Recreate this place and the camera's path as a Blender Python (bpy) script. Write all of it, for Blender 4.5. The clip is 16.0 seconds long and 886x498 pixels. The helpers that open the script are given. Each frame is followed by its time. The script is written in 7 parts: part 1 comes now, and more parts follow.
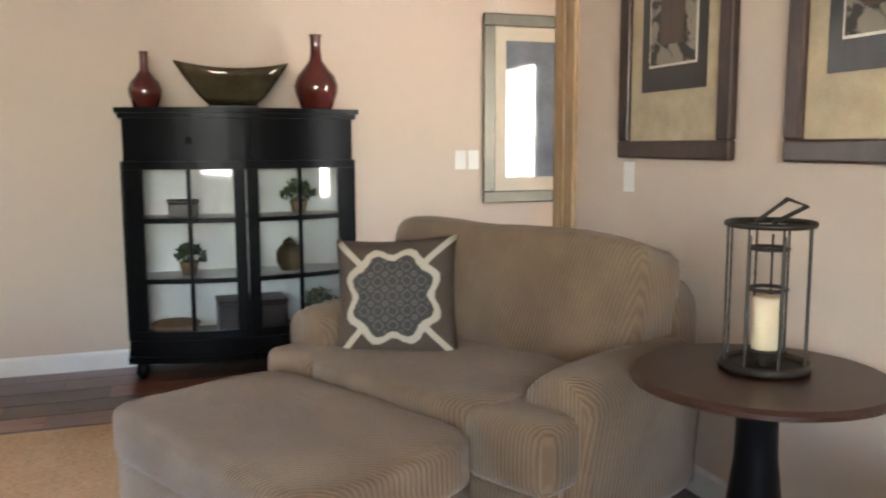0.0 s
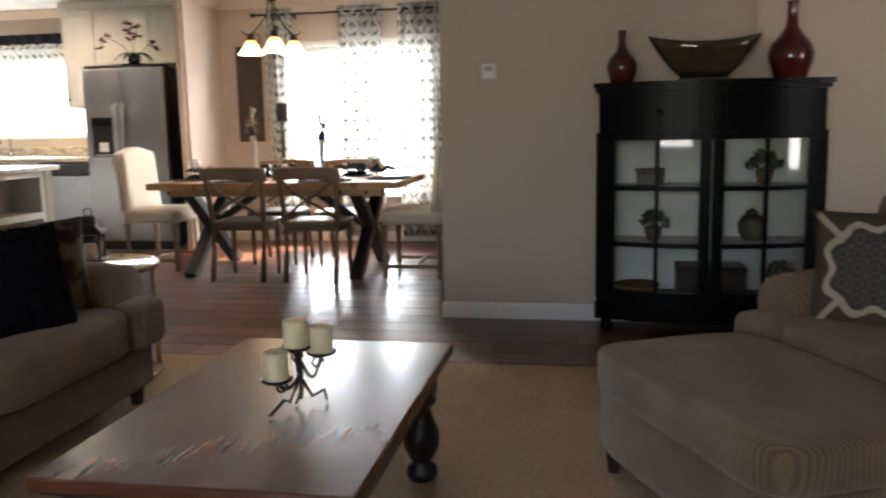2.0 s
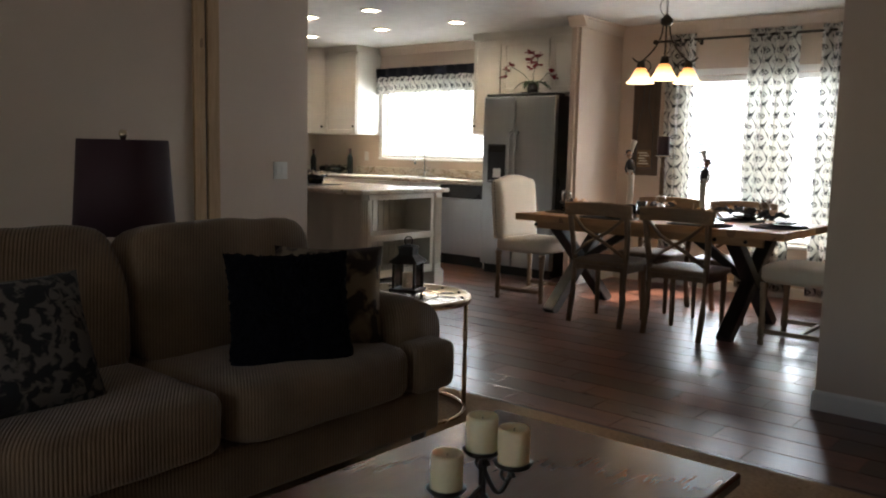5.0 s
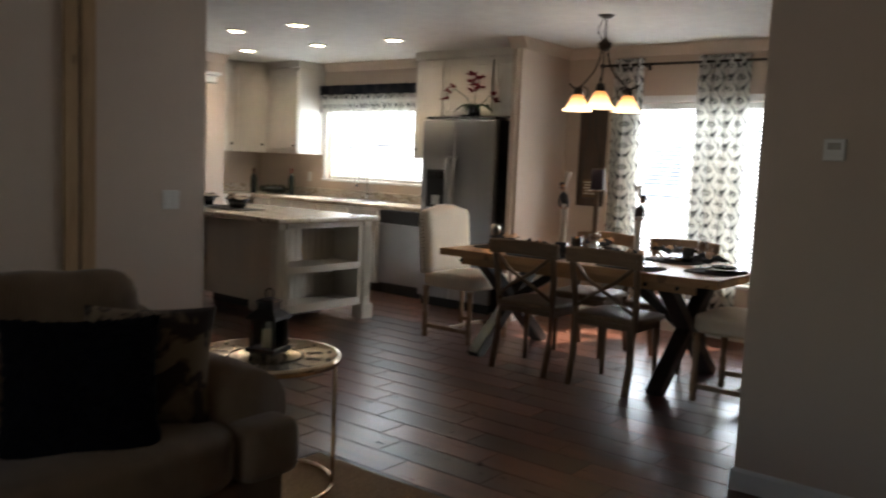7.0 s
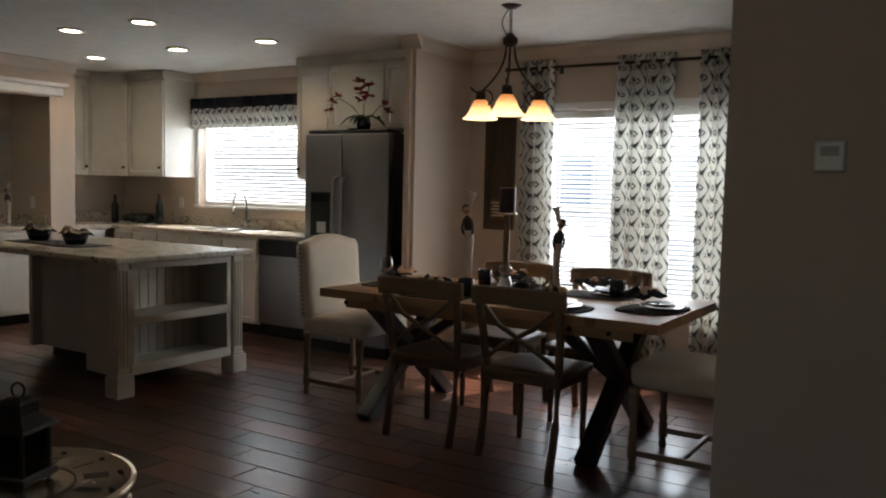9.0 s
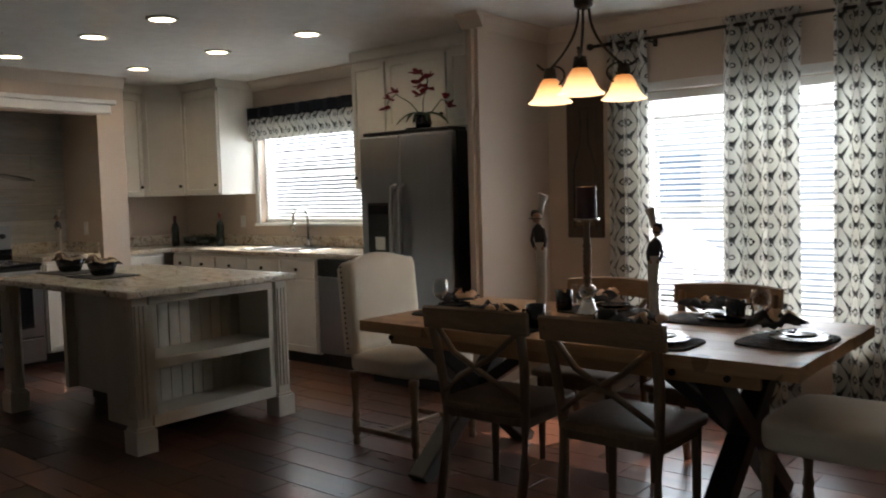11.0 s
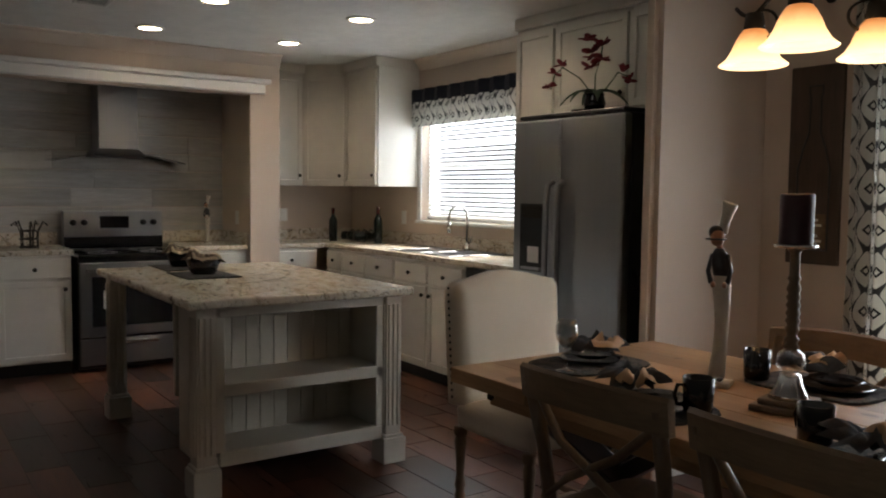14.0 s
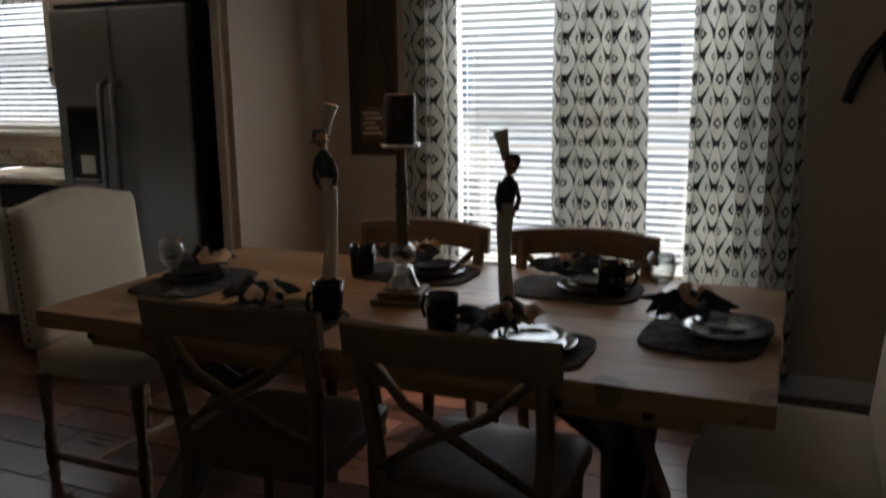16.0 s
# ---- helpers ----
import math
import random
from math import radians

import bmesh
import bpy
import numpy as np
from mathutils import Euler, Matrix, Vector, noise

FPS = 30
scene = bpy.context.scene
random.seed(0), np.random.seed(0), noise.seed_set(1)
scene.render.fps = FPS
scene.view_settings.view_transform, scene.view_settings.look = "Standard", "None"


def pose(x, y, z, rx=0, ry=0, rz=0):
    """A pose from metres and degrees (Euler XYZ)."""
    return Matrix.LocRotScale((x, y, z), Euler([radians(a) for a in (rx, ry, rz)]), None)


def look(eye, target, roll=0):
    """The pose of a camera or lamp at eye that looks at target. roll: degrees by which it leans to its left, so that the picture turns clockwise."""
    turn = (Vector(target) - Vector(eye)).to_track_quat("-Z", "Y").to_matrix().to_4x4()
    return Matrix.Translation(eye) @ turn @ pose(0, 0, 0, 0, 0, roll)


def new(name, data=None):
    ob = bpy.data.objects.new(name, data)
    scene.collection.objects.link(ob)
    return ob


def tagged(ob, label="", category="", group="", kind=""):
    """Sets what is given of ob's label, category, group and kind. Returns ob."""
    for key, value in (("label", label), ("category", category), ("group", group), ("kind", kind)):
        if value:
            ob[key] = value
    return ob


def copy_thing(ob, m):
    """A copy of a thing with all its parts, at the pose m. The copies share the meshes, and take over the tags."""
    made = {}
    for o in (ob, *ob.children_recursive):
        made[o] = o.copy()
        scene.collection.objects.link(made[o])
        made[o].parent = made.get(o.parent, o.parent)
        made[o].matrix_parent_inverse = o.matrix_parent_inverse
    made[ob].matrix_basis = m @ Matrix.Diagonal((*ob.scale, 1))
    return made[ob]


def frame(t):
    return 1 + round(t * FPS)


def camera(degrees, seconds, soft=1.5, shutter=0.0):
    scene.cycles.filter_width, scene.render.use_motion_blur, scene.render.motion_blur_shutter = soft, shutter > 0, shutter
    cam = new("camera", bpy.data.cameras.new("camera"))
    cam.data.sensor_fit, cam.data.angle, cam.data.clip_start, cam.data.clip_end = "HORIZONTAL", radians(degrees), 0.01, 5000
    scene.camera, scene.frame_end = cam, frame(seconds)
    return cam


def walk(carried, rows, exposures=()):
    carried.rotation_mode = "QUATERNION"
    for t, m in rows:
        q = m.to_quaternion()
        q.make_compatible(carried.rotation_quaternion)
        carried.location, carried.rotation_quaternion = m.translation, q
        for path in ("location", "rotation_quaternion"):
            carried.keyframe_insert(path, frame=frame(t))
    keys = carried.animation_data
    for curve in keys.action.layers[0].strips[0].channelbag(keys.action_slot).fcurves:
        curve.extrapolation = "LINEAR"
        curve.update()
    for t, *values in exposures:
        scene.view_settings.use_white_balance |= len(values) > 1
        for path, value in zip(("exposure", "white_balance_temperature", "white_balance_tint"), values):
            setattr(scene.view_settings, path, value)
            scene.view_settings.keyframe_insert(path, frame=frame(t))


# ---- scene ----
cam = camera(56.2, 16.0, soft=2.0, shutter=0.5)
PATH = [
    (0, (1.57, 1.599, 1.214), (2.229, 3.471, 0.964), -0.2),
    (0.5, (1.508, 1.472, 1.209), (2.014, 3.39, 0.954), -0.4),
    (1, (1.465, 1.363, 1.236), (1.706, 3.328, 0.947), -0.7),
    (1.5, (1.424, 1.359, 1.214), (1.287, 3.33, 0.902), -0.8),
    (2, (1.419, 1.383, 1.211), (1.062, 3.328, 0.909), -1.2),
    (2.5, (1.429, 1.465, 1.213), (0.858, 3.36, 0.926), -0.9),
    (3, (1.447, 1.565, 1.224), (0.733, 3.413, 0.947), -1.5),
    (3.5, (1.466, 1.741, 1.228), (0.636, 3.54, 0.955), -1.9),
    (4, (1.499, 1.828, 1.234), (0.457, 3.514, 0.971), -1.8),
    (6.5, (1.793, 2.62, 1.307), (0.44, 4.077, 1.093), 3.2),
    (7, (1.687, 2.777, 1.378), (0.445, 4.332, 1.175), 2.5),
    (7.5, (1.484, 2.989, 1.399), (0.426, 4.675, 1.203), 2.3),
    (8, (1.405, 3.256, 1.395), (0.413, 4.983, 1.211), 2.5),
    (8.5, (1.326, 3.495, 1.401), (0.298, 5.203, 1.243), 2.3),
    (9, (1.165, 3.736, 1.389), (0.091, 5.416, 1.24), 1.3),
    (11.5, (0.768, 4.934, 1.374), (-0.61, 6.379, 1.253), -0.9),
    (12, (0.717, 5.18, 1.371), (-0.767, 6.517, 1.26), 0.2),
    (12.5, (0.58, 5.38, 1.364), (-0.969, 6.641, 1.248), 0.1),
    (13, (0.416, 5.54, 1.38), (-1.161, 6.763, 1.25), -0.8),
    (13.5, (0.321, 5.693, 1.394), (-1.332, 6.811, 1.262), -0.2),
    (14, (0.246, 5.843, 1.384), (-1.398, 6.974, 1.248), 0.7),
    (14.5, (0.174, 5.807, 1.432), (-1.209, 7.241, 1.257), 0.2),
    (15, (0.037, 5.799, 1.436), (-0.989, 7.507, 1.257), 0.3),
    (15.5, (-0.026, 5.781, 1.464), (-0.828, 7.597, 1.217), 0.3),
    (16, (-0.031, 5.787, 1.425), (-0.812, 7.585, 1.031), -0.7),
]
EXPOSURES = [(0.0, 5.0), (0.5, 5.0), (1.0, 5.3), (1.5, 4.8), (2.0, 3.25), (2.5, 2.5), (3.0, 2.05), (3.5, 1.95), (4.0, 2.0), (5.0, 2.05), (6.5, 2.15), (7.0, 1.75), (7.5, 1.3), (8.0, 0.85), (9.0, 1.0), (11.5, 0.95), (12.5, 1.05), (13.0, 1.05), (14.5, 1.0), (15.0, 0.9), (15.5, 0.0), (16.0, -0.15)]
walk(cam, [(t, look(eye, target, roll)) for t, eye, target, roll in PATH], EXPOSURES)

# ---- light ----
world = bpy.data.worlds.new("sky")
scene.world = world
world.use_nodes = True
wn = world.node_tree.nodes
sky_node = wn.new("ShaderNodeTexSky")
sky_node.sky_type = "NISHITA"
sky_node.sun_disc = False
sky_node.sun_elevation = radians(52)
sky_node.sun_rotation = radians(20)
world.node_tree.links.new(sky_node.outputs[0], wn["Background"].inputs[0])
wn["Background"].inputs[1].default_value = 0.15


def lamp(name, kind, m, energy, colour, size=0.1, size_y=None, angle=None):
    d = bpy.data.lights.new(name, kind)
    d.energy, d.color = energy, colour
    if kind == "AREA":
        d.shape, d.size, d.size_y = "RECTANGLE", size, size_y or size
    elif kind == "SUN":
        d.angle = radians(angle)
    else:
        d.shadow_soft_size = size
    ob = new(name, d)
    ob.matrix_world = m
    return ob


SUN_FROM = Vector((0.27, 0.74, 1.0))
lamp("sun", "SUN", look(SUN_FROM * 20, (0, 0, 0)), 5.0, (1.0, 0.93, 0.82), angle=0.5)
lamp("window_light_dining", "AREA", look((-0.95, 9.86, 1.25), (-0.95, 5.0, 0.7)), 40, (0.87, 0.94, 1.0), 1.5, 1.4)
lamp("window_light_kitchen", "AREA", look((-4.95, 9.86, 1.55), (-4.95, 5.0, 0.7)), 20, (0.87, 0.94, 1.0), 1.4, 0.8)
lamp("window_light_living", "AREA", look((0.6, -1.55, 1.45), (0.6, 5.0, 0.7)), 2.7, (1.0, 0.91, 0.79), 2.2, 1.3)
lamp("window_light_hall", "AREA", look((5.26, 3.1, 1.35), (4.2, 3.1, 1.33)), 2.2, (1.0, 0.97, 0.92), 1.0, 1.3)
# ---- materials ----


class Nodes:
    """A small builder for node materials."""

    def __init__(self, name):
        self.m = bpy.data.materials.new(name)
        self.m.use_nodes = True
        self.t = self.m.node_tree
        self.b = self.t.nodes["Principled BSDF"]

    def put(self, socket, value):
        if hasattr(value, "is_linked"):
            self.t.links.new(value, socket)
        else:
            socket.default_value = value

    def math(self, op, a, b=0.0, c=0.0):
        n = self.t.nodes.new("ShaderNodeMath")
        n.operation = op
        for s, v in zip(n.inputs, (a, b, c)):
            self.put(s, v)
        return n.outputs[0]

    def coords(self, which="Object"):
        return self.t.nodes.new("ShaderNodeTexCoord").outputs[which]

    def scaled(self, vec, s):
        n = self.t.nodes.new("ShaderNodeMapping")
        self.put(n.inputs[0], vec)
        n.inputs["Scale"].default_value = s
        return n.outputs[0]

    def noise(self, vec, scale, detail=4.0, rough=0.6, distort=0.0):
        n = self.t.nodes.new("ShaderNodeTexNoise")
        self.put(n.inputs["Vector"], vec)
        n.inputs["Scale"].default_value, n.inputs["Detail"].default_value = scale, detail
        n.inputs["Roughness"].default_value, n.inputs["Distortion"].default_value = rough, distort
        return n.outputs["Fac"]

    def ramp(self, fac, *stops):
        n = self.t.nodes.new("ShaderNodeValToRGB")
        e = n.color_ramp.elements
        while len(e) < len(stops):
            e.new(0.5)
        for el, (p, c) in zip(e, stops):
            el.position, el.color = p, (*c, 1)
        self.put(n.inputs[0], fac)
        return n.outputs[0]

    def mix(self, fac, a, b, mode="MIX"):
        n = self.t.nodes.new("ShaderNodeMixRGB")
        n.blend_type = mode
        for s, v in zip(n.inputs, (fac, a, b)):
            self.put(s, (*v, 1) if isinstance(v, tuple) and len(v) == 3 else v)
        return n.outputs[0]

    def bump(self, height, strength=0.2, distance=0.01):
        n = self.t.nodes.new("ShaderNodeBump")
        n.inputs["Strength"].default_value, n.inputs["Distance"].default_value = strength, distance
        self.put(n.inputs["Height"], height)
        self.t.links.new(n.outputs[0], self.b.inputs["Normal"])

    def set(self, **kw):
        for k, v in kw.items():
            k = k.replace("_", " ")
            if isinstance(v, tuple) and len(v) == 3:
                v = (*v, 1)
            self.put(self.b.inputs[k], v)
        return self


def plain(name, colour, rough=0.5, metal=0.0, vary=0.12, scale=6.0, grain=120.0, bump=0.1, stretch=(1, 1, 1), **kw):
    """A surface with a broad stain, a fine grain and a fine relief."""
    n = Nodes(name)
    v = n.scaled(n.coords(), stretch)
    a, g = n.noise(v, scale), n.noise(v, grain, 2.0)
    lo, hi = tuple(c * (1 - vary) for c in colour), tuple(min(1, c * (1 + vary)) for c in colour)
    c = n.ramp(a, (0.3, lo), (0.7, hi))
    c = n.mix(0.25, c, n.ramp(g, (0.3, lo), (0.7, hi)))
    r = n.math("MULTIPLY_ADD", a, 0.16, rough - 0.08)
    n.set(Base_Color=c, Roughness=r, Metallic=metal, **kw)
    n.bump(g, bump, 0.004)
    return n.m


def wood(name, dark, light, rough=0.4, along=0, scale=1.0, per_piece=0.35, knots=False, islands=False, polished=False):
    """Wood with its grain along one axis; each piece takes its own tone."""
    n = Nodes(name)
    info = n.t.nodes.new("ShaderNodeNewGeometry" if islands else "ShaderNodeObjectInfo")
    rnd = info.outputs["Random Per Island" if islands else "Random"]
    s = [14 * scale, 14 * scale, 14 * scale]
    s[along] = 1.2 * scale
    off = n.t.nodes.new("ShaderNodeVectorMath")
    off.operation = "ADD"
    n.put(off.inputs[0], n.coords())
    n.put(off.inputs[1], n.math("MULTIPLY", rnd, 37.0))
    v = n.scaled(off.outputs[0], s)
    a = n.noise(v, 1.0, 6.0, 0.65, 0.6)
    fine = n.noise(v, 7.0, 3.0, 0.7)
    c = n.ramp(a, (0.28, dark), (0.72, light))
    c = n.mix(0.3, c, n.ramp(fine, (0.35, dark), (0.65, light)))
    tone = n.math("MULTIPLY_ADD", rnd, per_piece, 1 - per_piece)
    c = n.mix(1.0, c, n.mix(0.0, n.ramp(tone, (0, (0, 0, 0)), (1, (1, 1, 1))), (1, 1, 1)), "MULTIPLY") if per_piece else c
    if knots:
        k = n.noise(n.scaled(off.outputs[0], (5, 5, 3)), 1.0, 1.0)
        c = n.mix(n.math("MULTIPLY", n.math("GREATER_THAN", k, 0.72), 0.6), c, tuple(x * 0.35 for x in dark))
    if polished:
        n.set(Base_Color=c, Roughness=n.math("MULTIPLY_ADD", n.noise(n.coords(), 3.0), 0.06, rough - 0.03))
        return n.m
    n.set(Base_Color=c, Roughness=n.math("MULTIPLY_ADD", fine, 0.14, rough - 0.07))
    n.bump(fine, 0.06, 0.002)
    return n.m


M_WALL = plain("wall_paint", (0.56, 0.455, 0.365), 0.7, vary=0.03, scale=1.5, grain=160, bump=0.12)
M_CEIL = plain("ceiling_texture", (0.72, 0.71, 0.68), 0.85, vary=0.08, scale=9, grain=55, bump=0.5)
M_TRIM = plain("white_trim", (0.75, 0.74, 0.71), 0.4, vary=0.03, bump=0.03)
M_CROWN = plain("crown_paint", (0.6, 0.5, 0.41), 0.6, vary=0.03, bump=0.03)
M_CAB = plain("cream_cabinet_paint", (0.68, 0.645, 0.58), 0.38, vary=0.05, bump=0.04)
M_CABGLAZE = plain("glazed_cream_paint", (0.6, 0.555, 0.475), 0.42, vary=0.09, scale=4, bump=0.05, stretch=(1, 1, 0.4))
M_BLACKCAB = plain("black_lacquer", (0.0035, 0.004, 0.005), 0.34, vary=0.25, bump=0.03, Specular_IOR_Level=0.1)
M_CABWHITE = plain("cabinet_inner_white", (0.62, 0.63, 0.6), 0.5, vary=0.04)
# black of real parts, and of the shade drawn in the sink bowls
M_BLACK = plain("black_plastic_and_shade", (0.012, 0.012, 0.013), 0.3, vary=0.2, bump=0.02)
M_IRON = plain("wrought_iron", (0.035, 0.028, 0.022), 0.5, 0.6, vary=0.3, grain=200, bump=0.2)
M_STEEL = plain("brushed_steel", (0.36, 0.365, 0.38), 0.33, 1.0, vary=0.08, scale=3, grain=60, bump=0.05, stretch=(1, 1, 0.02))
M_CHROME = plain("chrome", (0.75, 0.74, 0.72), 0.12, 1.0, vary=0.04, bump=0.01)
M_GOLD = plain("champagne_metal", (0.62, 0.5, 0.36), 0.25, 1.0, vary=0.08, bump=0.02)
M_WAX = plain("ivory_wax", (0.75, 0.62, 0.4), 0.45, vary=0.08, bump=0.03, Subsurface_Weight=0.2)
M_PLUM = plain("plum_wax", (0.045, 0.015, 0.022), 0.45, vary=0.15)
M_RED = plain("oxblood_glaze", (0.085, 0.016, 0.013), 0.1, vary=0.35, scale=9, bump=0.02, Coat_Weight=0.6)
M_MUG = plain("black_glaze", (0.01, 0.01, 0.012), 0.12, vary=0.2, bump=0.01)
M_LINEN = plain("cream_linen", (0.64, 0.55, 0.43), 0.85, vary=0.05, scale=5, grain=420, bump=0.25)
M_NAPKIN = plain("black_napkin", (0.012, 0.012, 0.014), 0.85, vary=0.2, grain=300, bump=0.2)
M_NAPTAN = plain("tan_napkin", (0.52, 0.34, 0.21), 0.8, vary=0.15, grain=300, bump=0.2)
M_FUR = plain("black_fur", (0.006, 0.006, 0.008), 0.95, vary=0.4, scale=30, grain=260, bump=1.0, Specular_IOR_Level=0.05)
M_SHADE = plain("plum_lampshade", (0.035, 0.012, 0.018), 0.8, vary=0.15, grain=300, bump=0.15)
M_WHITE = plain("white_plastic", (0.72, 0.71, 0.67), 0.35, vary=0.03, bump=0.01)
M_GREEN = plain("leaf_green", (0.035, 0.07, 0.025), 0.5, vary=0.35, scale=30)
M_PETAL = plain("crimson_petal", (0.2, 0.008, 0.018), 0.6, vary=0.3, scale=40)
M_TERRA = plain("dry_wicker", (0.16, 0.1, 0.05), 0.8, vary=0.3, scale=30, bump=0.5)
M_CREAMGLAZE = plain("cream_glaze", (0.62, 0.55, 0.44), 0.3, vary=0.12, scale=20)
M_BOTTLE = plain("dark_bottle_glass", (0.012, 0.016, 0.01), 0.06, vary=0.2, bump=0.0)
M_BRONZEGLASS = plain("smoky_gilt_glass", (0.09, 0.07, 0.038), 0.08, 0.3, vary=0.5, scale=7, bump=0.02)
M_GROUND = plain("pale_gravel", (0.55, 0.53, 0.49), 0.9, vary=0.2, scale=1.5, grain=30, bump=0.4)
M_SIDING = plain("white_siding", (0.8, 0.8, 0.78), 0.6, vary=0.04)
M_BLUEGLASS = plain("blue_window_glass", (0.34, 0.42, 0.52), 0.1, vary=0.1)
M_CAR = plain("silver_car_paint", (0.55, 0.56, 0.58), 0.25, 0.3, vary=0.05)
M_OTTO = plain("photo_mat", (0.42, 0.34, 0.22), 0.8, vary=0.2, scale=9)

M_TABLE = wood("table_oak", (0.33, 0.165, 0.07), (0.55, 0.33, 0.165), 0.42, 0, per_piece=0.3, knots=True)
M_CHAIR = wood("weathered_oak", (0.11, 0.064, 0.035), (0.22, 0.138, 0.078), 0.5, 2, per_piece=0.2)
M_CHAIRLIGHT = wood("bare_oak", (0.28, 0.17, 0.09), (0.45, 0.3, 0.17), 0.5, 0, per_piece=0.2)
M_CHERRY = wood("cherry_stain", (0.112, 0.039, 0.019), (0.138, 0.05, 0.026), 0.24, 1, 0.8, per_piece=0.2, polished=True)
M_EBONY = wood("ebony_stain", (0.012, 0.009, 0.008), (0.03, 0.022, 0.018), 0.35, 2, per_piece=0.2)
M_FLOOR = wood("wood_look_tile", (0.09, 0.031, 0.018), (0.26, 0.1, 0.06), 0.3, 0, 0.4, per_piece=0.75)
M_FLOORREST = wood("wood_look_tile_far", (0.09, 0.031, 0.018), (0.26, 0.1, 0.06), 0.3, 0, 0.4, per_piece=0.75, islands=True)
M_BATTEN = wood("knotty_pine", (0.34, 0.2, 0.09), (0.58, 0.4, 0.22), 0.5, 2, per_piece=0.15, knots=True)
M_BOARD = wood("whitewashed_board", (0.36, 0.34, 0.31), (0.6, 0.58, 0.54), 0.55, 1, 0.9, per_piece=0.3)
M_BOTTLEART = wood("dark_sign_wood", (0.05, 0.032, 0.02), (0.11, 0.07, 0.045), 0.6, 2, per_piece=0.1)
M_GROUT = plain("grout", (0.17, 0.13, 0.11), 0.85, vary=0.1)


def make_glass(name, tint=(0.95, 0.97, 0.96), rough=0.02):
    n = Nodes(name)
    n.set(Base_Color=tint, Roughness=rough, Transmission_Weight=1.0, IOR=1.45)
    return n.m




def thin_glass(name):
    """A pane: mostly clear, with a mirror gloss that grows towards the rim."""
    n = Nodes(name)
    clear = n.t.nodes.new("ShaderNodeBsdfTransparent")
    gloss = n.t.nodes.new("ShaderNodeBsdfGlossy")
    gloss.inputs["Roughness"].default_value = 0.03
    fres = n.t.nodes.new("ShaderNodeFresnel")
    fres.inputs["IOR"].default_value = 1.5
    mix = n.t.nodes.new("ShaderNodeMixShader")
    n.put(mix.inputs[0], fres.outputs[0])
    n.put(mix.inputs[1], clear.outputs[0])
    n.put(mix.inputs[2], gloss.outputs[0])
    n.t.links.new(mix.outputs[0], n.t.nodes["Material Output"].inputs[0])
    return n.m


M_PANE = thin_glass("window_pane")


def glow(name, colour, strength):
    n = Nodes(name)
    n.set(Base_Color=colour, Emission_Color=colour, Emission_Strength=strength, Roughness=0.4)
    return n.m


M_DOWN = glow("downlight_lens", (1.0, 0.87, 0.7), 16.0)


def amber_shade():
    """Alabaster glass lit from inside, hottest round the bulb."""
    n = Nodes("alabaster_glass")
    sep = n.t.nodes.new("ShaderNodeSeparateXYZ")
    n.put(sep.inputs[0], n.coords("Generated"))
    v = n.noise(n.coords(), 14, 4, 0.6, 1.0)
    f = n.math("MULTIPLY_ADD", n.math("SUBTRACT", v, 0.5), 0.3, sep.outputs[2])
    c = n.ramp(f, (0.1, (1.0, 0.72, 0.38)), (0.55, (1.0, 0.6, 0.24)), (0.95, (0.9, 0.33, 0.09)))
    heat = n.math("MULTIPLY_ADD", n.math("SUBTRACT", 1.0, sep.outputs[2]), 0.75, 0.3)
    n.set(Base_Color=c, Roughness=0.3, Emission_Color=c, Emission_Strength=heat)
    return n.m


M_AMBER = amber_shade()


def corduroy():
    n = Nodes("ribbed_chenille")
    v = n.coords()
    w = n.t.nodes.new("ShaderNodeTexWave")
    w.wave_type, w.bands_direction = "BANDS", "Y"
    turn = n.t.nodes.new("ShaderNodeMapping")
    turn.inputs["Rotation"].default_value = (0, 0, radians(35))
    n.put(turn.inputs[0], v)
    n.put(w.inputs["Vector"], turn.outputs[0])
    w.inputs["Scale"].default_value, w.inputs["Distortion"].default_value = 30.0, 0.3
    w.inputs["Detail"].default_value, w.inputs["Detail Scale"].default_value = 2.0, 2.0
    a, f = n.noise(v, 3.5, 5), n.noise(v, 220, 2)
    c = n.ramp(a, (0.36, (0.115, 0.068, 0.035)), (0.64, (0.225, 0.145, 0.08)))
    c = n.mix(0.42, c, n.ramp(w.outputs["Fac"], (0.2, (0.09, 0.055, 0.029)), (0.8, (0.21, 0.14, 0.083))))
    n.set(Base_Color=c, Roughness=0.88, Sheen_Weight=0.25, Sheen_Roughness=0.4)
    n.bump(n.math("MULTIPLY_ADD", f, 0.4, w.outputs["Fac"]), 0.55, 0.004)
    return n.m


M_CHENILLE = corduroy()


def laminate():
    """Pale stone-look worktop with brown and dark streaks."""
    n = Nodes("granite_laminate")
    v = n.coords()
    a = n.noise(n.scaled(v, (1.5, 3, 3)), 2.2, 8, 0.7, 1.6)
    b = n.noise(n.scaled(v, (2, 4, 4)), 5.0, 8, 0.75, 2.2)
    c = n.ramp(a, (0.32, (0.3, 0.21, 0.13)), (0.42, (0.56, 0.47, 0.36)), (0.55, (0.66, 0.6, 0.5)), (0.75, (0.5, 0.42, 0.32)))
    c = n.mix(n.ramp(b, (0.53, (0, 0, 0)), (0.6, (0.85, 0.85, 0.85))), c, (0.1, 0.065, 0.045))
    n.set(Base_Color=c, Roughness=0.25)
    return n.m


M_STONE = laminate()


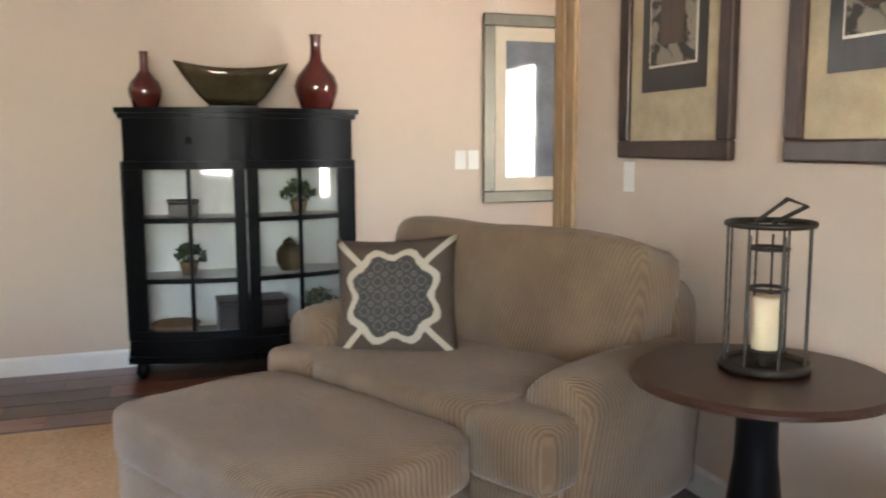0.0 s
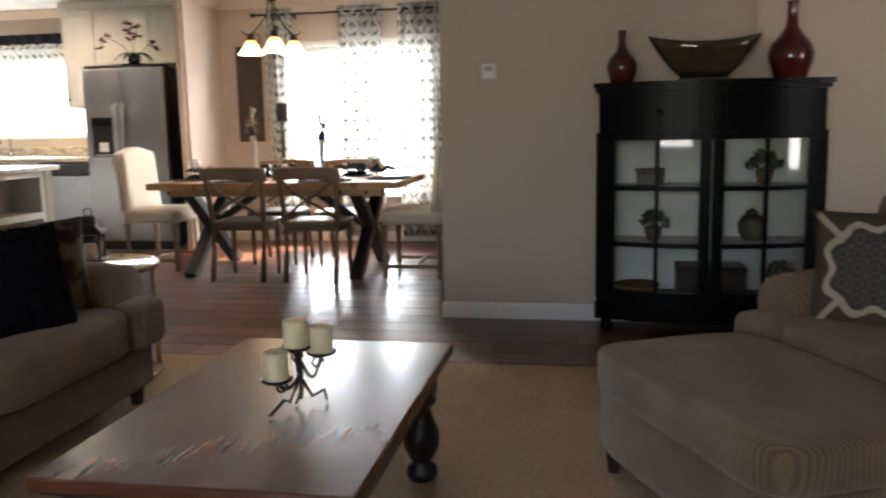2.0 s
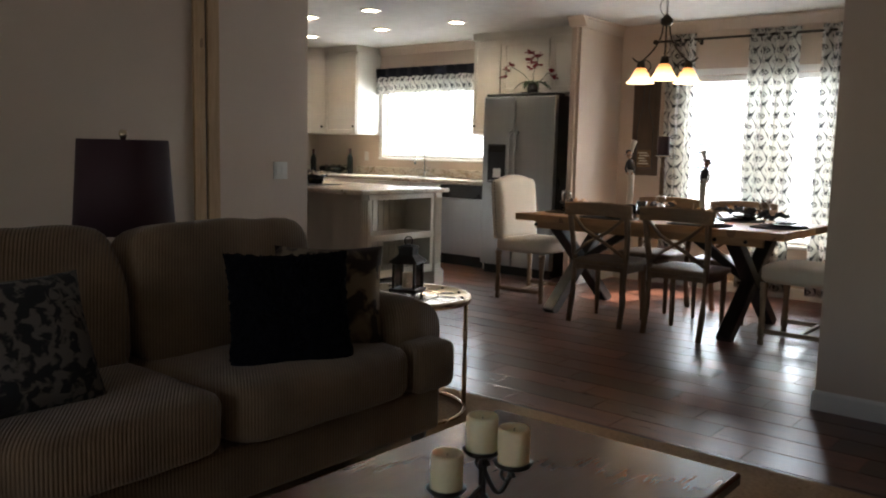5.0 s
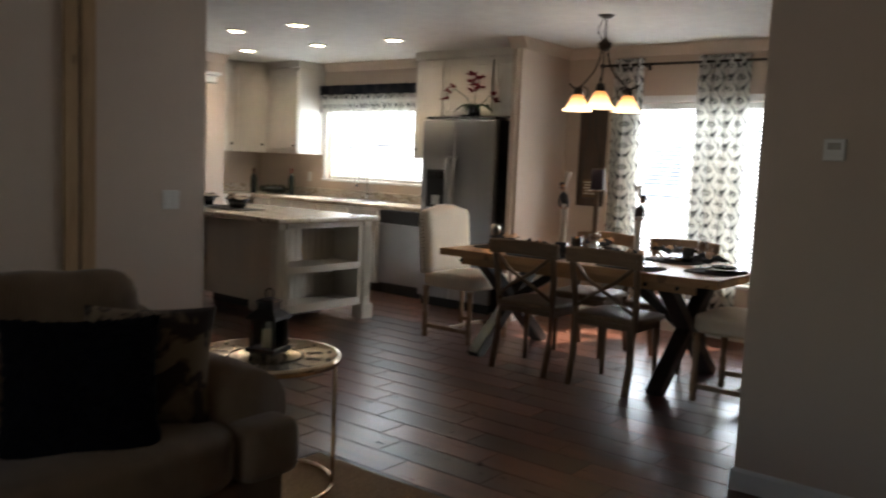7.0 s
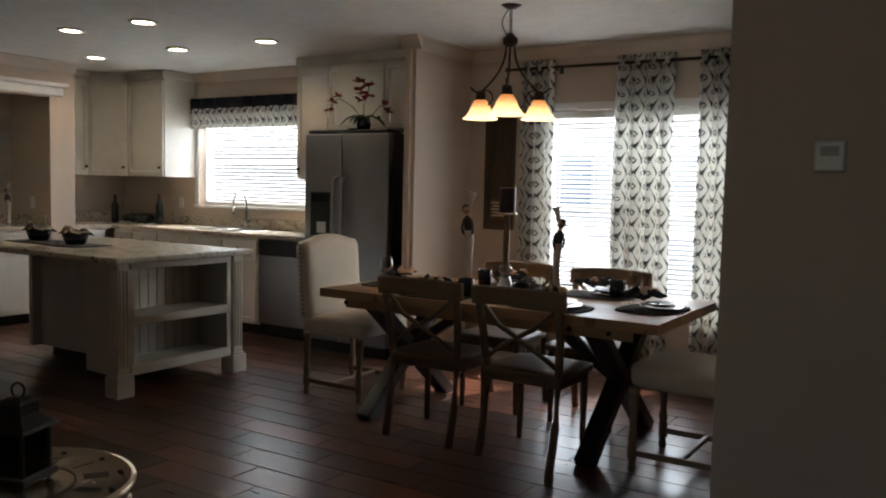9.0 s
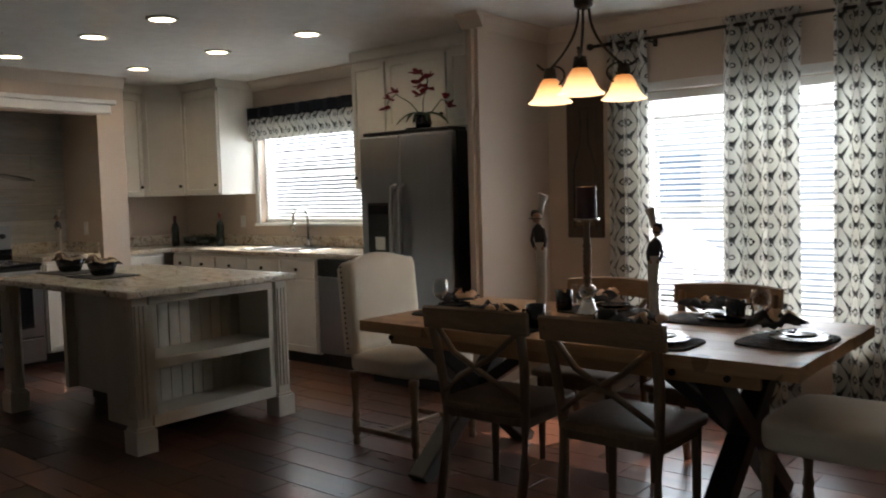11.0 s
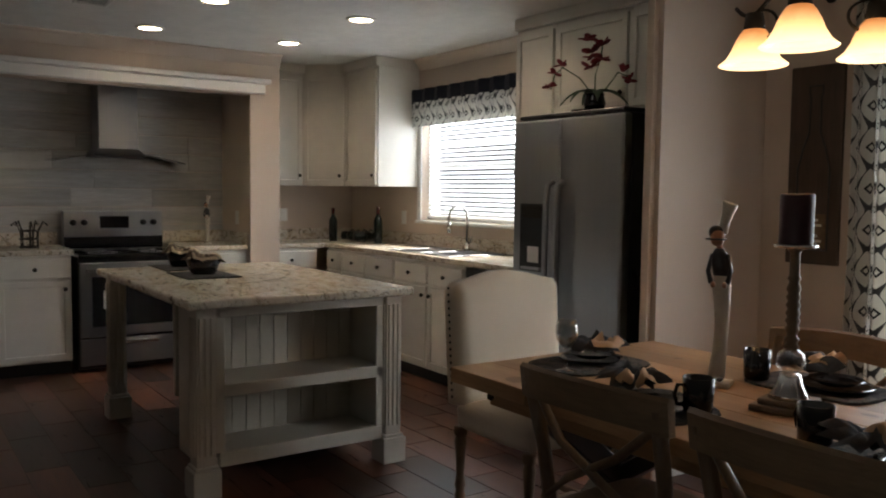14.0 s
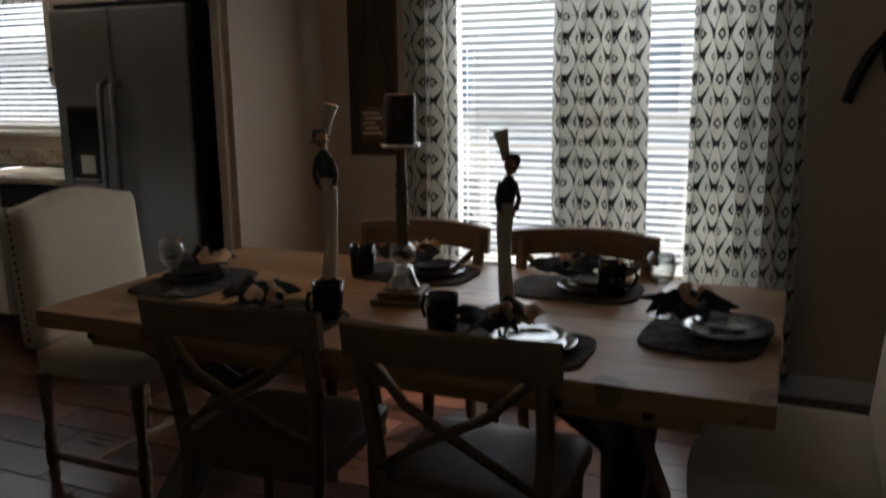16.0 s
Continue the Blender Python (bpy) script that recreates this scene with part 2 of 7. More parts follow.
def rug_mat():
    n = Nodes("jute_pile")
    v = n.coords()
    a, f = n.noise(v, 2.0, 5), n.noise(n.scaled(v, (1, 2.2, 1)), 55, 3, 0.7)
    c = n.ramp(a, (0.3, (0.36, 0.215, 0.11)), (0.7, (0.52, 0.34, 0.19)))
    c = n.mix(0.55, c, n.ramp(f, (0.35, (0.19, 0.115, 0.06)), (0.65, (0.55, 0.38, 0.225))))
    n.set(Base_Color=c, Roughness=0.95)
    n.bump(f, 0.8, 0.012)
    return n.m


M_RUG = rug_mat()


def ogee(name, cell_w, cell_h, ground, dark, soft):
    """Printed cotton: an ogee trellis with rings and diamonds in its cells."""
    n = Nodes(name)
    sep = n.t.nodes.new("ShaderNodeSeparateXYZ")
    n.put(sep.inputs[0], n.coords("UV"))
    u, v = n.math("DIVIDE", sep.outputs[0], cell_w), n.math("DIVIDE", sep.outputs[1], cell_h)
    cu = n.math("COSINE", n.math("MULTIPLY", u, 2 * math.pi))
    cv = n.math("COSINE", n.math("MULTIPLY", v, 2 * math.pi))
    f = n.math("ADD", cu, n.math("MULTIPLY", cv, 0.85))
    line = n.math("LESS_THAN", n.math("ABSOLUTE", f), n.math("MULTIPLY_ADD", n.math("SINE", n.math("MULTIPLY", v, 4 * math.pi)), 0.13, 0.19))

    def centred(off):
        a = n.math("SUBTRACT", n.math("FRACT", n.math("ADD", u, off + 0.5)), 0.5)
        b = n.math("SUBTRACT", n.math("FRACT", n.math("ADD", v, off + 0.5)), 0.5)
        return n.math("MULTIPLY", a, cell_w / 0.1), n.math("MULTIPLY", b, cell_h / 0.1)

    a, b = centred(0.0)
    r = n.math("SQRT", n.math("ADD", n.math("MULTIPLY", a, a), n.math("MULTIPLY", b, b)))
    ring = n.math("LESS_THAN", n.math("ABSOLUTE", n.math("SUBTRACT", r, 0.13)), 0.032)
    a, b = centred(0.5)
    d = n.math("ADD", n.math("ABSOLUTE", a), n.math("MULTIPLY", n.math("ABSOLUTE", b), 0.75))
    dia = n.math("LESS_THAN", n.math("ABSOLUTE", n.math("SUBTRACT", n.math("FRACT", n.math("MULTIPLY", d, 3.2)), 0.5)), 0.15)
    dia = n.math("MULTIPLY", dia, n.math("LESS_THAN", d, 0.42))
    a, b = centred(0.0)
    bud = n.math("ADD", n.math("MULTIPLY", n.math("ABSOLUTE", a), 1.8), n.math("ABSOLUTE", n.math("SUBTRACT", n.math("ABSOLUTE", b), 0.75)))
    bud = n.math("LESS_THAN", bud, 0.13)
    c = n.mix(line, ground, soft)
    c = n.mix(n.math("MAXIMUM", ring, n.math("MAXIMUM", dia, bud)), c, dark)
    weave = n.noise(n.coords(), 380, 2)
    n.set(Base_Color=c, Roughness=0.85)
    n.bump(weave, 0.15, 0.002)
    return n, c


def curtain_mat():
    n, c = ogee("printed_curtain_cotton", 0.115, 0.19, (0.72, 0.71, 0.67), (0.025, 0.025, 0.03), (0.09, 0.09, 0.095))
    tr = n.t.nodes.new("ShaderNodeBsdfTranslucent")
    n.put(tr.inputs[0], c)
    mix = n.t.nodes.new("ShaderNodeMixShader")
    mix.inputs[0].default_value = 0.5
    n.put(mix.inputs[1], n.b.outputs[0])
    n.put(mix.inputs[2], tr.outputs[0])
    n.t.links.new(mix.outputs[0], n.t.nodes["Material Output"].inputs[0])
    return n.m


M_CURTAIN = curtain_mat()
M_NAVY = plain("navy_cotton", (0.008, 0.01, 0.022), 0.85, vary=0.15, grain=300, bump=0.2)


def medallion():
    """Cut-pile cushion: dark medallion, brown border, cream outline."""
    n = Nodes("medallion_cushion")
    sep = n.t.nodes.new("ShaderNodeSeparateXYZ")
    n.put(sep.inputs[0], n.coords("UV"))
    x, y = (n.math("ABSOLUTE", n.math("SUBTRACT", sep.outputs[i], 0.5)) for i in (0, 1))
    ang = n.math("ARCTAN2", y, x)
    lobes = n.math("MULTIPLY", n.math("COSINE", n.math("MULTIPLY", ang, 8.0)), 0.035)
    box = n.math("MAXIMUM", x, y)
    r = n.math("SQRT", n.math("ADD", n.math("MULTIPLY", x, x), n.math("MULTIPLY", y, y)))
    d = n.math("ADD", n.math("MULTIPLY_ADD", r, 0.55, n.math("MULTIPLY", box, 0.5)), lobes)
    wob = n.noise(n.coords("UV"), 30, 2)
    d = n.math("MULTIPLY_ADD", n.math("SUBTRACT", wob, 0.5), 0.03, d)
    cream, brown = (0.62, 0.53, 0.41), (0.07, 0.042, 0.03)
    c = n.ramp(d, (0.0, (0.05, 0.047, 0.048)), (0.33, (0.038, 0.035, 0.036)), (0.34, cream), (0.395, cream), (0.405, brown), (1.0, brown))
    corner = n.math("MULTIPLY", n.math("LESS_THAN", n.math("ABSOLUTE", n.math("SUBTRACT", x, y)), 0.036), n.math("GREATER_THAN", d, 0.34))
    c = n.mix(corner, c, cream)
    fret = n.math("SINE", n.math("MULTIPLY", n.math("ADD", n.math("COSINE", n.math("MULTIPLY", x, 52.0)), n.math("COSINE", n.math("MULTIPLY", y, 52.0))), 3.0))
    c = n.mix(n.math("MULTIPLY", n.math("GREATER_THAN", fret, 0.55), n.math("LESS_THAN", d, 0.31)), c, (0.12, 0.11, 0.105))
    f = n.noise(n.coords("UV"), 140, 2)
    c = n.mix(0.22, c, n.ramp(f, (0.35, (0.02, 0.02, 0.02)), (0.65, (0.28, 0.23, 0.17))))
    n.set(Base_Color=c, Roughness=0.95)
    n.bump(f, 0.7, 0.008)
    return n.m


M_MEDAL = medallion()


def blotch(name, a, b, scale):
    n = Nodes(name)
    f = n.noise(n.coords(), scale, 3, 0.5, 0.6)
    n.set(Base_Color=n.ramp(f, (0.46, a), (0.54, b)), Roughness=0.9)
    n.bump(n.noise(n.coords(), 260, 2), 0.6, 0.006)
    return n.m


M_COWHIDE = blotch("brown_cream_hide", (0.035, 0.02, 0.014), (0.2, 0.14, 0.085), 9)
M_ZEBRA = blotch("black_grey_weave", (0.012, 0.011, 0.012), (0.12, 0.1, 0.085), 26)
M_MAT = blotch("dark_placemat", (0.02, 0.018, 0.017), (0.075, 0.06, 0.048), 34)
M_ART = blotch("muted_print", (0.05, 0.045, 0.038), (0.25, 0.22, 0.17), 16)
M_PICGLASS = plain("picture_board", (0.6, 0.53, 0.42), 0.8, vary=0.08)
M_BLUEGLASSART = plain("glazed_slate_print", (0.12, 0.15, 0.19), 0.06, vary=0.3, scale=5, bump=0.0, Coat_Weight=1.0)
M_CHALK = plain("slate_clock_face", (0.33, 0.3, 0.26), 0.3, vary=0.3, scale=12)

# ---- mesh helpers ----


def part(name, bm, mat, parent=None, label="", smooth=False, m=None):
    me = bpy.data.meshes.new(name)
    bmesh.ops.recalc_face_normals(bm, faces=bm.faces)
    bm.to_mesh(me)
    bm.free()
    if smooth:
        me.polygons.foreach_set("use_smooth", [True] * len(me.polygons))
    me.materials.append(mat)
    ob = new(name, me)
    if parent:
        ob.parent = parent
    if m is not None:
        ob.matrix_basis = m
    return tagged(ob, label)


def thing(name, label, category, m=None, group="", kind=""):
    ob = new(name)
    ob.empty_display_size = 0.1
    if m is not None:
        ob.matrix_basis = m
    return tagged(ob, label, category, group, kind)


def box(x0, y0, z0, x1, y1, z1, bevel=0.0, seg=1, bm=None):
    own = bmesh.new()
    bmesh.ops.create_cube(own, size=1.0)
    for v in own.verts:
        v.co = Vector(((x0 + x1) / 2 + v.co.x * (x1 - x0), (y0 + y1) / 2 + v.co.y * (y1 - y0), (z0 + z1) / 2 + v.co.z * (z1 - z0)))
    if bevel:
        bmesh.ops.bevel(own, geom=own.edges[:] + own.verts[:], offset=bevel, segments=seg, affect="EDGES", profile=0.5)
    return join(bm, own)


def join(bm, own, m=None):
    if m is not None:
        own.transform(m)
    if bm is None:
        return own
    me = bpy.data.meshes.new("tmp")
    own.to_mesh(me)
    own.free()
    bm.from_mesh(me)
    bpy.data.meshes.remove(me)
    return bm


def beam(a, b, w, h, bevel=0.004, bm=None, up=(0, 0, 1)):
    """A bar from a to b, w wide and h high across."""
    a, b = Vector(a), Vector(b)
    z = (b - a).normalized()
    x = Vector(up).cross(z)
    x = x.normalized() if x.length > 1e-4 else Vector((1, 0, 0))
    y = z.cross(x)
    m = Matrix((x, y, z)).transposed().to_4x4()
    m.translation = a
    own = box(-w / 2, -h / 2, 0, w / 2, h / 2, (b - a).length, bevel)
    return join(bm, own, m)


def lathe(profile, segs=24, bm=None, m=None):
    own = bmesh.new()
    rings = []
    for r, z in profile:
        rings.append([own.verts.new((max(r, 0.0004) * math.cos(2 * math.pi * i / segs), max(r, 0.0004) * math.sin(2 * math.pi * i / segs), z)) for i in range(segs)])
    for a, b in zip(rings, rings[1:]):
        for i in range(segs):
            own.faces.new((a[i], a[(i + 1) % segs], b[(i + 1) % segs], b[i]))
    if profile[0][0] < 0.9:
        own.faces.new(rings[0][::-1])
        own.faces.new(rings[-1])
    return join(bm, own, m)


def tube(points, r, segs=8, bm=None, closed=False):
    own = bmesh.new()
    pts = [Vector(p) for p in points]
    rings = []
    for i, p in enumerate(pts):
        if closed:
            d = pts[(i + 1) % len(pts)] - pts[i - 1]
        else:
            d = pts[min(i + 1, len(pts) - 1)] - pts[max(i - 1, 0)]
        d.normalize()
        ref = Vector((0, 0, 1)) if abs(d.z) < 0.9 else Vector((1, 0, 0))
        x = d.cross(ref).normalized()
        y = d.cross(x)
        rings.append([own.verts.new(p + (x * math.cos(2 * math.pi * k / segs) + y * math.sin(2 * math.pi * k / segs)) * r) for k in range(segs)])
    pairs = list(zip(rings, rings[1:])) + ([(rings[-1], rings[0])] if closed else [])
    for a, b in pairs:
        best = min(range(segs), key=lambda s: (a[0].co - b[s].co).length)
        for k in range(segs):
            own.faces.new((a[k], a[(k + 1) % segs], b[(k + 1 + best) % segs], b[(k + best) % segs]))
    if not closed:
        own.faces.new(rings[0])
        own.faces.new(rings[-1])
    return join(bm, own)


def ring(r, z, tr, segs=40, bm=None, centre=(0, 0)):
    return tube([(centre[0] + r * math.cos(2 * math.pi * i / segs), centre[1] + r * math.sin(2 * math.pi * i / segs), z) for i in range(segs)], tr, 8, bm, True)


def soft(sx, sy, sz, p=5.0, cuts=9, wob=0.0, m=None, bm=None, seed=0.0):
    """A stuffed block: a superellipsoid with a little unevenness."""
    own = bmesh.new()
    bmesh.ops.create_cube(own, size=2.0)
    bmesh.ops.subdivide_edges(own, edges=own.edges[:], cuts=cuts, use_grid_fill=True)
    for v in own.verts:
        c = v.co
        s = (abs(c.x) ** p + abs(c.y) ** p + abs(c.z) ** p) ** (-1 / p)
        q = Vector((c.x * s * sx / 2, c.y * s * sy / 2, c.z * s * sz / 2))
        if wob:
            q += Vector(c * s).normalized() * wob * noise.noise(q * 5 + Vector((seed, seed, 0)))
        v.co = q
    return join(bm, own, m)


def throw_pillow(size, thick, n=20, fuzz=0.0):
    """A square stuffed cushion with pointed corners, standing in the x-z plane, with UV."""
    bm = bmesh.new()
    uv = bm.loops.layers.uv.new()
    for side in (-1, 1):
        g = []
        for i in range(n + 1):
            row = []
            for j in range(n + 1):
                a, b = 2 * i / n - 1, 2 * j / n - 1
                pinch = 1 - 0.07 * (1 - a * a) * abs(b) - 0.07 * (1 - b * b) * abs(a)
                t = thick / 2 * ((1 - a ** 4) * (1 - b ** 4)) ** 0.6 * (1 + 0.1 * noise.noise((a * 2, b * 2, side * 3.0)))
                row.append(bm.verts.new((a * pinch * size / 2, side * t, b * pinch * size / 2)))
            g.append(row)
        for i in range(n):
            for j in range(n):
                f = bm.faces.new((g[i][j], g[i + 1][j], g[i + 1][j + 1], g[i][j + 1]))
                for l, (a, b) in zip(f.loops, ((i, j), (i + 1, j), (i + 1, j + 1), (i, j + 1))):
                    l[uv].uv = (a / n, b / n)
    bmesh.ops.remove_doubles(bm, verts=bm.verts, dist=0.0005)
    if fuzz:
        for v in bm.verts:
            v.co += v.co.normalized() * fuzz * noise.noise(v.co * 70) + Vector((0, 0, fuzz * 0.25 * noise.noise(v.co * 18)))
    return bm


# ---- the structure ----
CEIL, NORTH, PART_Y = 2.5, 9.72, 6.4
WEST, RANGE_X, PIC_X, SOFA_X = -6.3, -6.97, 3.33, -2.8
SOUTH, EAST = -1.5, 5.2


def structure(name, bm, mat, label, category="wall"):
    return tagged(part(name, bm, mat), label, category, kind="structure")


def wall_with_holes(name, axis, at, thick, lo, hi, holes, label, top=CEIL):
    """A wall along x or y from lo to hi, its inner face at 'at', with holes (a, b, z0, z1) cut right through."""
    bm = bmesh.new()

    def piece(a, b, z0, z1):
        if b - a < 0.001 or z1 - z0 < 0.001:
            return
        if axis == "x":
            box(a, min(at, at + thick), z0, b, max(at, at + thick), z1, bm=bm)
        else:
            box(min(at, at + thick), a, z0, max(at, at + thick), b, z1, bm=bm)
    cur = lo
    for a, b, z0, z1 in sorted(holes):
        piece(cur, a, 0, top)
        piece(a, b, 0, z0)
        piece(a, b, z1, top)
        cur = b
    piece(cur, hi, 0, top)
    return structure(name, bm, M_WALL, label)


DIN_WIN = (-1.72, -0.2, 0.48, 2.0)
KIT_WIN = (-5.71, -4.0, 1.15, 2.05)
wall_with_holes("wall_north", "x", NORTH, 0.16, -7.1, EAST, [DIN_WIN, KIT_WIN], "tan painted wall with the dining and kitchen windows")
wall_with_holes("wall_partition", "x", PART_Y, 0.13, 0.5, EAST, [], "tan painted partition wall behind the black curio cabinet")
wall_with_holes("wall_pictures", "y", PIC_X, 0.13, SOUTH, 4.98, [], "tan painted wall with two framed pictures")
wall_with_holes("wall_sofa", "y", SOFA_X, -0.13, SOUTH, 5.94, [], "tan painted wall behind the sofa")
wall_with_holes("wall_west", "y", WEST, -0.12, 3.0, 8.67, [(6.535, 8.415, 0.0, 2.16)], "tan painted wall with the range alcove opening")
wall_with_holes("wall_south", "x", SOUTH, -0.15, -2.93, EAST, [(-0.5, 1.7, 0.8, 2.1)], "tan painted wall behind the viewer")
wall_with_holes("wall_east", "y", EAST, 0.15, SOUTH, NORTH, [(2.6, 3.6, 0.7, 2.0)], "plain wall that closes the hall")
wall_with_holes("wall_range", "y", RANGE_X, -0.13, 6.4, NORTH, [], "wall at the back of the range alcove")
structure("wall_alcove_south", box(RANGE_X, 6.415, 0, WEST - 0.12, 6.535, CEIL), M_WALL, "side wall of the range alcove")
structure("wall_alcove_north", box(RANGE_X, 8.415, 0, WEST - 0.12, 8.535, CEIL), M_WALL, "side wall of the range alcove beside the counter")
structure("wall_kitchen_south", box(-7.1, 2.85, 0, SOFA_X - 0.13, 3.0, CEIL), M_WALL, "plain wall that closes the kitchen")
structure("wall_alcove_top", box(RANGE_X, 6.535, 2.3, WEST - 0.12, 8.415, 2.4), M_WALL, "soffit over the range alcove")
stub = box(-2.52, 8.885, 0, -2.42, NORTH, CEIL)
bmesh.ops.bevel(stub, geom=[e for e in stub.edges if abs(e.verts[0].co.z - e.verts[1].co.z) > 1 and e.verts[0].co.y < 8.95], offset=0.03, segments=4, affect="EDGES")
structure("wall_stub", stub, M_WALL, "short round-cornered wall beside the refrigerator")
structure("ceiling", box(-7.2, -1.7, CEIL, EAST + 0.2, NORTH + 0.2, CEIL + 0.12), M_CEIL, "white stippled ceiling", "ceiling")


def moulding(name, a, b, inward, section, mat, label, cat="trim"):
    """Extrudes a section (out, z) along a run from a to b on a wall that faces 'inward'."""
    bm = bmesh.new()
    n = Vector((*inward, 0))
    ends = []
    for p in (Vector((*a, 0)), Vector((*b, 0))):
        ends.append([bm.verts.new(p + n * o + Vector((0, 0, z))) for o, z in section])
    k = len(section)
    for i in range(k):
        bm.faces.new((ends[0][i], ends[0][(i + 1) % k], ends[1][(i + 1) % k], ends[1][i]))
    bm.faces.new(ends[0])
    bm.faces.new(ends[1][::-1])
    return structure(name, bm, mat, label, cat)


BASE = [(0, 0), (0.014, 0), (0.014, 0.085), (0.006, 0.1), (0, 0.1)]
CROWN = [(0, CEIL - 0.09), (0.012, CEIL - 0.09), (0.03, CEIL - 0.06), (0.055, CEIL - 0.025), (0.075, CEIL - 0.012), (0.075, CEIL), (0, CEIL)]
for nm, a, b, inw in [("baseboard_partition", (0.5, PART_Y), (EAST, PART_Y), (0, -1)), ("baseboard_partition_end", (0.5, PART_Y - 0.014), (0.5, PART_Y + 0.13), (-1, 0)),
                      ("baseboard_north", (-2.42, NORTH), (EAST, NORTH), (0, -1)), ("baseboard_pictures", (PIC_X, SOUTH), (PIC_X, 4.98), (-1, 0)),
                      ("baseboard_sofa", (SOFA_X, SOUTH), (SOFA_X, 5.94), (1, 0)), ("baseboard_sofa_end", (SOFA_X - 0.13, 5.94), (SOFA_X + 0.014, 5.94), (0, 1)),
                      ("baseboard_west", (WEST, 3.0), (WEST, 6.535), (1, 0)), ("baseboard_stub", (-2.42, 8.925), (-2.42, NORTH), (1, 0))]:
    moulding(nm, a, b, inw, BASE, M_TRIM, "white painted baseboard", "baseboard")
for nm, a, b, inw in [("crown_north", (-2.42, NORTH), (EAST, NORTH), (0, -1)), ("crown_stub", (-2.42, 8.885), (-2.42, NORTH), (1, 0)), ("crown_stub_end", (-2.52, 8.885), (-2.345, 8.885), (0, -1)),
                      ("crown_kitchen", (-5.76, NORTH), (-3.97, NORTH), (0, -1)), ("crown_west", (WEST, 3.0), (WEST, 8.67), (1, 0))]:
    moulding(nm, a, b, inw, CROWN, M_CROWN, "painted crown moulding under the ceiling", "crown moulding")
structure("trim_alcove_shelf", box(WEST + 0.002, 6.50, 2.17, WEST + 0.05, 8.53, 2.25, 0.008, bm=box(WEST + 0.002, 6.47, 2.252, WEST + 0.085, 8.565, 2.29, 0.006)), M_TRIM, "white moulded ledge over the range alcove", "trim")


def batten(name, x, y, out):
    t = thing(name, "knotty pine batten strips on the wall joint", "trim", pose(x, y, 0), kind="structure")
    for k, (d0, d1) in enumerate(((-0.095, -0.012), (0.004, 0.09))):
        part("batten", box(min(0.002, out), d0, 0.0, max(0.002, out), d1, CEIL - 0.004, 0.006, 2), M_BATTEN, t)
    part("backing", box(min(0.0, out * 0.4), -0.01, 0.0, max(0.001, out * 0.4), 0.002, CEIL - 0.01), M_BOTTLEART, t)


batten("trim_batten_sofa_wall", SOFA_X, 5.12, 0.022)
batten("trim_batten_picture_wall", PIC_X, 4.93, -0.022)

# ---- windows and what lies outside ----


def window(name, hole, panes, label):
    x0, x1, z0, z1 = hole
    t = thing(name, label, "window", pose(0, 0, 0), kind="structure")
    y = NORTH + 0.1
    f = 0.045
    for a, b, c, d in ((x0, x1, z0, z0 + f), (x0, x1, z1 - f, z1), (x0, x0 + f, z0 + f, z1 - f), (x1 - f, x1, z0 + f, z1 - f)):
        part("window_frame", box(a, y - 0.03, c, b, y + 0.03, d, 0.004), M_TRIM, t)
    w = (x1 - x0 - 2 * f) / panes
    mid = z0 + (z1 - z0) * 0.5
    for k in range(panes):
        a, b = x0 + f + k * w, x0 + f + (k + 1) * w
        if k:
            part("mullion", box(a - 0.04, y - 0.025, z0 + f, a + 0.04, y + 0.028, z1 - f, 0.004), M_TRIM, t)
        part("meeting_rail", box(a + 0.041, y - 0.02, mid - 0.022, b - 0.041, y + 0.022, mid + 0.022, 0.004), M_TRIM, t)
        for c, d in ((z0 + f, mid - 0.022), (mid + 0.022, z1 - f)):
            p = part("pane", box(a + 0.04, y - 0.003, c, b - 0.04, y + 0.003, d), M_PANE, t)
            p.visible_shadow = False
    part("window_sill", box(x0 - 0.05, NORTH - 0.045, z0 - 0.03, x1 + 0.05, NORTH + 0.06, z0 - 0.001, 0.006), M_TRIM, t)
    c = 0.06
    for a, b, e, d in ((x0 - c, x0 - 0.001, z0, z1 + c), (x1 + 0.001, x1 + c, z0, z1 + c), (x0, x1, z1 + 0.001, z1 + c)):
        part("casing", box(a, NORTH - 0.016, e, b, NORTH - 0.001, d, 0.004), M_TRIM, t)


window("window_dining", DIN_WIN, 2, "white-framed twin sash window behind the curtains")
window("window_kitchen", KIT_WIN, 1, "white-framed kitchen window over the sink")


def blind(x0, x1, z0, z1, tilt, label):
    t = thing("window_blind", label, "blind", pose(0, 0, 0))
    y = NORTH + 0.035
    part("headrail", box(x0, y - 0.025, z1 - 0.06, x1, y + 0.025, z1 - 0.004, 0.004), M_TRIM, t)
    part("bottom_rail", box(x0, y - 0.022, z0 + 0.004, x1, y + 0.022, z0 + 0.026, 0.004), M_TRIM, t)
    slat = None
    z = z0 + 0.06
    while z < z1 - 0.08:
        m = pose((x0 + x1) / 2, y, z, tilt)
        if slat is None:
            slat = part("slat", box(-(x1 - x0) / 2, -0.0125, -0.0008, (x1 - x0) / 2, 0.0125, 0.0008), M_SLAT, t, m=m)
        else:
            s = new("slat", slat.data)
            s.parent, s.matrix_basis = t, m
        z += 0.036
    for k in (0.18, 0.82):
        x = x0 + (x1 - x0) * k
        part("ladder_cord", tube([(x, y - 0.026, z0 + 0.02), (x, y - 0.026, z1 - 0.05)], 0.0015, 5), M_TRIM, t)




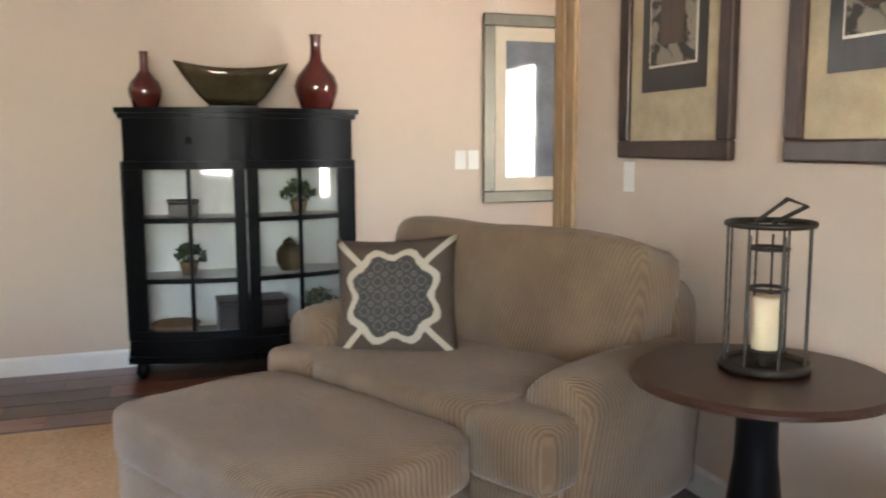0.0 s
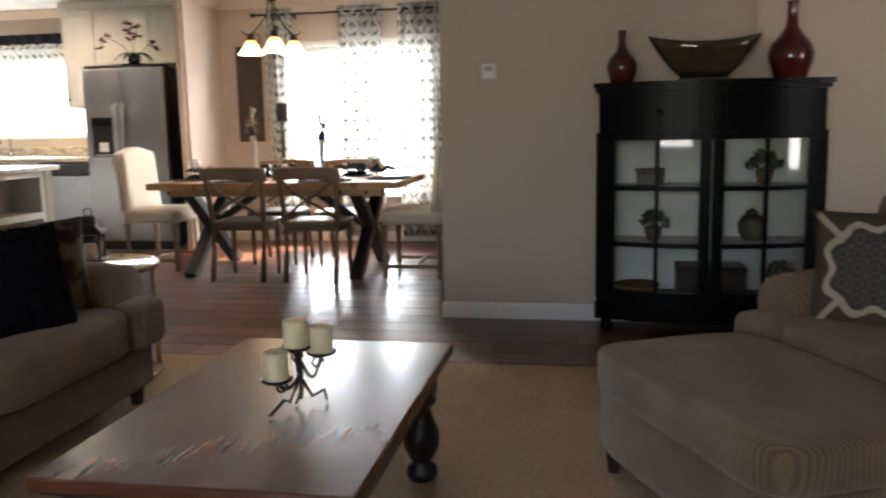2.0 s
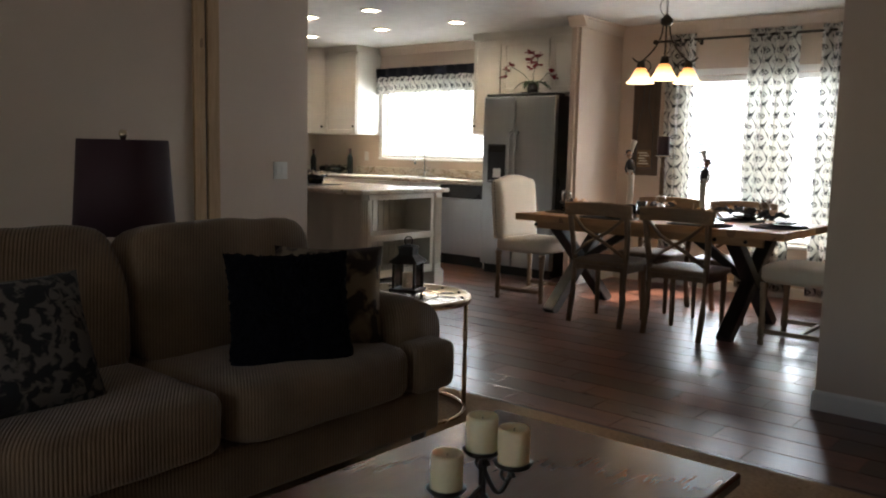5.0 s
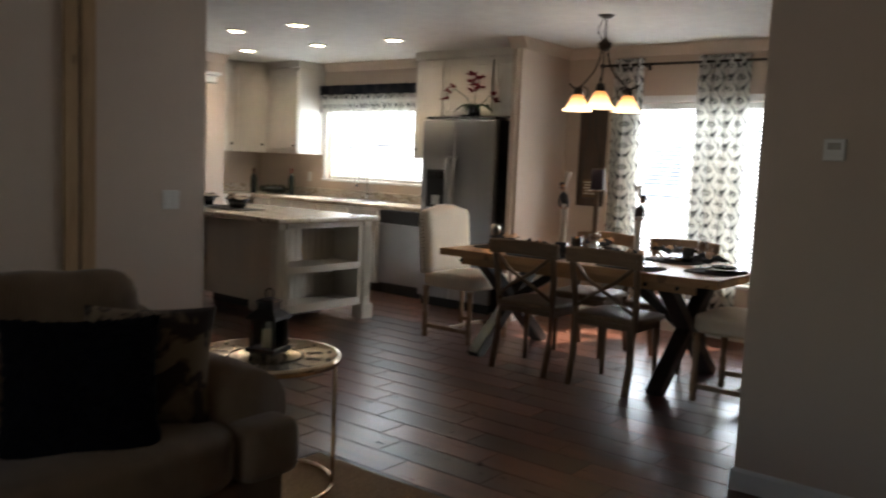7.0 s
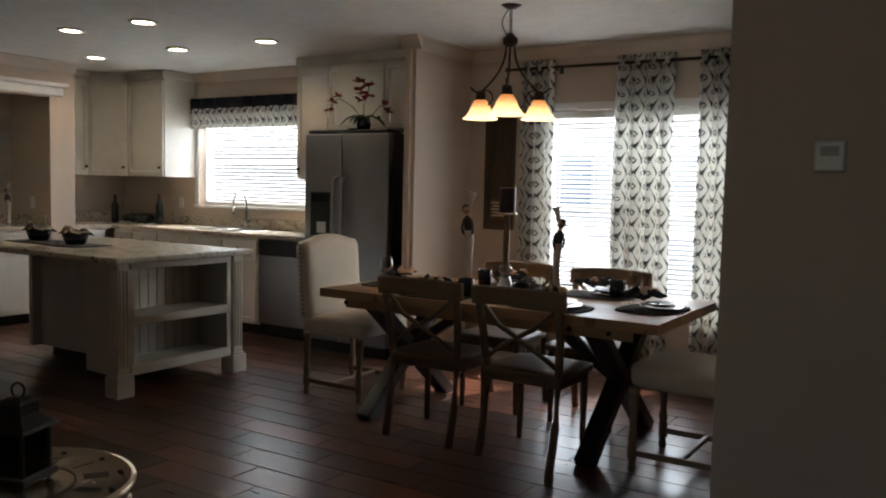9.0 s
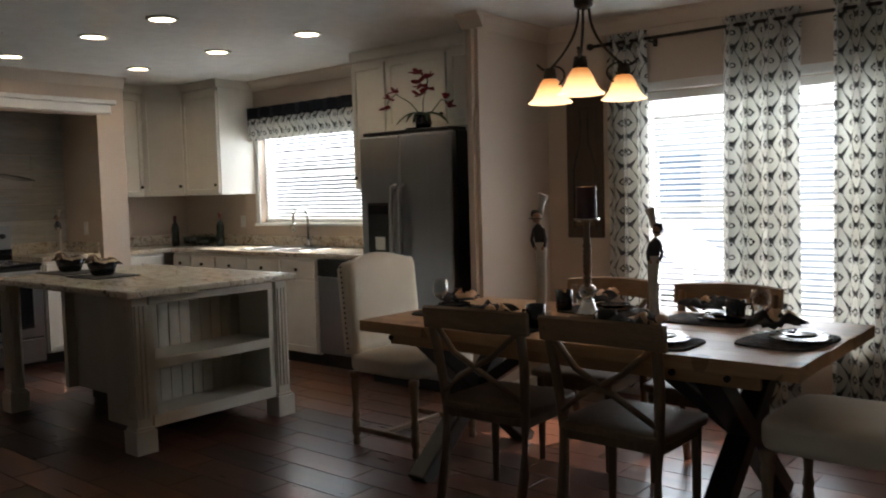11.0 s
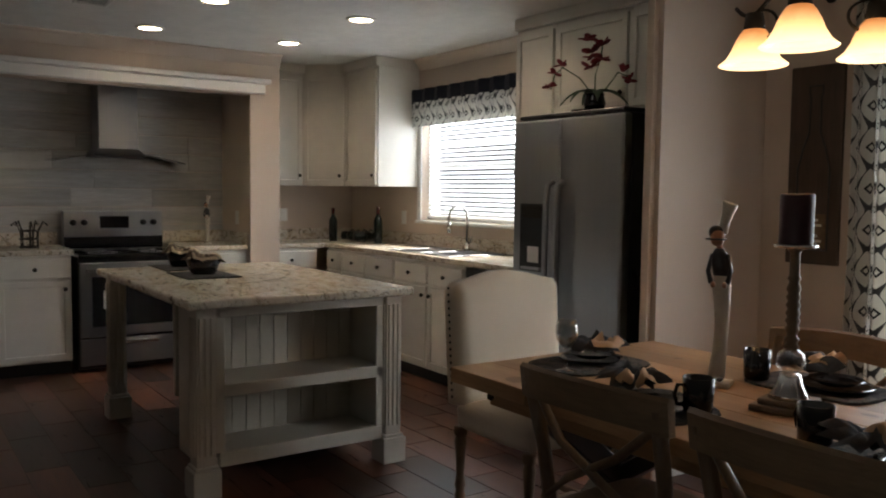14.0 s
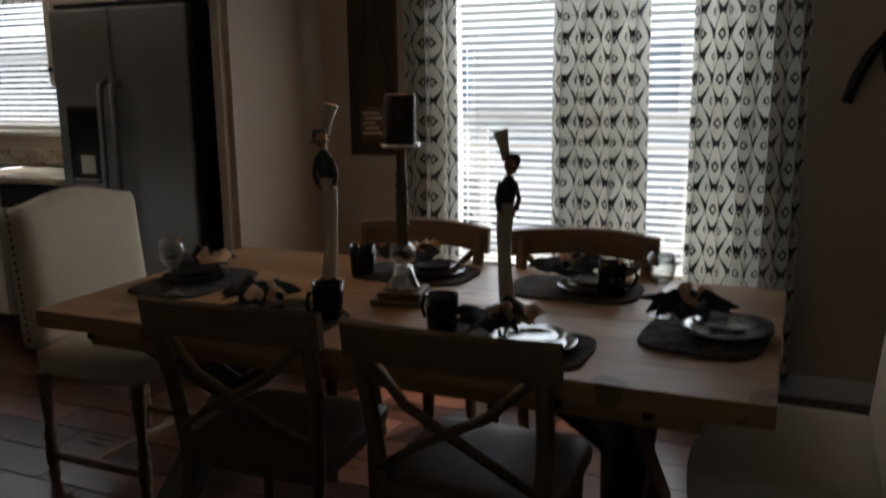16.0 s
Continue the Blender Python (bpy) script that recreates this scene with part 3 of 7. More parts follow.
def slat_mat():
    n = Nodes("vinyl_slat")
    n.set(Base_Color=(0.8, 0.8, 0.79), Roughness=0.45)
    tr = n.t.nodes.new("ShaderNodeBsdfTranslucent")
    tr.inputs[0].default_value = (0.85, 0.86, 0.86, 1)
    mix = n.t.nodes.new("ShaderNodeMixShader")
    mix.inputs[0].default_value = 0.75
    n.put(mix.inputs[1], n.b.outputs[0])
    n.put(mix.inputs[2], tr.outputs[0])
    n.t.links.new(mix.outputs[0], n.t.nodes["Material Output"].inputs[0])
    return n.m


M_SLAT = slat_mat()
xm = (DIN_WIN[0] + DIN_WIN[1]) / 2
blind(DIN_WIN[0] + 0.05, xm - 0.02, DIN_WIN[2] + 0.01, DIN_WIN[3], 38, "white horizontal slat blind, lowered with open slats")
blind(xm + 0.02, DIN_WIN[1] - 0.05, DIN_WIN[2] + 0.01, DIN_WIN[3], 38, "white horizontal slat blind, lowered with open slats")
blind(KIT_WIN[0] + 0.05, KIT_WIN[1] - 0.05, KIT_WIN[2] + 0.01, KIT_WIN[3], 60, "white horizontal slat blind behind the sink")

g = bmesh.new()
bmesh.ops.create_grid(g, x_segments=4, y_segments=4, size=1500)
g.transform(Matrix.Translation((0, 0, -0.75)))
structure("ground", g, M_GROUND, "pale gravel yard outside", "ground")


def neighbour(x, y, rz):
    t = thing("manufactured_house", "white-sided neighbouring house with blue-tinted windows", "house", pose(x, y, -0.75, 0, 0, rz))
    part("wall", box(-8, 0, 0, 8, 6, 3.6), M_SIDING, t)
    r = bmesh.new()
    v = [r.verts.new(p) for p in ((-8.4, -0.4, 3.6), (8.4, -0.4, 3.6), (8.4, 6.4, 3.6), (-8.4, 6.4, 3.6), (-8.4, 3, 5.0), (8.4, 3, 5.0))]
    for f in ((0, 1, 5, 4), (2, 3, 4, 5), (1, 2, 5), (0, 4, 3), (0, 3, 2, 1)):
        r.faces.new([v[i] for i in f])
    part("roof", r, M_GROUND, t)
    for k in range(14):
        part("siding_board", box(-8, -0.03, 0.3 + k * 0.23, 8, -0.002, 0.51 + k * 0.23), M_SIDING, t)
    for wx in (-5.5, -1.5, 1.2, 5.2):
        w = part("window", box(wx - 0.55, -0.07, 1.5, wx + 0.55, -0.032, 2.9, 0.01), M_TRIM, t)
        part("pane", box(wx - 0.47, -0.085, 1.58, wx + 0.47, -0.072, 2.82), M_BLUEGLASS, w)


neighbour(-1.0, 20.5, -6)


def deck_rail():
    t = thing("deck_railing", "white metal deck railing outside the dining window", "railing", pose(-1.2, 11.6, 0))
    for z in (0.28, 0.95, 1.03):
        part("rail", box(-4, -0.02, z, 3.5, 0.02, z + 0.035, 0.004), M_TRIM, t)
    for k in range(6):
        part("post", box(-4 + k * 1.48, -0.03, -0.2, -3.94 + k * 1.48, 0.03, 1.08, 0.004), M_TRIM, t)
    part("deck", box(-4.2, -1.7, -0.28, 3.7, 0.1, -0.2), M_SIDING, t)
    for k in range(3):
        part("footing", box(-4 + k * 3.4, -0.1, -0.75, -3.85 + k * 3.4, 0.05, -0.28), M_SIDING, t)


deck_rail()


def car(x, y, rz):
    t = thing("parked_car", "silver car parked beyond the deck", "car", pose(x, y, -0.75, 0, 0, rz))
    prof = ((-2.1, 0.35), (-2.15, 0.75), (-1.9, 0.95), (-1.3, 1.0), (-0.7, 1.42), (0.7, 1.45), (1.35, 1.02), (2.0, 0.92), (2.15, 0.6), (2.1, 0.35))
    b = bmesh.new()
    rows = [[b.verts.new((px, s * (0.86 if pz < 1.1 else 0.68), pz)) for px, pz in prof] for s in (-1, 1)]
    for i in range(len(prof)):
        j = (i + 1) % len(prof)
        b.faces.new((rows[0][i], rows[0][j], rows[1][j], rows[1][i]))
    b.faces.new(rows[0])
    b.faces.new(rows[1][::-1])
    part("body", b, M_CAR, t)
    for s in (-1, 1):
        part("side_window", box(-0.95, s * 0.79 - 0.01, 1.02, 1.0, s * 0.79 + 0.01, 1.3, 0.01), M_BLUEGLASS, t)
        for wx in (-1.35, 1.35):
            w = part("wheel", lathe(((0.2, -0.1), (0.32, -0.1), (0.33, 0), (0.32, 0.1), (0.2, 0.1)), 20), M_BLACK, t, m=pose(wx, s * 0.8, 0.33, 90))
            part("rim", lathe(((0.02, -0.105), (0.19, -0.105), (0.19, 0.105), (0.02, 0.105)), 16), M_STEEL, w)


car(0.6, 16.2, 8)
car(-5.6, 17.0, -5)

# ---- curtains ----


def cloth(name, width, cloth_w, z0, z1, mat, parent, depth=0.05, folds=4, seed=0):
    """A hanging pleated cloth in the x-z plane, with UV in metres of cloth."""
    bm = bmesh.new()
    uv = bm.loops.layers.uv.new()
    nx, nz = folds * 12, 14
    g = []
    for i in range(nx + 1):
        row = []
        u = i / nx
        for j in range(nz + 1):
            w = j / nz
            z = z0 + (z1 - z0) * w
            ph = 2 * math.pi * folds * u + seed
            amp = depth * (0.75 + 0.35 * noise.noise((u * 3 + seed, w * 1.5, 0)))
            sway = 0.012 * noise.noise((u * 2, w * 2.5, seed + 5.0))
            row.append(bm.verts.new((width * (u - 0.5) + 0.2 * width / folds * math.sin(2 * ph) * 0.3 + sway, amp * math.sin(ph), z)))
        g.append(row)
    for i in range(nx):
        for j in range(nz):
            f = bm.faces.new((g[i][j], g[i + 1][j], g[i + 1][j + 1], g[i][j + 1]))
            for l, (a, b) in zip(f.loops, ((i, j), (i + 1, j), (i + 1, j + 1), (i, j + 1))):
                l[uv].uv = (a / nx * cloth_w + seed * 0.07, z0 + (z1 - z0) * b / nz)
    ob = part(name, bm, mat, parent, smooth=True)
    sol = ob.modifiers.new("thickness", "SOLIDIFY")
    sol.thickness = 0.003
    return ob


ROD_Y, ROD_Z = NORTH - 0.1, 2.325


def curtain(x0, x1, seed):
    t = thing("curtain", "black and cream ogee-print grommet curtain hanging to the floor", "curtain", pose((x0 + x1) / 2, ROD_Y, 0), "curtains at the dining window")
    w = x1 - x0
    folds = max(2, round(w / 0.105))
    cloth("panel", w, w * 1.55, 0.06, ROD_Z + 0.055, M_CURTAIN, t, 0.042, folds, seed)
    for k in range(folds):
        gx = -w / 2 + (k + 0.5) * w / folds
        part("grommet", ring(0.024, 0, 0.005, 16), M_IRON, t, "dark metal grommet", True, pose(gx, 0, ROD_Z, 0, 90, 0))


curtain(-1.90, -1.62, 0.3)
curtain(-1.13, -0.68, 1.7)
curtain(-0.50, -0.03, 3.1)
t = thing("curtain_rod", "dark iron curtain rod over the dining window", "curtain rod", pose(0, 0, 0))
part("rod", tube([(-2.0, ROD_Y, ROD_Z), (0.08, ROD_Y, ROD_Z)], 0.011, 10), M_IRON, t)
for x in (-2.02, 0.1):
    part("finial", soft(0.045, 0.045, 0.045, 2.2, 4, m=Matrix.Translation((x, ROD_Y, ROD_Z))), M_IRON, t, smooth=True)
for x in (-1.6, -0.95, -0.0):
    part("bracket", box(x - 0.008, ROD_Y, ROD_Z - 0.02, x + 0.008, NORTH, ROD_Z - 0.012, bm=box(x - 0.015, NORTH - 0.006, ROD_Z - 0.04, x + 0.015, NORTH, ROD_Z + 0.02)), M_IRON, t)

t = thing("window_valance", "navy-topped printed cotton valance over the kitchen window", "valance", pose(-4.97, NORTH - 0.085, 0))
cloth("printed_panel", 1.62, 2.1, 1.93, 2.135, M_CURTAIN, t, 0.02, 9, 2.0)
cloth("navy_header", 1.64, 1.8, 2.125, 2.24, M_NAVY, t, 0.022, 9, 2.0)
part("rod", tube([(-0.84, 0.03, 2.2), (0.84, 0.03, 2.2)], 0.009, 8), M_IRON, t)
for x in (-0.84, 0.84):
    part("bracket", tube([(x, 0.03, 2.2), (x, 0.084, 2.2)], 0.008, 8), M_IRON, t)

# ---- ceiling fittings ----


def downlight(x, y):
    t = thing("recessed_light", "round white recessed ceiling light, switched on", "ceiling light", pose(x, y, CEIL), "kitchen downlights")
    part("trim_ring", lathe(((0.075, -0.001), (0.1, -0.001), (0.098, -0.012), (0.085, -0.016), (0.075, -0.006)), 32), M_WHITE, t, smooth=True)
    part("lens", lathe(((0.0, -0.002), (0.074, -0.002), (0.074, -0.006), (0.0, -0.006)), 24), M_DOWN, t)


for x, y in ((-3.59, 8.53), (-4.57, 8.49), (-5.66, 8.47), (-3.825, 7.57), (-4.615, 7.535), (-5.715, 7.46)):
    downlight(x, y)

t = thing("ceiling_vent", "white slatted ceiling air vent", "vent", pose(-5.02, 6.96, CEIL))
for a, b, c, d in ((-0.16, -0.1, 0.16, -0.08), (-0.16, 0.08, 0.16, 0.1), (-0.16, -0.08, -0.14, 0.08), (0.14, -0.08, 0.16, 0.08)):
    part("frame", box(a, b, -0.014, c, d, -0.001, 0.003), M_WHITE, t)
part("backing", box(-0.14, -0.08, -0.003, 0.14, 0.08, -0.0012), M_BLACK, t)
for k in range(8):
    part("slat", box(-0.14, -0.07 + k * 0.02, -0.011, 0.14, -0.058 + k * 0.02, -0.008), M_WHITE, t)


def chandelier(x, y):
    t = thing("chandelier", "dark iron three-light chandelier with lit amber bell shades", "chandelier", pose(x, y, 0.014))
    part("canopy", lathe(((0.0, CEIL - 0.035), (0.03, CEIL - 0.035), (0.065, CEIL - 0.012), (0.065, CEIL - 0.001), (0.0, CEIL - 0.001)), 24), M_IRON, t, smooth=True)
    for k in range(9):
        z = CEIL - 0.045 - k * 0.016
        part("chain_link", tube([(0.009 * math.cos(a) * (k % 2), 0.009 * math.cos(a) * (1 - k % 2), z + 0.013 * math.sin(a)) for a in np.linspace(0, 2 * math.pi, 10)[:-1]], 0.0022, 5, None, True), M_IRON, t)
    part("cord_loop", tube([(-0.01 - 0.05 * math.sin(a), 0, CEIL - 0.03 - 0.17 * a / math.pi) for a in np.linspace(0, math.pi, 14)], 0.003, 6), M_IRON, t)
    part("hub", lathe(((0.0, 2.23), (0.02, 2.235), (0.045, 2.25), (0.048, 2.285), (0.03, 2.3), (0.014, 2.32), (0.0, 2.325)), 20), M_IRON, t, smooth=True)
    for k in range(3):
        a = radians(55 + 120 * k)
        d = Vector((math.cos(a), math.sin(a), 0))
        pts = []
        for s in np.linspace(0, 1, 16):
            r = 0.03 + 0.17 * s ** 2.2
            pts.append(d * r + Vector((0, 0, 2.24 - 0.26 * s)))
        for s in np.linspace(0, 1, 8)[1:]:
            pts.append(d * (0.2 + 0.09 * s) + Vector((0, 0, 1.98 - 0.012 * math.sin(s * 3) + 0.03 * s * s)))
        arm = part("arm", tube(pts, 0.007, 8), M_IRON, t, smooth=True)
        inner = [d * (0.19 - 0.07 * math.sin(s)) + Vector((0, 0, 1.985 - 0.05 * (1 - math.cos(s)))) for s in np.linspace(0, 2.6, 12)]
        part("scroll", tube(inner, 0.005, 6), M_IRON, arm, smooth=True)
        c = d * 0.21
        part("socket", lathe(((0.0, 1.98), (0.028, 1.978), (0.034, 1.94), (0.036, 1.915), (0.0, 1.914)), 18, m=Matrix.Translation(c)), M_IRON, t, smooth=True)
        part("shade", lathe(((0.034, 1.925), (0.046, 1.91), (0.06, 1.885), (0.072, 1.855), (0.09, 1.825), (0.112, 1.808), (0.109, 1.804), (0.086, 1.82), (0.068, 1.852), (0.056, 1.882), (0.034, 1.915)), 32, m=Matrix.Translation(c)), M_AMBER, t, "glowing amber alabaster glass shade", True)
        part("bulb", soft(0.05, 0.05, 0.075, 2.2, 4, m=Matrix.Translation(c + Vector((0, 0, 1.86)))), M_BULB, t, "lit bulb", True)


M_BULB = glow("lit_bulb", (1.0, 0.72, 0.4), 7.0)
chandelier(-1.28, 8.27)

# ---- kitchen ----


def knob(parent, x, y, z):
    return part("knob", lathe(((0.0, -0.026), (0.012, -0.024), (0.016, -0.017), (0.012, -0.01), (0.006, -0.006), (0.007, 0.0), (0.0, 0.0)), 12, m=pose(x, y, z, -90)), M_IRON, parent, "dark bronze knob", True)


def shaker(parent, x0, x1, z0, z1, y, mat, name="door", knob_at=None):
    """A framed flat-panel front facing -y, its back at y."""
    f = min(0.055, (z1 - z0) * 0.25)
    b = box(x0, y - 0.022, z0, x1, y, z1)
    front = [q for q in b.faces if q.calc_center_median().y < y - 0.02]
    bmesh.ops.inset_region(b, faces=front, thickness=f, depth=0.0)
    bmesh.ops.inset_region(b, faces=front, thickness=0.004, depth=0.0)
    for v in front[0].verts:
        v.co.y += 0.01
    door = part(name, b, mat, parent)
    if knob_at:
        knob(door, knob_at[0], y - 0.022, knob_at[1])
    return door


def base_cabinet(m, w, label, drawer=True, doors=1, flip=False):
    """A base unit, its front on y = 0 and its body behind it."""
    t = thing("base_cabinet", label, "cabinet", m, "kitchen base cabinets")
    part("body", box(0, 0.0, 0.1, w, 0.58, 0.885), M_CAB, t)
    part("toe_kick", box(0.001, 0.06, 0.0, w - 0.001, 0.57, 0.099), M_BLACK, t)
    dw = w / doors
    for k in range(doors):
        a, b = k * dw + 0.012, (k + 1) * dw - 0.012
        if drawer:
            d = part("drawer_front", box(a, -0.022, 0.72, b, -0.001, 0.865, 0.006, 2), M_CAB, t)
            knob(d, (a + b) / 2, -0.022, 0.79)
        kx = (a + 0.035) if (flip ^ (k % 2 == 1)) else (b - 0.035)
        shaker(t, a, b, 0.12, 0.7 if drawer else 0.865, -0.001, M_CAB, "door", (kx, 0.64 if drawer else 0.8))
    return t


FRONT = 9.14
for x, w, fl in ((-6.33, 0.3, True), (-6.03, 0.39, False), (-5.64, 0.46, True), (-5.18, 0.46, False), (-4.72, 0.45, True)):
    base_cabinet(pose(x, FRONT, 0), w, "cream shaker base cabinet under the stone-look worktop", flip=fl)
base_cabinet(pose(-6.36, 8.545, 0, 0, 0, 90), 0.5, "cream shaker base cabinet beside the alcove pier")
base_cabinet(pose(-6.36, 6.545, 0, 0, 0, 90), 0.5, "cream shaker base cabinet in the range alcove")
base_cabinet(pose(-6.36, 7.9, 0, 0, 0, 90), 0.5, "cream shaker base cabinet in the range alcove beside the range")


def worktop(name, m, pieces, label):
    t = thing(name, label, "worktop", m)
    for nm, b in pieces:
        part(nm, b, M_STONE, t)


worktop("worktop_sink_run", pose(0, 0, 0), [("top", box(-6.965, FRONT - 0.03, 0.89, -3.6, NORTH - 0.002, 0.93, 0.008, 3)), ("return_top", box(-6.965, 8.54, 0.89, -6.33, FRONT - 0.031, 0.93, 0.006, 2)),
        ("splash", box(-6.94, NORTH - 0.022, 0.931, -3.6, NORTH - 0.002, 1.03, 0.004)), ("return_splash", box(-6.965, 8.55, 0.931, -6.945, NORTH - 0.03, 1.03, 0.004))], "cream and brown stone-look laminate worktop along the sink")
worktop("worktop_alcove", pose(0, 0, 0), [("top", box(-6.965, 6.54, 0.89, -6.33, 7.06, 0.93, 0.006, 2)), ("splash", box(-6.965, 6.54, 0.931, -6.945, 7.06, 1.03, 0.004))], "stone-look laminate worktop in the range alcove")
worktop("worktop_alcove", pose(0, 0, 0), [("top", box(-6.965, 7.88, 0.89, -6.33, 8.405, 0.93, 0.006, 2)), ("splash", box(-6.965, 7.88, 0.931, -6.945, 8.405, 1.03, 0.004)), ("side_splash", box(-6.94, 8.39, 0.931, -6.36, 8.41, 1.03, 0.004))], "stone-look laminate worktop in the range alcove")


def upper(m, w, z0, z1, doors, label, flip=False, depth=0.4):
    t = thing("wall_cabinet", label, "cabinet", m, "kitchen wall cabinets")
    part("body", box(0, 0, z0, w, depth, z1), M_CAB, t)
    for k in range(doors):
        a, b = k * w / doors + 0.012, (k + 1) * w / doors - 0.012
        kx = (a + 0.03) if (flip ^ (k % 2 == 1)) else (b - 0.03)
        shaker(t, a, b, z0 + 0.012, z1 - 0.03, -0.001, M_CAB, "door", (kx, z0 + 0.09))
    part("cornice", box(-0.01, -0.03, z1 + 0.001, w + 0.01, depth - 0.002, CEIL - 0.002, 0.008), M_CAB, t)


UZ, UT = 1.43, 2.42
upper(pose(-6.34, NORTH - 0.405, 0), 0.575, UZ, UT, 1, "tall cream shaker wall cabinet beside the kitchen window")
upper(pose(-6.62, 8.7, 0, 0, 0, 90), 0.33, UZ, UT, 1, "narrow cream shaker wall cabinet beside the alcove pier")
upper(pose(-3.97, NORTH - 0.405, 0), 0.37, UZ, UT, 1, "tall cream shaker wall cabinet beside the refrigerator", True)
upper(pose(-3.595, NORTH - 0.405, 0), 0.6, 1.86, UT, 1, "cream shaker wall cabinet over the refrigerator")
upper(pose(-2.99, NORTH - 0.405, 0), 0.52, 1.86, UT, 1, "narrow cream shaker wall cabinet over the refrigerator")
# diagonal corner unit
t = thing("corner_wall_cabinet", "cream shaker diagonal corner wall cabinet", "cabinet", pose(0, 0, 0), "kitchen wall cabinets")
cb = bmesh.new()
foot = ((-6.965, 9.715), (-6.965, 9.035), (-6.62, 9.035), (-6.345, 9.315), (-6.345, 9.715))
lo, hi = ([cb.verts.new((x, y, z)) for x, y in foot] for z in (UZ, CEIL - 0.002))
for i in range(5):
    cb.faces.new((lo[i], lo[(i + 1) % 5], hi[(i + 1) % 5], hi[i]))
cb.faces.new(lo)
cb.faces.new(hi[::-1])
part("body", cb, M_CAB, t)
ln = math.hypot(0.275, 0.28)
d = shaker(t, 0.012, ln - 0.012, UZ + 0.012, UT - 0.03, -0.001, M_CAB, "door", (ln - 0.045, UZ + 0.09))
d.matrix_basis = pose(-6.62, 9.035, 0, 0, 0, math.degrees(math.atan2(0.28, 0.275)))


def refrigerator():
    t = thing("refrigerator", "stainless side-by-side refrigerator with black sides and ice dispenser", "refrigerator", pose(-3.565, 8.965, 0) @ Matrix.Diagonal((1.05, 1.0, 1.02, 1.0)))
    part("cabinet", box(0.005, 0.075, 0.02, 0.815, 0.74, 1.77, 0.006, 2), M_BLACK, t, "black painted cabinet")
    part("hinge_cover", box(0.02, 0.02, 1.771, 0.8, 0.2, 1.795, 0.006, 2), M_BLACK, t)
    left = part("freezer_door", box(0, 0, 0.09, 0.37, 0.07, 1.765, 0.014, 3), M_STEEL, t)
    right = part("fridge_door", box(0.376, 0, 0.09, 0.82, 0.07, 1.765, 0.014, 3), M_STEEL, t)
    part("kick_grille", box(0.02, 0.05, 0.0, 0.8, 0.07, 0.085), M_BLACK, t)
    for d, x in ((left, 0.335), (right, 0.41)):
        part("handle", tube([(x, -0.004, 1.42), (x, -0.045, 1.4), (x, -0.058, 1.3), (x, -0.06, 1.0), (x, -0.058, 0.72), (x, -0.045, 0.62), (x, -0.004, 0.6)], 0.016, 10), M_STEEL, d, "curved brushed steel handle", True)
    b = part("dispenser", box(0.07, -0.008, 0.92, 0.285, -0.0005, 1.3, 0.003), M_BLACK, left, "black ice and water dispenser")
    part("control_panel", box(0.085, -0.012, 1.22, 0.27, -0.0085, 1.285), M_MUG, b)
    part("drip_tray", box(0.1, -0.03, 0.93, 0.255, -0.0085, 0.945, 0.003), M_STEEL, b)
    part("paper_note", box(0.14, -0.0105, 0.97, 0.23, -0.0085, 1.06), M_WHITE, b, "white paper note")


refrigerator()


def dishwasher():
    t = thing("dishwasher", "stainless dishwasher with black control panel", "dishwasher", pose(-4.26, FRONT - 0.01, 0))
    part("tub", box(0.005, 0.03, 0.1, 0.6, 0.57, 0.88), M_BLACK, t)
    part("door", box(0.003, 0, 0.12, 0.6, 0.028, 0.74, 0.006, 2), M_STEEL, t)
    part("control_panel", box(0.003, -0.004, 0.745, 0.6, 0.028, 0.88, 0.006, 2), M_BLACK, t)
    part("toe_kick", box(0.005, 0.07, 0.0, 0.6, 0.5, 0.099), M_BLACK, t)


dishwasher()
tagged(part("cabinet_end_panel", box(-3.655, FRONT, 0.0, -3.6, NORTH - 0.002, 0.889), M_CAB), "cream end panel between dishwasher and refrigerator", "panel")


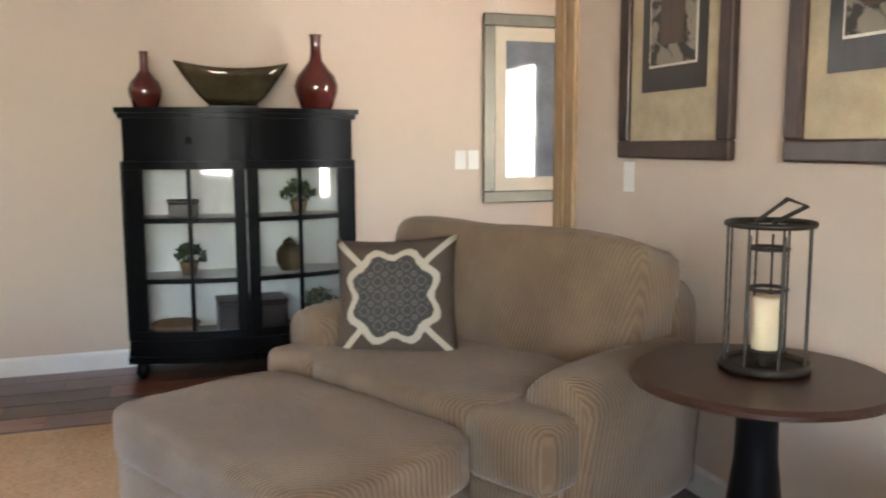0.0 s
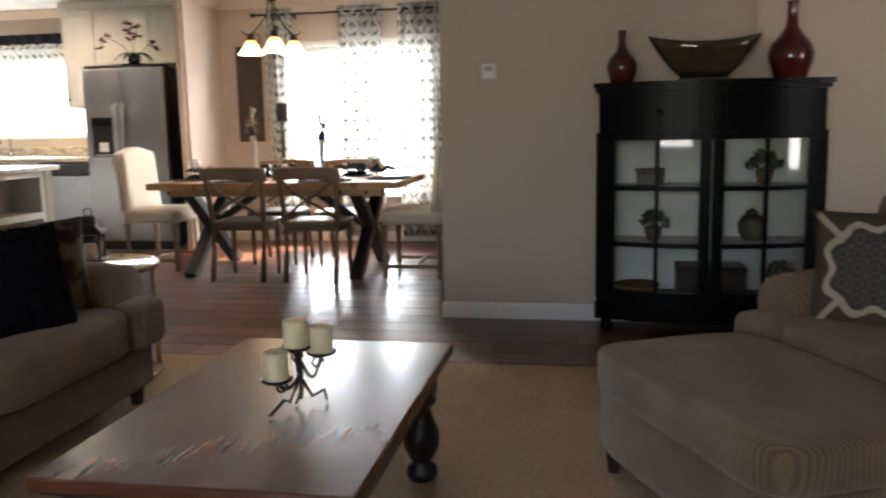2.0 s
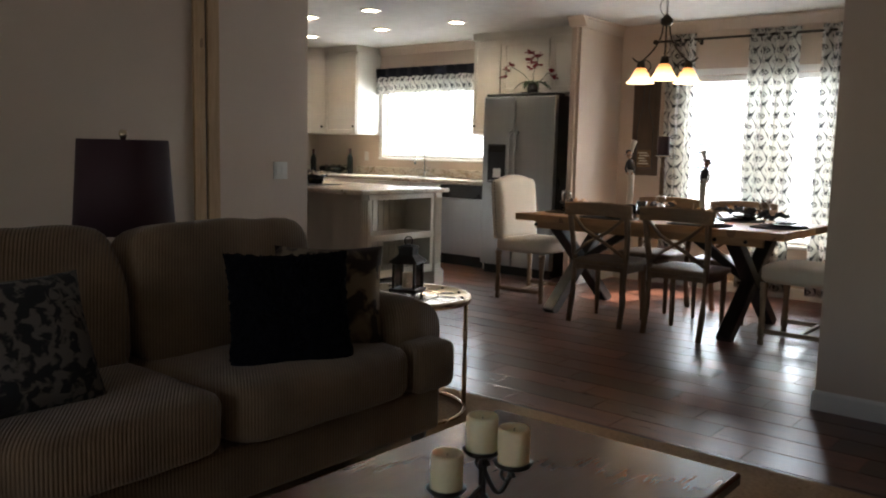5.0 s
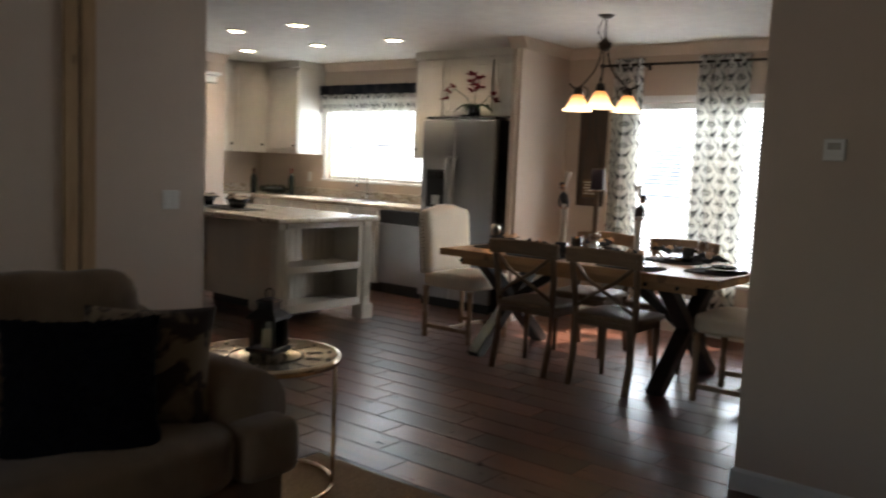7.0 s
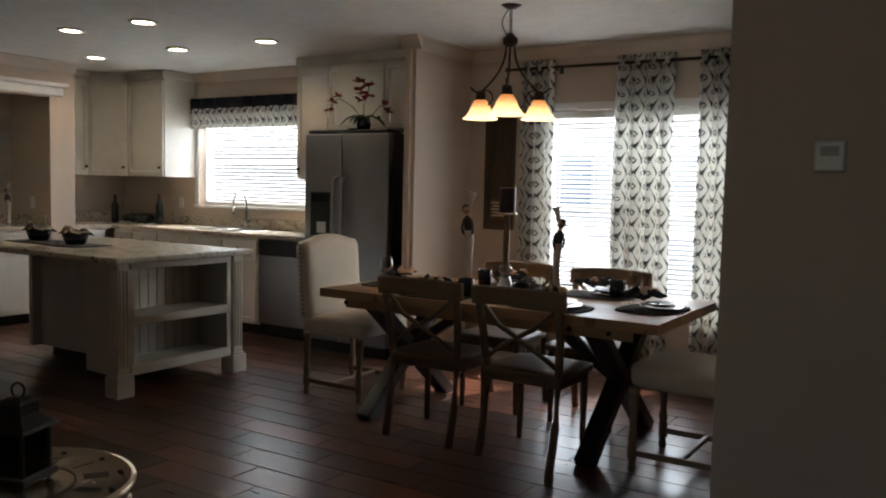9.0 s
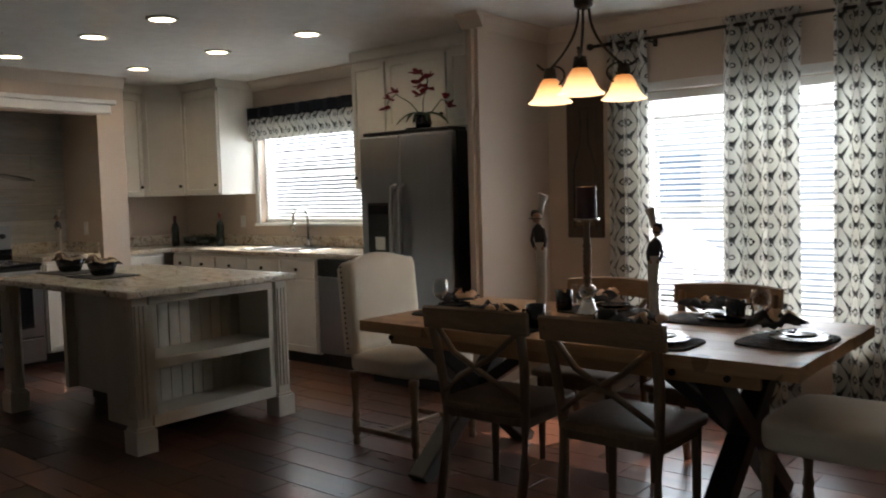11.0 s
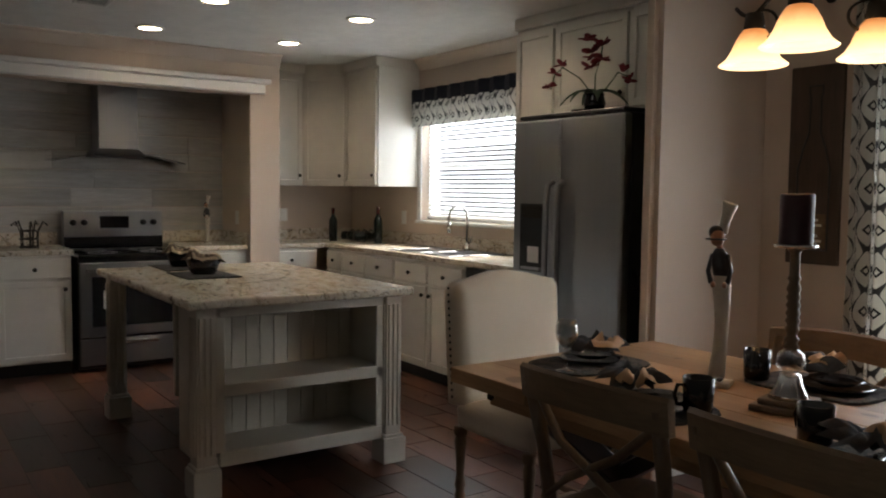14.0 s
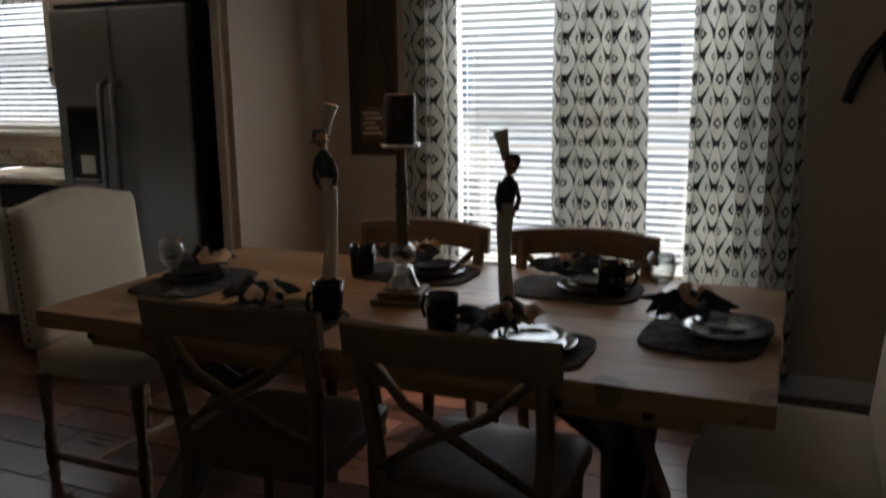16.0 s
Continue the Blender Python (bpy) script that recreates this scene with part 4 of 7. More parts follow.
def sink():
    t = thing("kitchen_sink", "stainless double-bowl drop-in sink", "sink", pose(-4.93, 9.42, 0.931))
    r = bmesh.new()
    for a, b, c, d in ((-0.41, -0.25, 0.41, -0.22), (-0.41, 0.17, 0.41, 0.25), (-0.41, -0.22, -0.38, 0.17), (0.38, -0.22, 0.41, 0.17), (-0.012, -0.22, 0.012, 0.17)):
        box(a, b, 0, c, d, 0.007, 0.002, bm=r)
    part("rim", r, M_STEEL, t)
    for s in (-1, 1):
        # the shade inside each steel bowl is a thin flat black sheet
        part("bowl", box(s * 0.196 - 0.18, -0.218, 0.0004, s * 0.196 + 0.18, 0.168, 0.003), M_BLACK, t, "flat black sheet for the shade inside a steel bowl")
    f = thing("kitchen_faucet", "brushed steel gooseneck pull-down faucet", "faucet", pose(-4.93, 9.63, 0.938))
    part("base", lathe(((0.0, 0), (0.03, 0), (0.03, 0.012), (0.02, 0.03), (0.016, 0.06), (0.0, 0.06)), 18), M_CHROME, f, smooth=True)
    pts = [(0, 0, 0.05), (0, 0, 0.26)] + [(0, -0.085 + 0.085 * math.cos(a), 0.26 + 0.085 * math.sin(a)) for a in np.linspace(0.2, math.pi, 12)] + [(0, -0.172, 0.2)]
    part("spout", tube(pts, 0.012, 10), M_CHROME, f, smooth=True)
    part("spray_head", lathe(((0.0, 0.14), (0.016, 0.14), (0.018, 0.2), (0.013, 0.22), (0.0, 0.22)), 14, m=Matrix.Translation((0, -0.172, 0))), M_CHROME, f, smooth=True)
    part("lever", tube([(0.016, 0, 0.05), (0.05, 0, 0.075), (0.075, -0.01, 0.11)], 0.007, 8), M_CHROME, f, smooth=True)


sink()


def range_stove():
    t = thing("range", "freestanding stainless and black electric range", "range", pose(-6.28, 7.08, 0, 0, 0, 90) @ Matrix.Diagonal((1.02, 1.0, 0.965, 1.0)))
    W = 0.76
    part("body", box(0.002, 0.03, 0.03, W - 0.002, 0.66, 0.895), M_BLACK, t)
    part("cooktop", box(0, 0.0, 0.896, W, 0.6, 0.925, 0.006, 2), M_MUG, t, "black glass cooktop")
    for x, y, r in ((0.2, 0.17, 0.1), (0.56, 0.17, 0.08), (0.2, 0.44, 0.08), (0.56, 0.44, 0.1)):
        part("burner_ring", ring(r, 0.926, 0.002, 28, centre=(x, y)), M_STEEL, t)
    d = part("oven_door", box(0.006, 0.0, 0.28, W - 0.006, 0.028, 0.86, 0.006, 2), M_STEEL, t)
    part("oven_window", box(0.09, -0.004, 0.36, W - 0.09, -0.0005, 0.75, 0.002), M_MUG, d, "dark oven window")
    part("handle", tube([(0.06, 0, 0.8), (0.06, -0.045, 0.8), (W - 0.06, -0.045, 0.8), (W - 0.06, 0, 0.8)], 0.012, 10), M_STEEL, d, smooth=True)
    w = part("drawer", box(0.006, 0.0, 0.06, W - 0.006, 0.028, 0.265, 0.006, 2), M_STEEL, t)
    part("drawer_handle", box(0.2, -0.018, 0.215, W - 0.2, -0.0005, 0.24, 0.006, 2), M_CHROME, w)
    part("energy_label", box(0.17, -0.006, 0.5, 0.29, -0.0045, 0.64), M_WHITE, d, "white paper label")
    p = part("control_back", box(0.0, 0.575, 0.926, W, 0.655, 1.245, 0.012, 3), M_STEEL, t)
    part("black_strip", box(0.004, 0.568, 0.93, W - 0.004, 0.574, 1.03), M_MUG, p)
    part("display", box(0.27, 0.568, 1.1, 0.49, 0.574, 1.2, 0.002), M_MUG, p, "black clock display")
    for x in (0.075, 0.155, 0.605, 0.685):
        part("control_knob", lathe(((0.0, -0.03), (0.02, -0.03), (0.024, -0.006), (0.026, 0), (0.0, 0)), 16, m=pose(x, 0.5745, 1.15, -90)), M_BLACK, p, "black control knob", True)


range_stove()


def hood():
    t = thing("range_hood", "stainless chimney range hood with curved glass canopy", "range hood", pose(RANGE_X, 7.47, 0))
    part("chimney", box(0.016, -0.15, 1.7, 0.29, 0.15, 2.298, 0.004), M_STEEL, t)
    b = bmesh.new()
    lo = [b.verts.new(p) for p in ((0.016, -0.2, 1.64), (0.36, -0.2, 1.64), (0.36, 0.2, 1.64), (0.016, 0.2, 1.64))]
    hi = [b.verts.new(p) for p in ((0.016, -0.152, 1.7), (0.292, -0.152, 1.7), (0.292, 0.152, 1.7), (0.016, 0.152, 1.7))]
    for i in range(4):
        b.faces.new((lo[i], lo[(i + 1) % 4], hi[(i + 1) % 4], hi[i]))
    b.faces.new(lo)
    b.faces.new(hi)
    part("motor_box", b, M_STEEL, t)
    gl = bmesh.new()
    rows = []
    for i in range(21):
        y = -0.5 + i * 0.05
        z = 1.665 - 0.1 * (y / 0.5) ** 2 * 0.6
        d = 0.5 - 0.12 * (y / 0.5) ** 2
        rows.append([gl.verts.new((0.016, y, z)), gl.verts.new((d, y, z - 0.012)), gl.verts.new((d, y, z - 0.02)), gl.verts.new((0.016, y, z - 0.008))])
    for a, c in zip(rows, rows[1:]):
        for k in range(4):
            gl.faces.new((a[k], a[(k + 1) % 4], c[(k + 1) % 4], c[k]))
    gl.faces.new(rows[0])
    gl.faces.new(rows[-1])
    part("glass_canopy", gl, M_PANE, t, "clear curved glass canopy")


hood()
pl = thing("wall_range_boards", "whitewashed distressed plank boards behind the range", "wall cladding", pose(RANGE_X, 0, 0), kind="structure")
rb = random.Random(4)
z = 0.935
while z < 2.28:
    y = 6.54
    first = True
    while y < 8.405:
        ln = rb.uniform(0.5, 1.3) if not first else rb.uniform(0.3, 0.9)
        e = min(8.413, y + ln)
        if 8.413 - e < 0.2:
            e = 8.413
        part("board", box(0.001, y + 0.001, z, 0.01 + rb.uniform(0, 0.004), e - 0.001, min(z + 0.146, 2.298), 0.002), M_BOARD, pl)
        y, first = e, False
    z += 0.15


def island():
    t = thing("kitchen_island", "cream glazed kitchen island with open end shelves and fluted posts", "kitchen island", pose(-0.02, -0.08, 0) @ Matrix.Diagonal((1.0, 1.0, 0.972, 1.0)))
    part("top", box(-5.0, 7.02, 0.888, -3.25, 8.17, 0.93, 0.012, 3), M_STONE, t, "cream and brown stone-look laminate top")
    part("body", box(-4.92, 7.52, 0.1, -3.72, 8.08, 0.886), M_CABGLAZE, t)
    # plinth drawn black, set back from the faces of the glazed body
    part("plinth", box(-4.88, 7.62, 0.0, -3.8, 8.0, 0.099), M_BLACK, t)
    part("end_unit_side", box(-3.71, 7.12, 0.13, -3.36, 7.15, 0.886), M_CABGLAZE, t)
    part("end_unit_side", box(-3.71, 8.05, 0.13, -3.36, 8.079, 0.886), M_CABGLAZE, t)
    for k in range(12):
        part("beadboard_strip", box(-3.705, 7.155 + k * 0.0747, 0.15, -3.697, 7.224 + k * 0.0747, 0.84, 0.002), M_CABGLAZE, t)
    part("panel_back", box(-3.718, 7.152, 0.13, -3.706, 8.048, 0.886), M_CABGLAZE, t)
    for z0, z1 in ((0.13, 0.175), (0.475, 0.51)):
        part("shelf", box(-3.696, 7.152, z0, -3.362, 8.048, z1, 0.003), M_CABGLAZE, t)
    for a, b, c, d in ((7.19, 8.04, 0.13, 0.2), (7.19, 8.04, 0.835, 0.886), (7.19, 8.04, 0.46, 0.52), (7.17, 7.215, 0.2, 0.835), (8.0, 8.04, 0.2, 0.835)):
        part("face_frame", box(-3.36, a, c, -3.335, b, d, 0.003), M_CABGLAZE, t)
    for x, y in ((-3.36, 7.12), (-3.36, 8.09), (-4.94, 7.12)):
        p = box(x - 0.045, y - 0.045, 0.15, x + 0.045, y + 0.045, 0.886, 0.004)
        post = part("post", p, M_CABGLAZE, t)
        for k in (-0.026, 0.0, 0.026):
            part("flute", tube([(x + 0.046, y + k, 0.2), (x + 0.046, y + k, 0.84)], 0.008, 6, tube([(x + k, y - 0.046, 0.2), (x + k, y - 0.046, 0.84)], 0.008, 6)), M_CABGLAZE, post)
        part("post_foot", box(x - 0.065, y - 0.065, 0, x + 0.065, y + 0.065, 0.135, 0.006, 2, bm=box(x - 0.055, y - 0.055, 0.135, x + 0.055, y + 0.055, 0.152, 0.004)), M_CABGLAZE, post)
    part("side_stile", box(-4.92, 7.45, 0.1, -4.87, 7.519, 0.886, 0.003), M_CABGLAZE, t)


island()


def bowl_setting(x, y):
    t = thing("placemat", "dark woven rectangular placemat", "placemat", pose(x, y, 0.905))
    part("mat", box(-0.2, -0.15, 0, 0.2, 0.15, 0.006, 0.002), M_MAT, t)
    b = thing("black_bowl", "black square bowl holding a crumpled tan napkin", "bowl", pose(x, y, 0.912))
    part("bowl_body", lathe(((0.0, 0), (0.06, 0), (0.075, 0.02), (0.095, 0.085), (0.089, 0.086), (0.068, 0.026), (0.0, 0.02)), 28), M_MUG, b, smooth=True)
    n = thing("napkin", "crumpled cream and brown cloth napkin in the bowl", "napkin", pose(x, y, 0.964))
    part("cloth_folds", crumple(0.1, 0.07, 11), M_NAPCREAM, n, smooth=True)


def crumple(r, h, seed, n=18):
    """A gathered cloth: a crown of uneven folds."""
    bm = bmesh.new()
    g = []
    for i in range(n):
        a = 2 * math.pi * i / n
        row = []
        for j in range(7):
            s = j / 6
            k = 1 + 0.45 * noise.noise((math.cos(a) * 2, math.sin(a) * 2, seed + s)) + (0.22 if i % 2 else -0.18) * s
            row.append(bm.verts.new((r * s * k * math.cos(a), r * s * k * math.sin(a), h * (math.sin(s * 2.5) * (0.8 + 0.9 * noise.noise((math.cos(a) * 3, math.sin(a) * 3, seed * 2.0)))) + 0.004)))
        g.append(row)
    for i in range(n):
        for j in range(6):
            a, b = g[i], g[(i + 1) % n]
            bm.faces.new((a[j], a[j + 1], b[j + 1], b[j]))
    bmesh.ops.remove_doubles(bm, verts=bm.verts, dist=0.0008)
    return bm


M_NAPCREAM = blotch("brown_cream_napkin", (0.09, 0.055, 0.035), (0.5, 0.4, 0.28), 18)
bowl_setting(-4.32, 7.36)
bowl_setting(-4.84, 7.4)


def wine_bottle(x, y, z, h=0.3):
    t = thing("wine_bottle", "dark green wine bottle with a pale label", "bottle", pose(x, y, z), "bottles on the worktop")
    part("bottle_body", lathe(((0.0, 0), (0.036, 0), (0.038, 0.01), (0.038, h * 0.6), (0.03, h * 0.7), (0.014, h * 0.78), (0.013, h * 0.97), (0.015, h), (0.0, h)), 20), M_BOTTLE, t, smooth=True)
    part("foil", lathe(((0.0145, h * 0.82), (0.0155, h * 0.83), (0.0165, h + 0.001), (0.0, h + 0.002)), 16), M_RED, t)


wine_bottle(-6.55, 9.3, 0.931)
wine_bottle(-6.08, 9.5, 0.931, 0.32)
t = thing("wine_rack", "small dark countertop wine rack with bottles", "wine rack", pose(-6.35, 9.5, 0.931))
for k in range(3):
    part("hoop", ring(0.05, 0, 0.005, 20), M_IRON, t, m=pose(-0.11 + 0.11 * k, -0.05, 0.056, 90))
    part("hoop", ring(0.05, 0, 0.005, 20), M_IRON, t, m=pose(-0.11 + 0.11 * k, 0.08, 0.056, 90))
    part("lying_bottle", lathe(((0.0, 0), (0.036, 0), (0.037, 0.16), (0.014, 0.21), (0.014, 0.28), (0.0, 0.28)), 16, m=pose(-0.11 + 0.11 * k, -0.15, 0.056, -90)), M_BOTTLE, t, smooth=True)


def wall_plate(x, y, z, rz, w, label, toggles=1):
    t = thing("wall_plate", label, "switch", pose(x, y, z, 0, 0, rz))
    part("plate", box(-w / 2, -0.006, -0.058, w / 2, 0, 0.058, 0.003, 2), M_WHITE, t)
    for k in range(toggles):
        cx = (k - (toggles - 1) / 2) * 0.046
        part("rocker", box(cx - 0.016, -0.01, -0.033, cx + 0.016, -0.0061, 0.033, 0.002), M_WHITE, t)


wall_plate(-6.0, NORTH, 1.16, 0, 0.075, "white wall outlet above the worktop")
wall_plate(-6.97, 9.0, 1.16, 90, 0.075, "white wall outlet above the worktop")
wall_plate(-6.6, 8.415, 1.15, 0, 0.075, "white outlet on the alcove side wall")
wall_plate(SOFA_X, 5.7, 1.09, 90, 0.118, "white double rocker light switch beside the kitchen opening", 2)
wall_plate(3.375, PART_Y, 1.12, 0, 0.072, "white light switch beside the framed picture")
wall_plate(3.46, PART_Y, 1.12, 0, 0.072, "white light switch beside the framed picture")
wall_plate(PIC_X, 4.41, 1.087, -90, 0.072, "white light switch under the framed picture")

t = thing("thermostat", "small white wall thermostat", "thermostat", pose(0.8, PART_Y, 1.504))
part("case", box(-0.042, -0.026, -0.045, 0.042, 0, 0.045, 0.006, 2), M_WHITE, t)
part("display", box(-0.025, -0.028, 0.0, 0.025, -0.0265, 0.028), M_CHALK, t, "grey display")


def orchid():
    t = thing("potted_orchid", "potted orchid with crimson blossoms on the refrigerator", "plant", pose(-3.08, 9.13, 1.832))
    part("pot", lathe(((0.0, 0), (0.05, 0), (0.062, 0.05), (0.05, 0.09), (0.056, 0.1), (0.046, 0.1), (0.0, 0.085)), 20), M_MUG, t, smooth=True)
    part("saucer", lathe(((0.0, 0.0), (0.12, 0.0), (0.13, 0.012), (0.0, 0.008)), 24, m=Matrix.Translation((0, 0, -0.0005))), M_MUG, t)
    ro = random.Random(2)

    def leaf(a, ln, w):
        bm = bmesh.new()
        rows = []
        for i in range(9):
            s = i / 8
            ww = w * math.sin(math.pi * (0.08 + 0.92 * s)) ** 0.7
            c = Vector((ln * s, 0, 0.1 + 0.1 * s - 0.16 * s * s))
            rows.append([bm.verts.new(c + Vector((0, -ww, 0.008))), bm.verts.new(c), bm.verts.new(c + Vector((0, ww, 0.008)))])
        for p, q in zip(rows, rows[1:]):
            for k in range(2):
                bm.faces.new((p[k], p[k + 1], q[k + 1], q[k]))
        bm.transform(Matrix.Rotation(a, 4, "Z"))
        part("leaf", bm, M_GREEN, t, smooth=True)

    for k in range(7):
        leaf(k * 0.9 + 0.2, ro.uniform(0.13, 0.2), 0.024)

    def blossom(p, s):
        bm = bmesh.new()
        for k in range(5):
            soft(s, s * 0.65, s * 0.16, 2.2, 3, m=Matrix.Translation(p) @ pose(0, 0, 0, ro.uniform(-40, 40), ro.uniform(-60, 20), k * 72) @ Matrix.Translation((s * 0.45, 0, 0)), bm=bm)
        part("blossom", bm, M_PETAL, t, smooth=True)

    for pts in (((0, 0, 0.08), (0.0, 0, 0.2), (0.03, 0.01, 0.3), (0.05, 0, 0.36)), ((0, 0, 0.08), (-0.12, 0, 0.2), (-0.24, -0.02, 0.27), (-0.33, 0, 0.24), (-0.36, 0, 0.16)), ((0, 0, 0.08), (0.08, 0, 0.12), (0.17, 0, 0.2), (0.24, 0, 0.17))):
        part("stem", tube(pts, 0.004, 6), M_GREEN, t, smooth=True)
    for p in ((0.0, -0.02, 0.3), (0.05, 0.0, 0.36), (-0.04, 0.01, 0.34), (0.07, -0.03, 0.28), (0.01, -0.05, 0.24), (-0.03, -0.03, 0.4)):
        blossom(Vector(p), 0.062)
    for p in ((-0.33, 0, 0.25), (-0.36, -0.01, 0.18), (-0.28, 0, 0.29), (0.21, 0, 0.2), (0.25, 0, 0.15)):
        blossom(Vector(p), 0.05)


orchid()


M_FIGCREAM = plain("painted_resin_cream", (0.56, 0.5, 0.42), 0.4, vary=0.12, scale=14)
M_FIGDARK = plain("painted_resin_dark", (0.03, 0.026, 0.028), 0.35, vary=0.2, scale=14)
M_FIGSKIN = plain("painted_resin_clay", (0.4, 0.2, 0.12), 0.45, vary=0.12, scale=14)


def chef(m, height, label, lean):
    """A slim stylised figure in a long apron and a tall hat, one plain mesh with painted parts."""
    b = bmesh.new()
    done = 0

    def paint(k):
        nonlocal done
        b.faces.ensure_lookup_table()
        for i in range(done, len(b.faces)):
            b.faces[i].material_index = k
            b.faces[i].smooth = True
        done = len(b.faces)

    def sway(v):
        v.co.x += lean * 0.03 * math.sin(v.co.z * 4.2)

    body = lathe(((0.0, 0.04), (0.05, 0.04), (0.053, 0.07), (0.046, 0.2), (0.042, 0.32), (0.05, 0.45), (0.056, 0.54), (0.05, 0.6), (0.04, 0.64), (0.0, 0.645)), 20)
    for v in body.verts:
        v.co.y *= 0.75
        sway(v)
    join(b, body)
    box(-0.1, -0.075, 0, 0.1, 0.075, 0.03, 0.004, bm=b)
    paint(0)
    vest = lathe(((0.0, 0.6), (0.05, 0.605), (0.056, 0.66), (0.05, 0.72), (0.026, 0.755), (0.0, 0.757)), 18)
    for v in vest.verts:
        v.co.y *= 0.72
        sway(v)
    join(b, vest)
    for s in (-1, 1):
        tube([(s * 0.045 + lean * 0.005, 0, 0.72), (s * 0.07 + lean * 0.008, -0.02, 0.63), (s * 0.05 + lean * 0.015, -0.05, 0.57)], 0.016, 8, bm=b)
        soft(0.04, 0.07, 0.025, 2.4, 3, m=Matrix.Translation((s * 0.035, -0.03, 0.042)), bm=b)
    paint(1)
    soft(0.035, 0.035, 0.06, 2.2, 3, m=Matrix.Translation((0.0, 0, 0.765)), bm=b)
    soft(0.085, 0.08, 0.1, 2.2, 5, m=Matrix.Translation((lean * -0.012, -0.014, 0.815)), bm=b)
    soft(0.02, 0.03, 0.02, 2.2, 2, m=Matrix.Translation((lean * -0.03, -0.055, 0.81)), bm=b)
    for s in (-1, 1):
        soft(0.03, 0.03, 0.035, 2.2, 2, m=Matrix.Translation((s * 0.035 + lean * 0.015, -0.06, 0.56)), bm=b)
    paint(2)
    soft(0.1, 0.1, 0.08, 2.3, 5, 0.006, m=Matrix.Translation((lean * -0.022, 0.004, 0.84)), bm=b)
    soft(0.135, 0.12, 0.016, 2.2, 4, m=Matrix.Translation((lean * -0.022, -0.01, 0.805)), bm=b)
    paint(1)
    lathe(((0.0, 0.0), (0.032, 0.0), (0.03, 0.06), (0.036, 0.11), (0.05, 0.16), (0.048, 0.168), (0.0, 0.162)), 16, bm=b, m=pose(lean * 0.012, 0.012, 0.84, 0, lean * 15))
    paint(0)
    b.transform(Matrix.Diagonal((height * 0.86, height * 0.86, height, 1.0)))
    ob = part("chef_statuette", b, M_FIGCREAM, m=m)
    ob.data.materials.append(M_FIGDARK)
    ob.data.materials.append(M_FIGSKIN)
    return tagged(ob, label, "statuette")


chef(pose(-6.55, 8.13, 0.931, 0, 0, 60), 0.4, "small cream painted chef statuette on the alcove worktop", 1)
t = thing("iron_utensil_stand", "dark iron scroll stand on the alcove worktop", "stand", pose(-6.6, 6.8, 0.931))
for k in range(5):
    a = k * 1.26
    part("scroll", tube([(0.06 * math.cos(a), 0.06 * math.sin(a), 0.0), (0.06 * math.cos(a), 0.06 * math.sin(a), 0.12), (0.1 * math.cos(a), 0.1 * math.sin(a), 0.2), (0.13 * math.cos(a), 0.13 * math.sin(a), 0.17)], 0.008, 6), M_IRON, t, smooth=True)
for z in (0.01, 0.07, 0.13):
    part("hoop", ring(0.062, z, 0.006, 20), M_IRON, t)

# ---- dining table and chairs ----


def dining_table():
    t = thing("dining_table", "rustic plank dining table on dark crossed trestle legs", "table", pose(0, 0, 0))
    x0, x1, y0, y1 = -2.12, -0.045, 7.51, 8.55
    n = 6
    w = (y1 - y0) / n
    for k in range(n):
        part("plank", box(x0 + (k % 2) * 0.003, y0 + k * w + 0.0003, 0.718, x1 - (k % 2) * 0.003, y0 + (k + 1) * w - 0.0003, 0.77 - (k % 3) * 0.0005, 0.0018, 1), M_TABLE, t)
    for y in (y0 + 0.06, y1 - 0.085):
        part("apron", box(x0 + 0.15, y, 0.66, x1 - 0.15, y + 0.025, 0.717, 0.003), M_TABLE, t)
    for x, s in ((-0.42, -1), (-1.82, 1)):
        a = part("trestle_leg", beam((x, 7.58, 0.0), (x, 8.44, 0.71), 0.085, 0.1, 0.006, up=(1, 0, 0)), M_EBONY, t, "dark stained crossed leg")
        part("trestle_leg", beam((x + 0.004, 8.48, 0.0), (x + 0.004, 7.62, 0.71), 0.082, 0.1, 0.006, up=(1, 0, 0)), M_EBONY, t, "dark stained crossed leg")
        part("diagonal_brace", beam((x, 8.03, 0.36), (x + s * 0.52, 8.03, 0.71), 0.07, 0.06, 0.005), M_EBONY, t)
        part("cross_bearer", box(x - 0.05, 7.62, 0.68, x + 0.05, 8.44, 0.717, 0.004), M_EBONY, t)
    for x in (-0.31, -1.96, -0.52):
        part("bolt", lathe(((0.0, -0.01), (0.012, -0.01), (0.014, 0), (0.0, 0)), 10, m=pose(x, 7.569, 0.69, -90)), M_IRON, t)


dining_table()


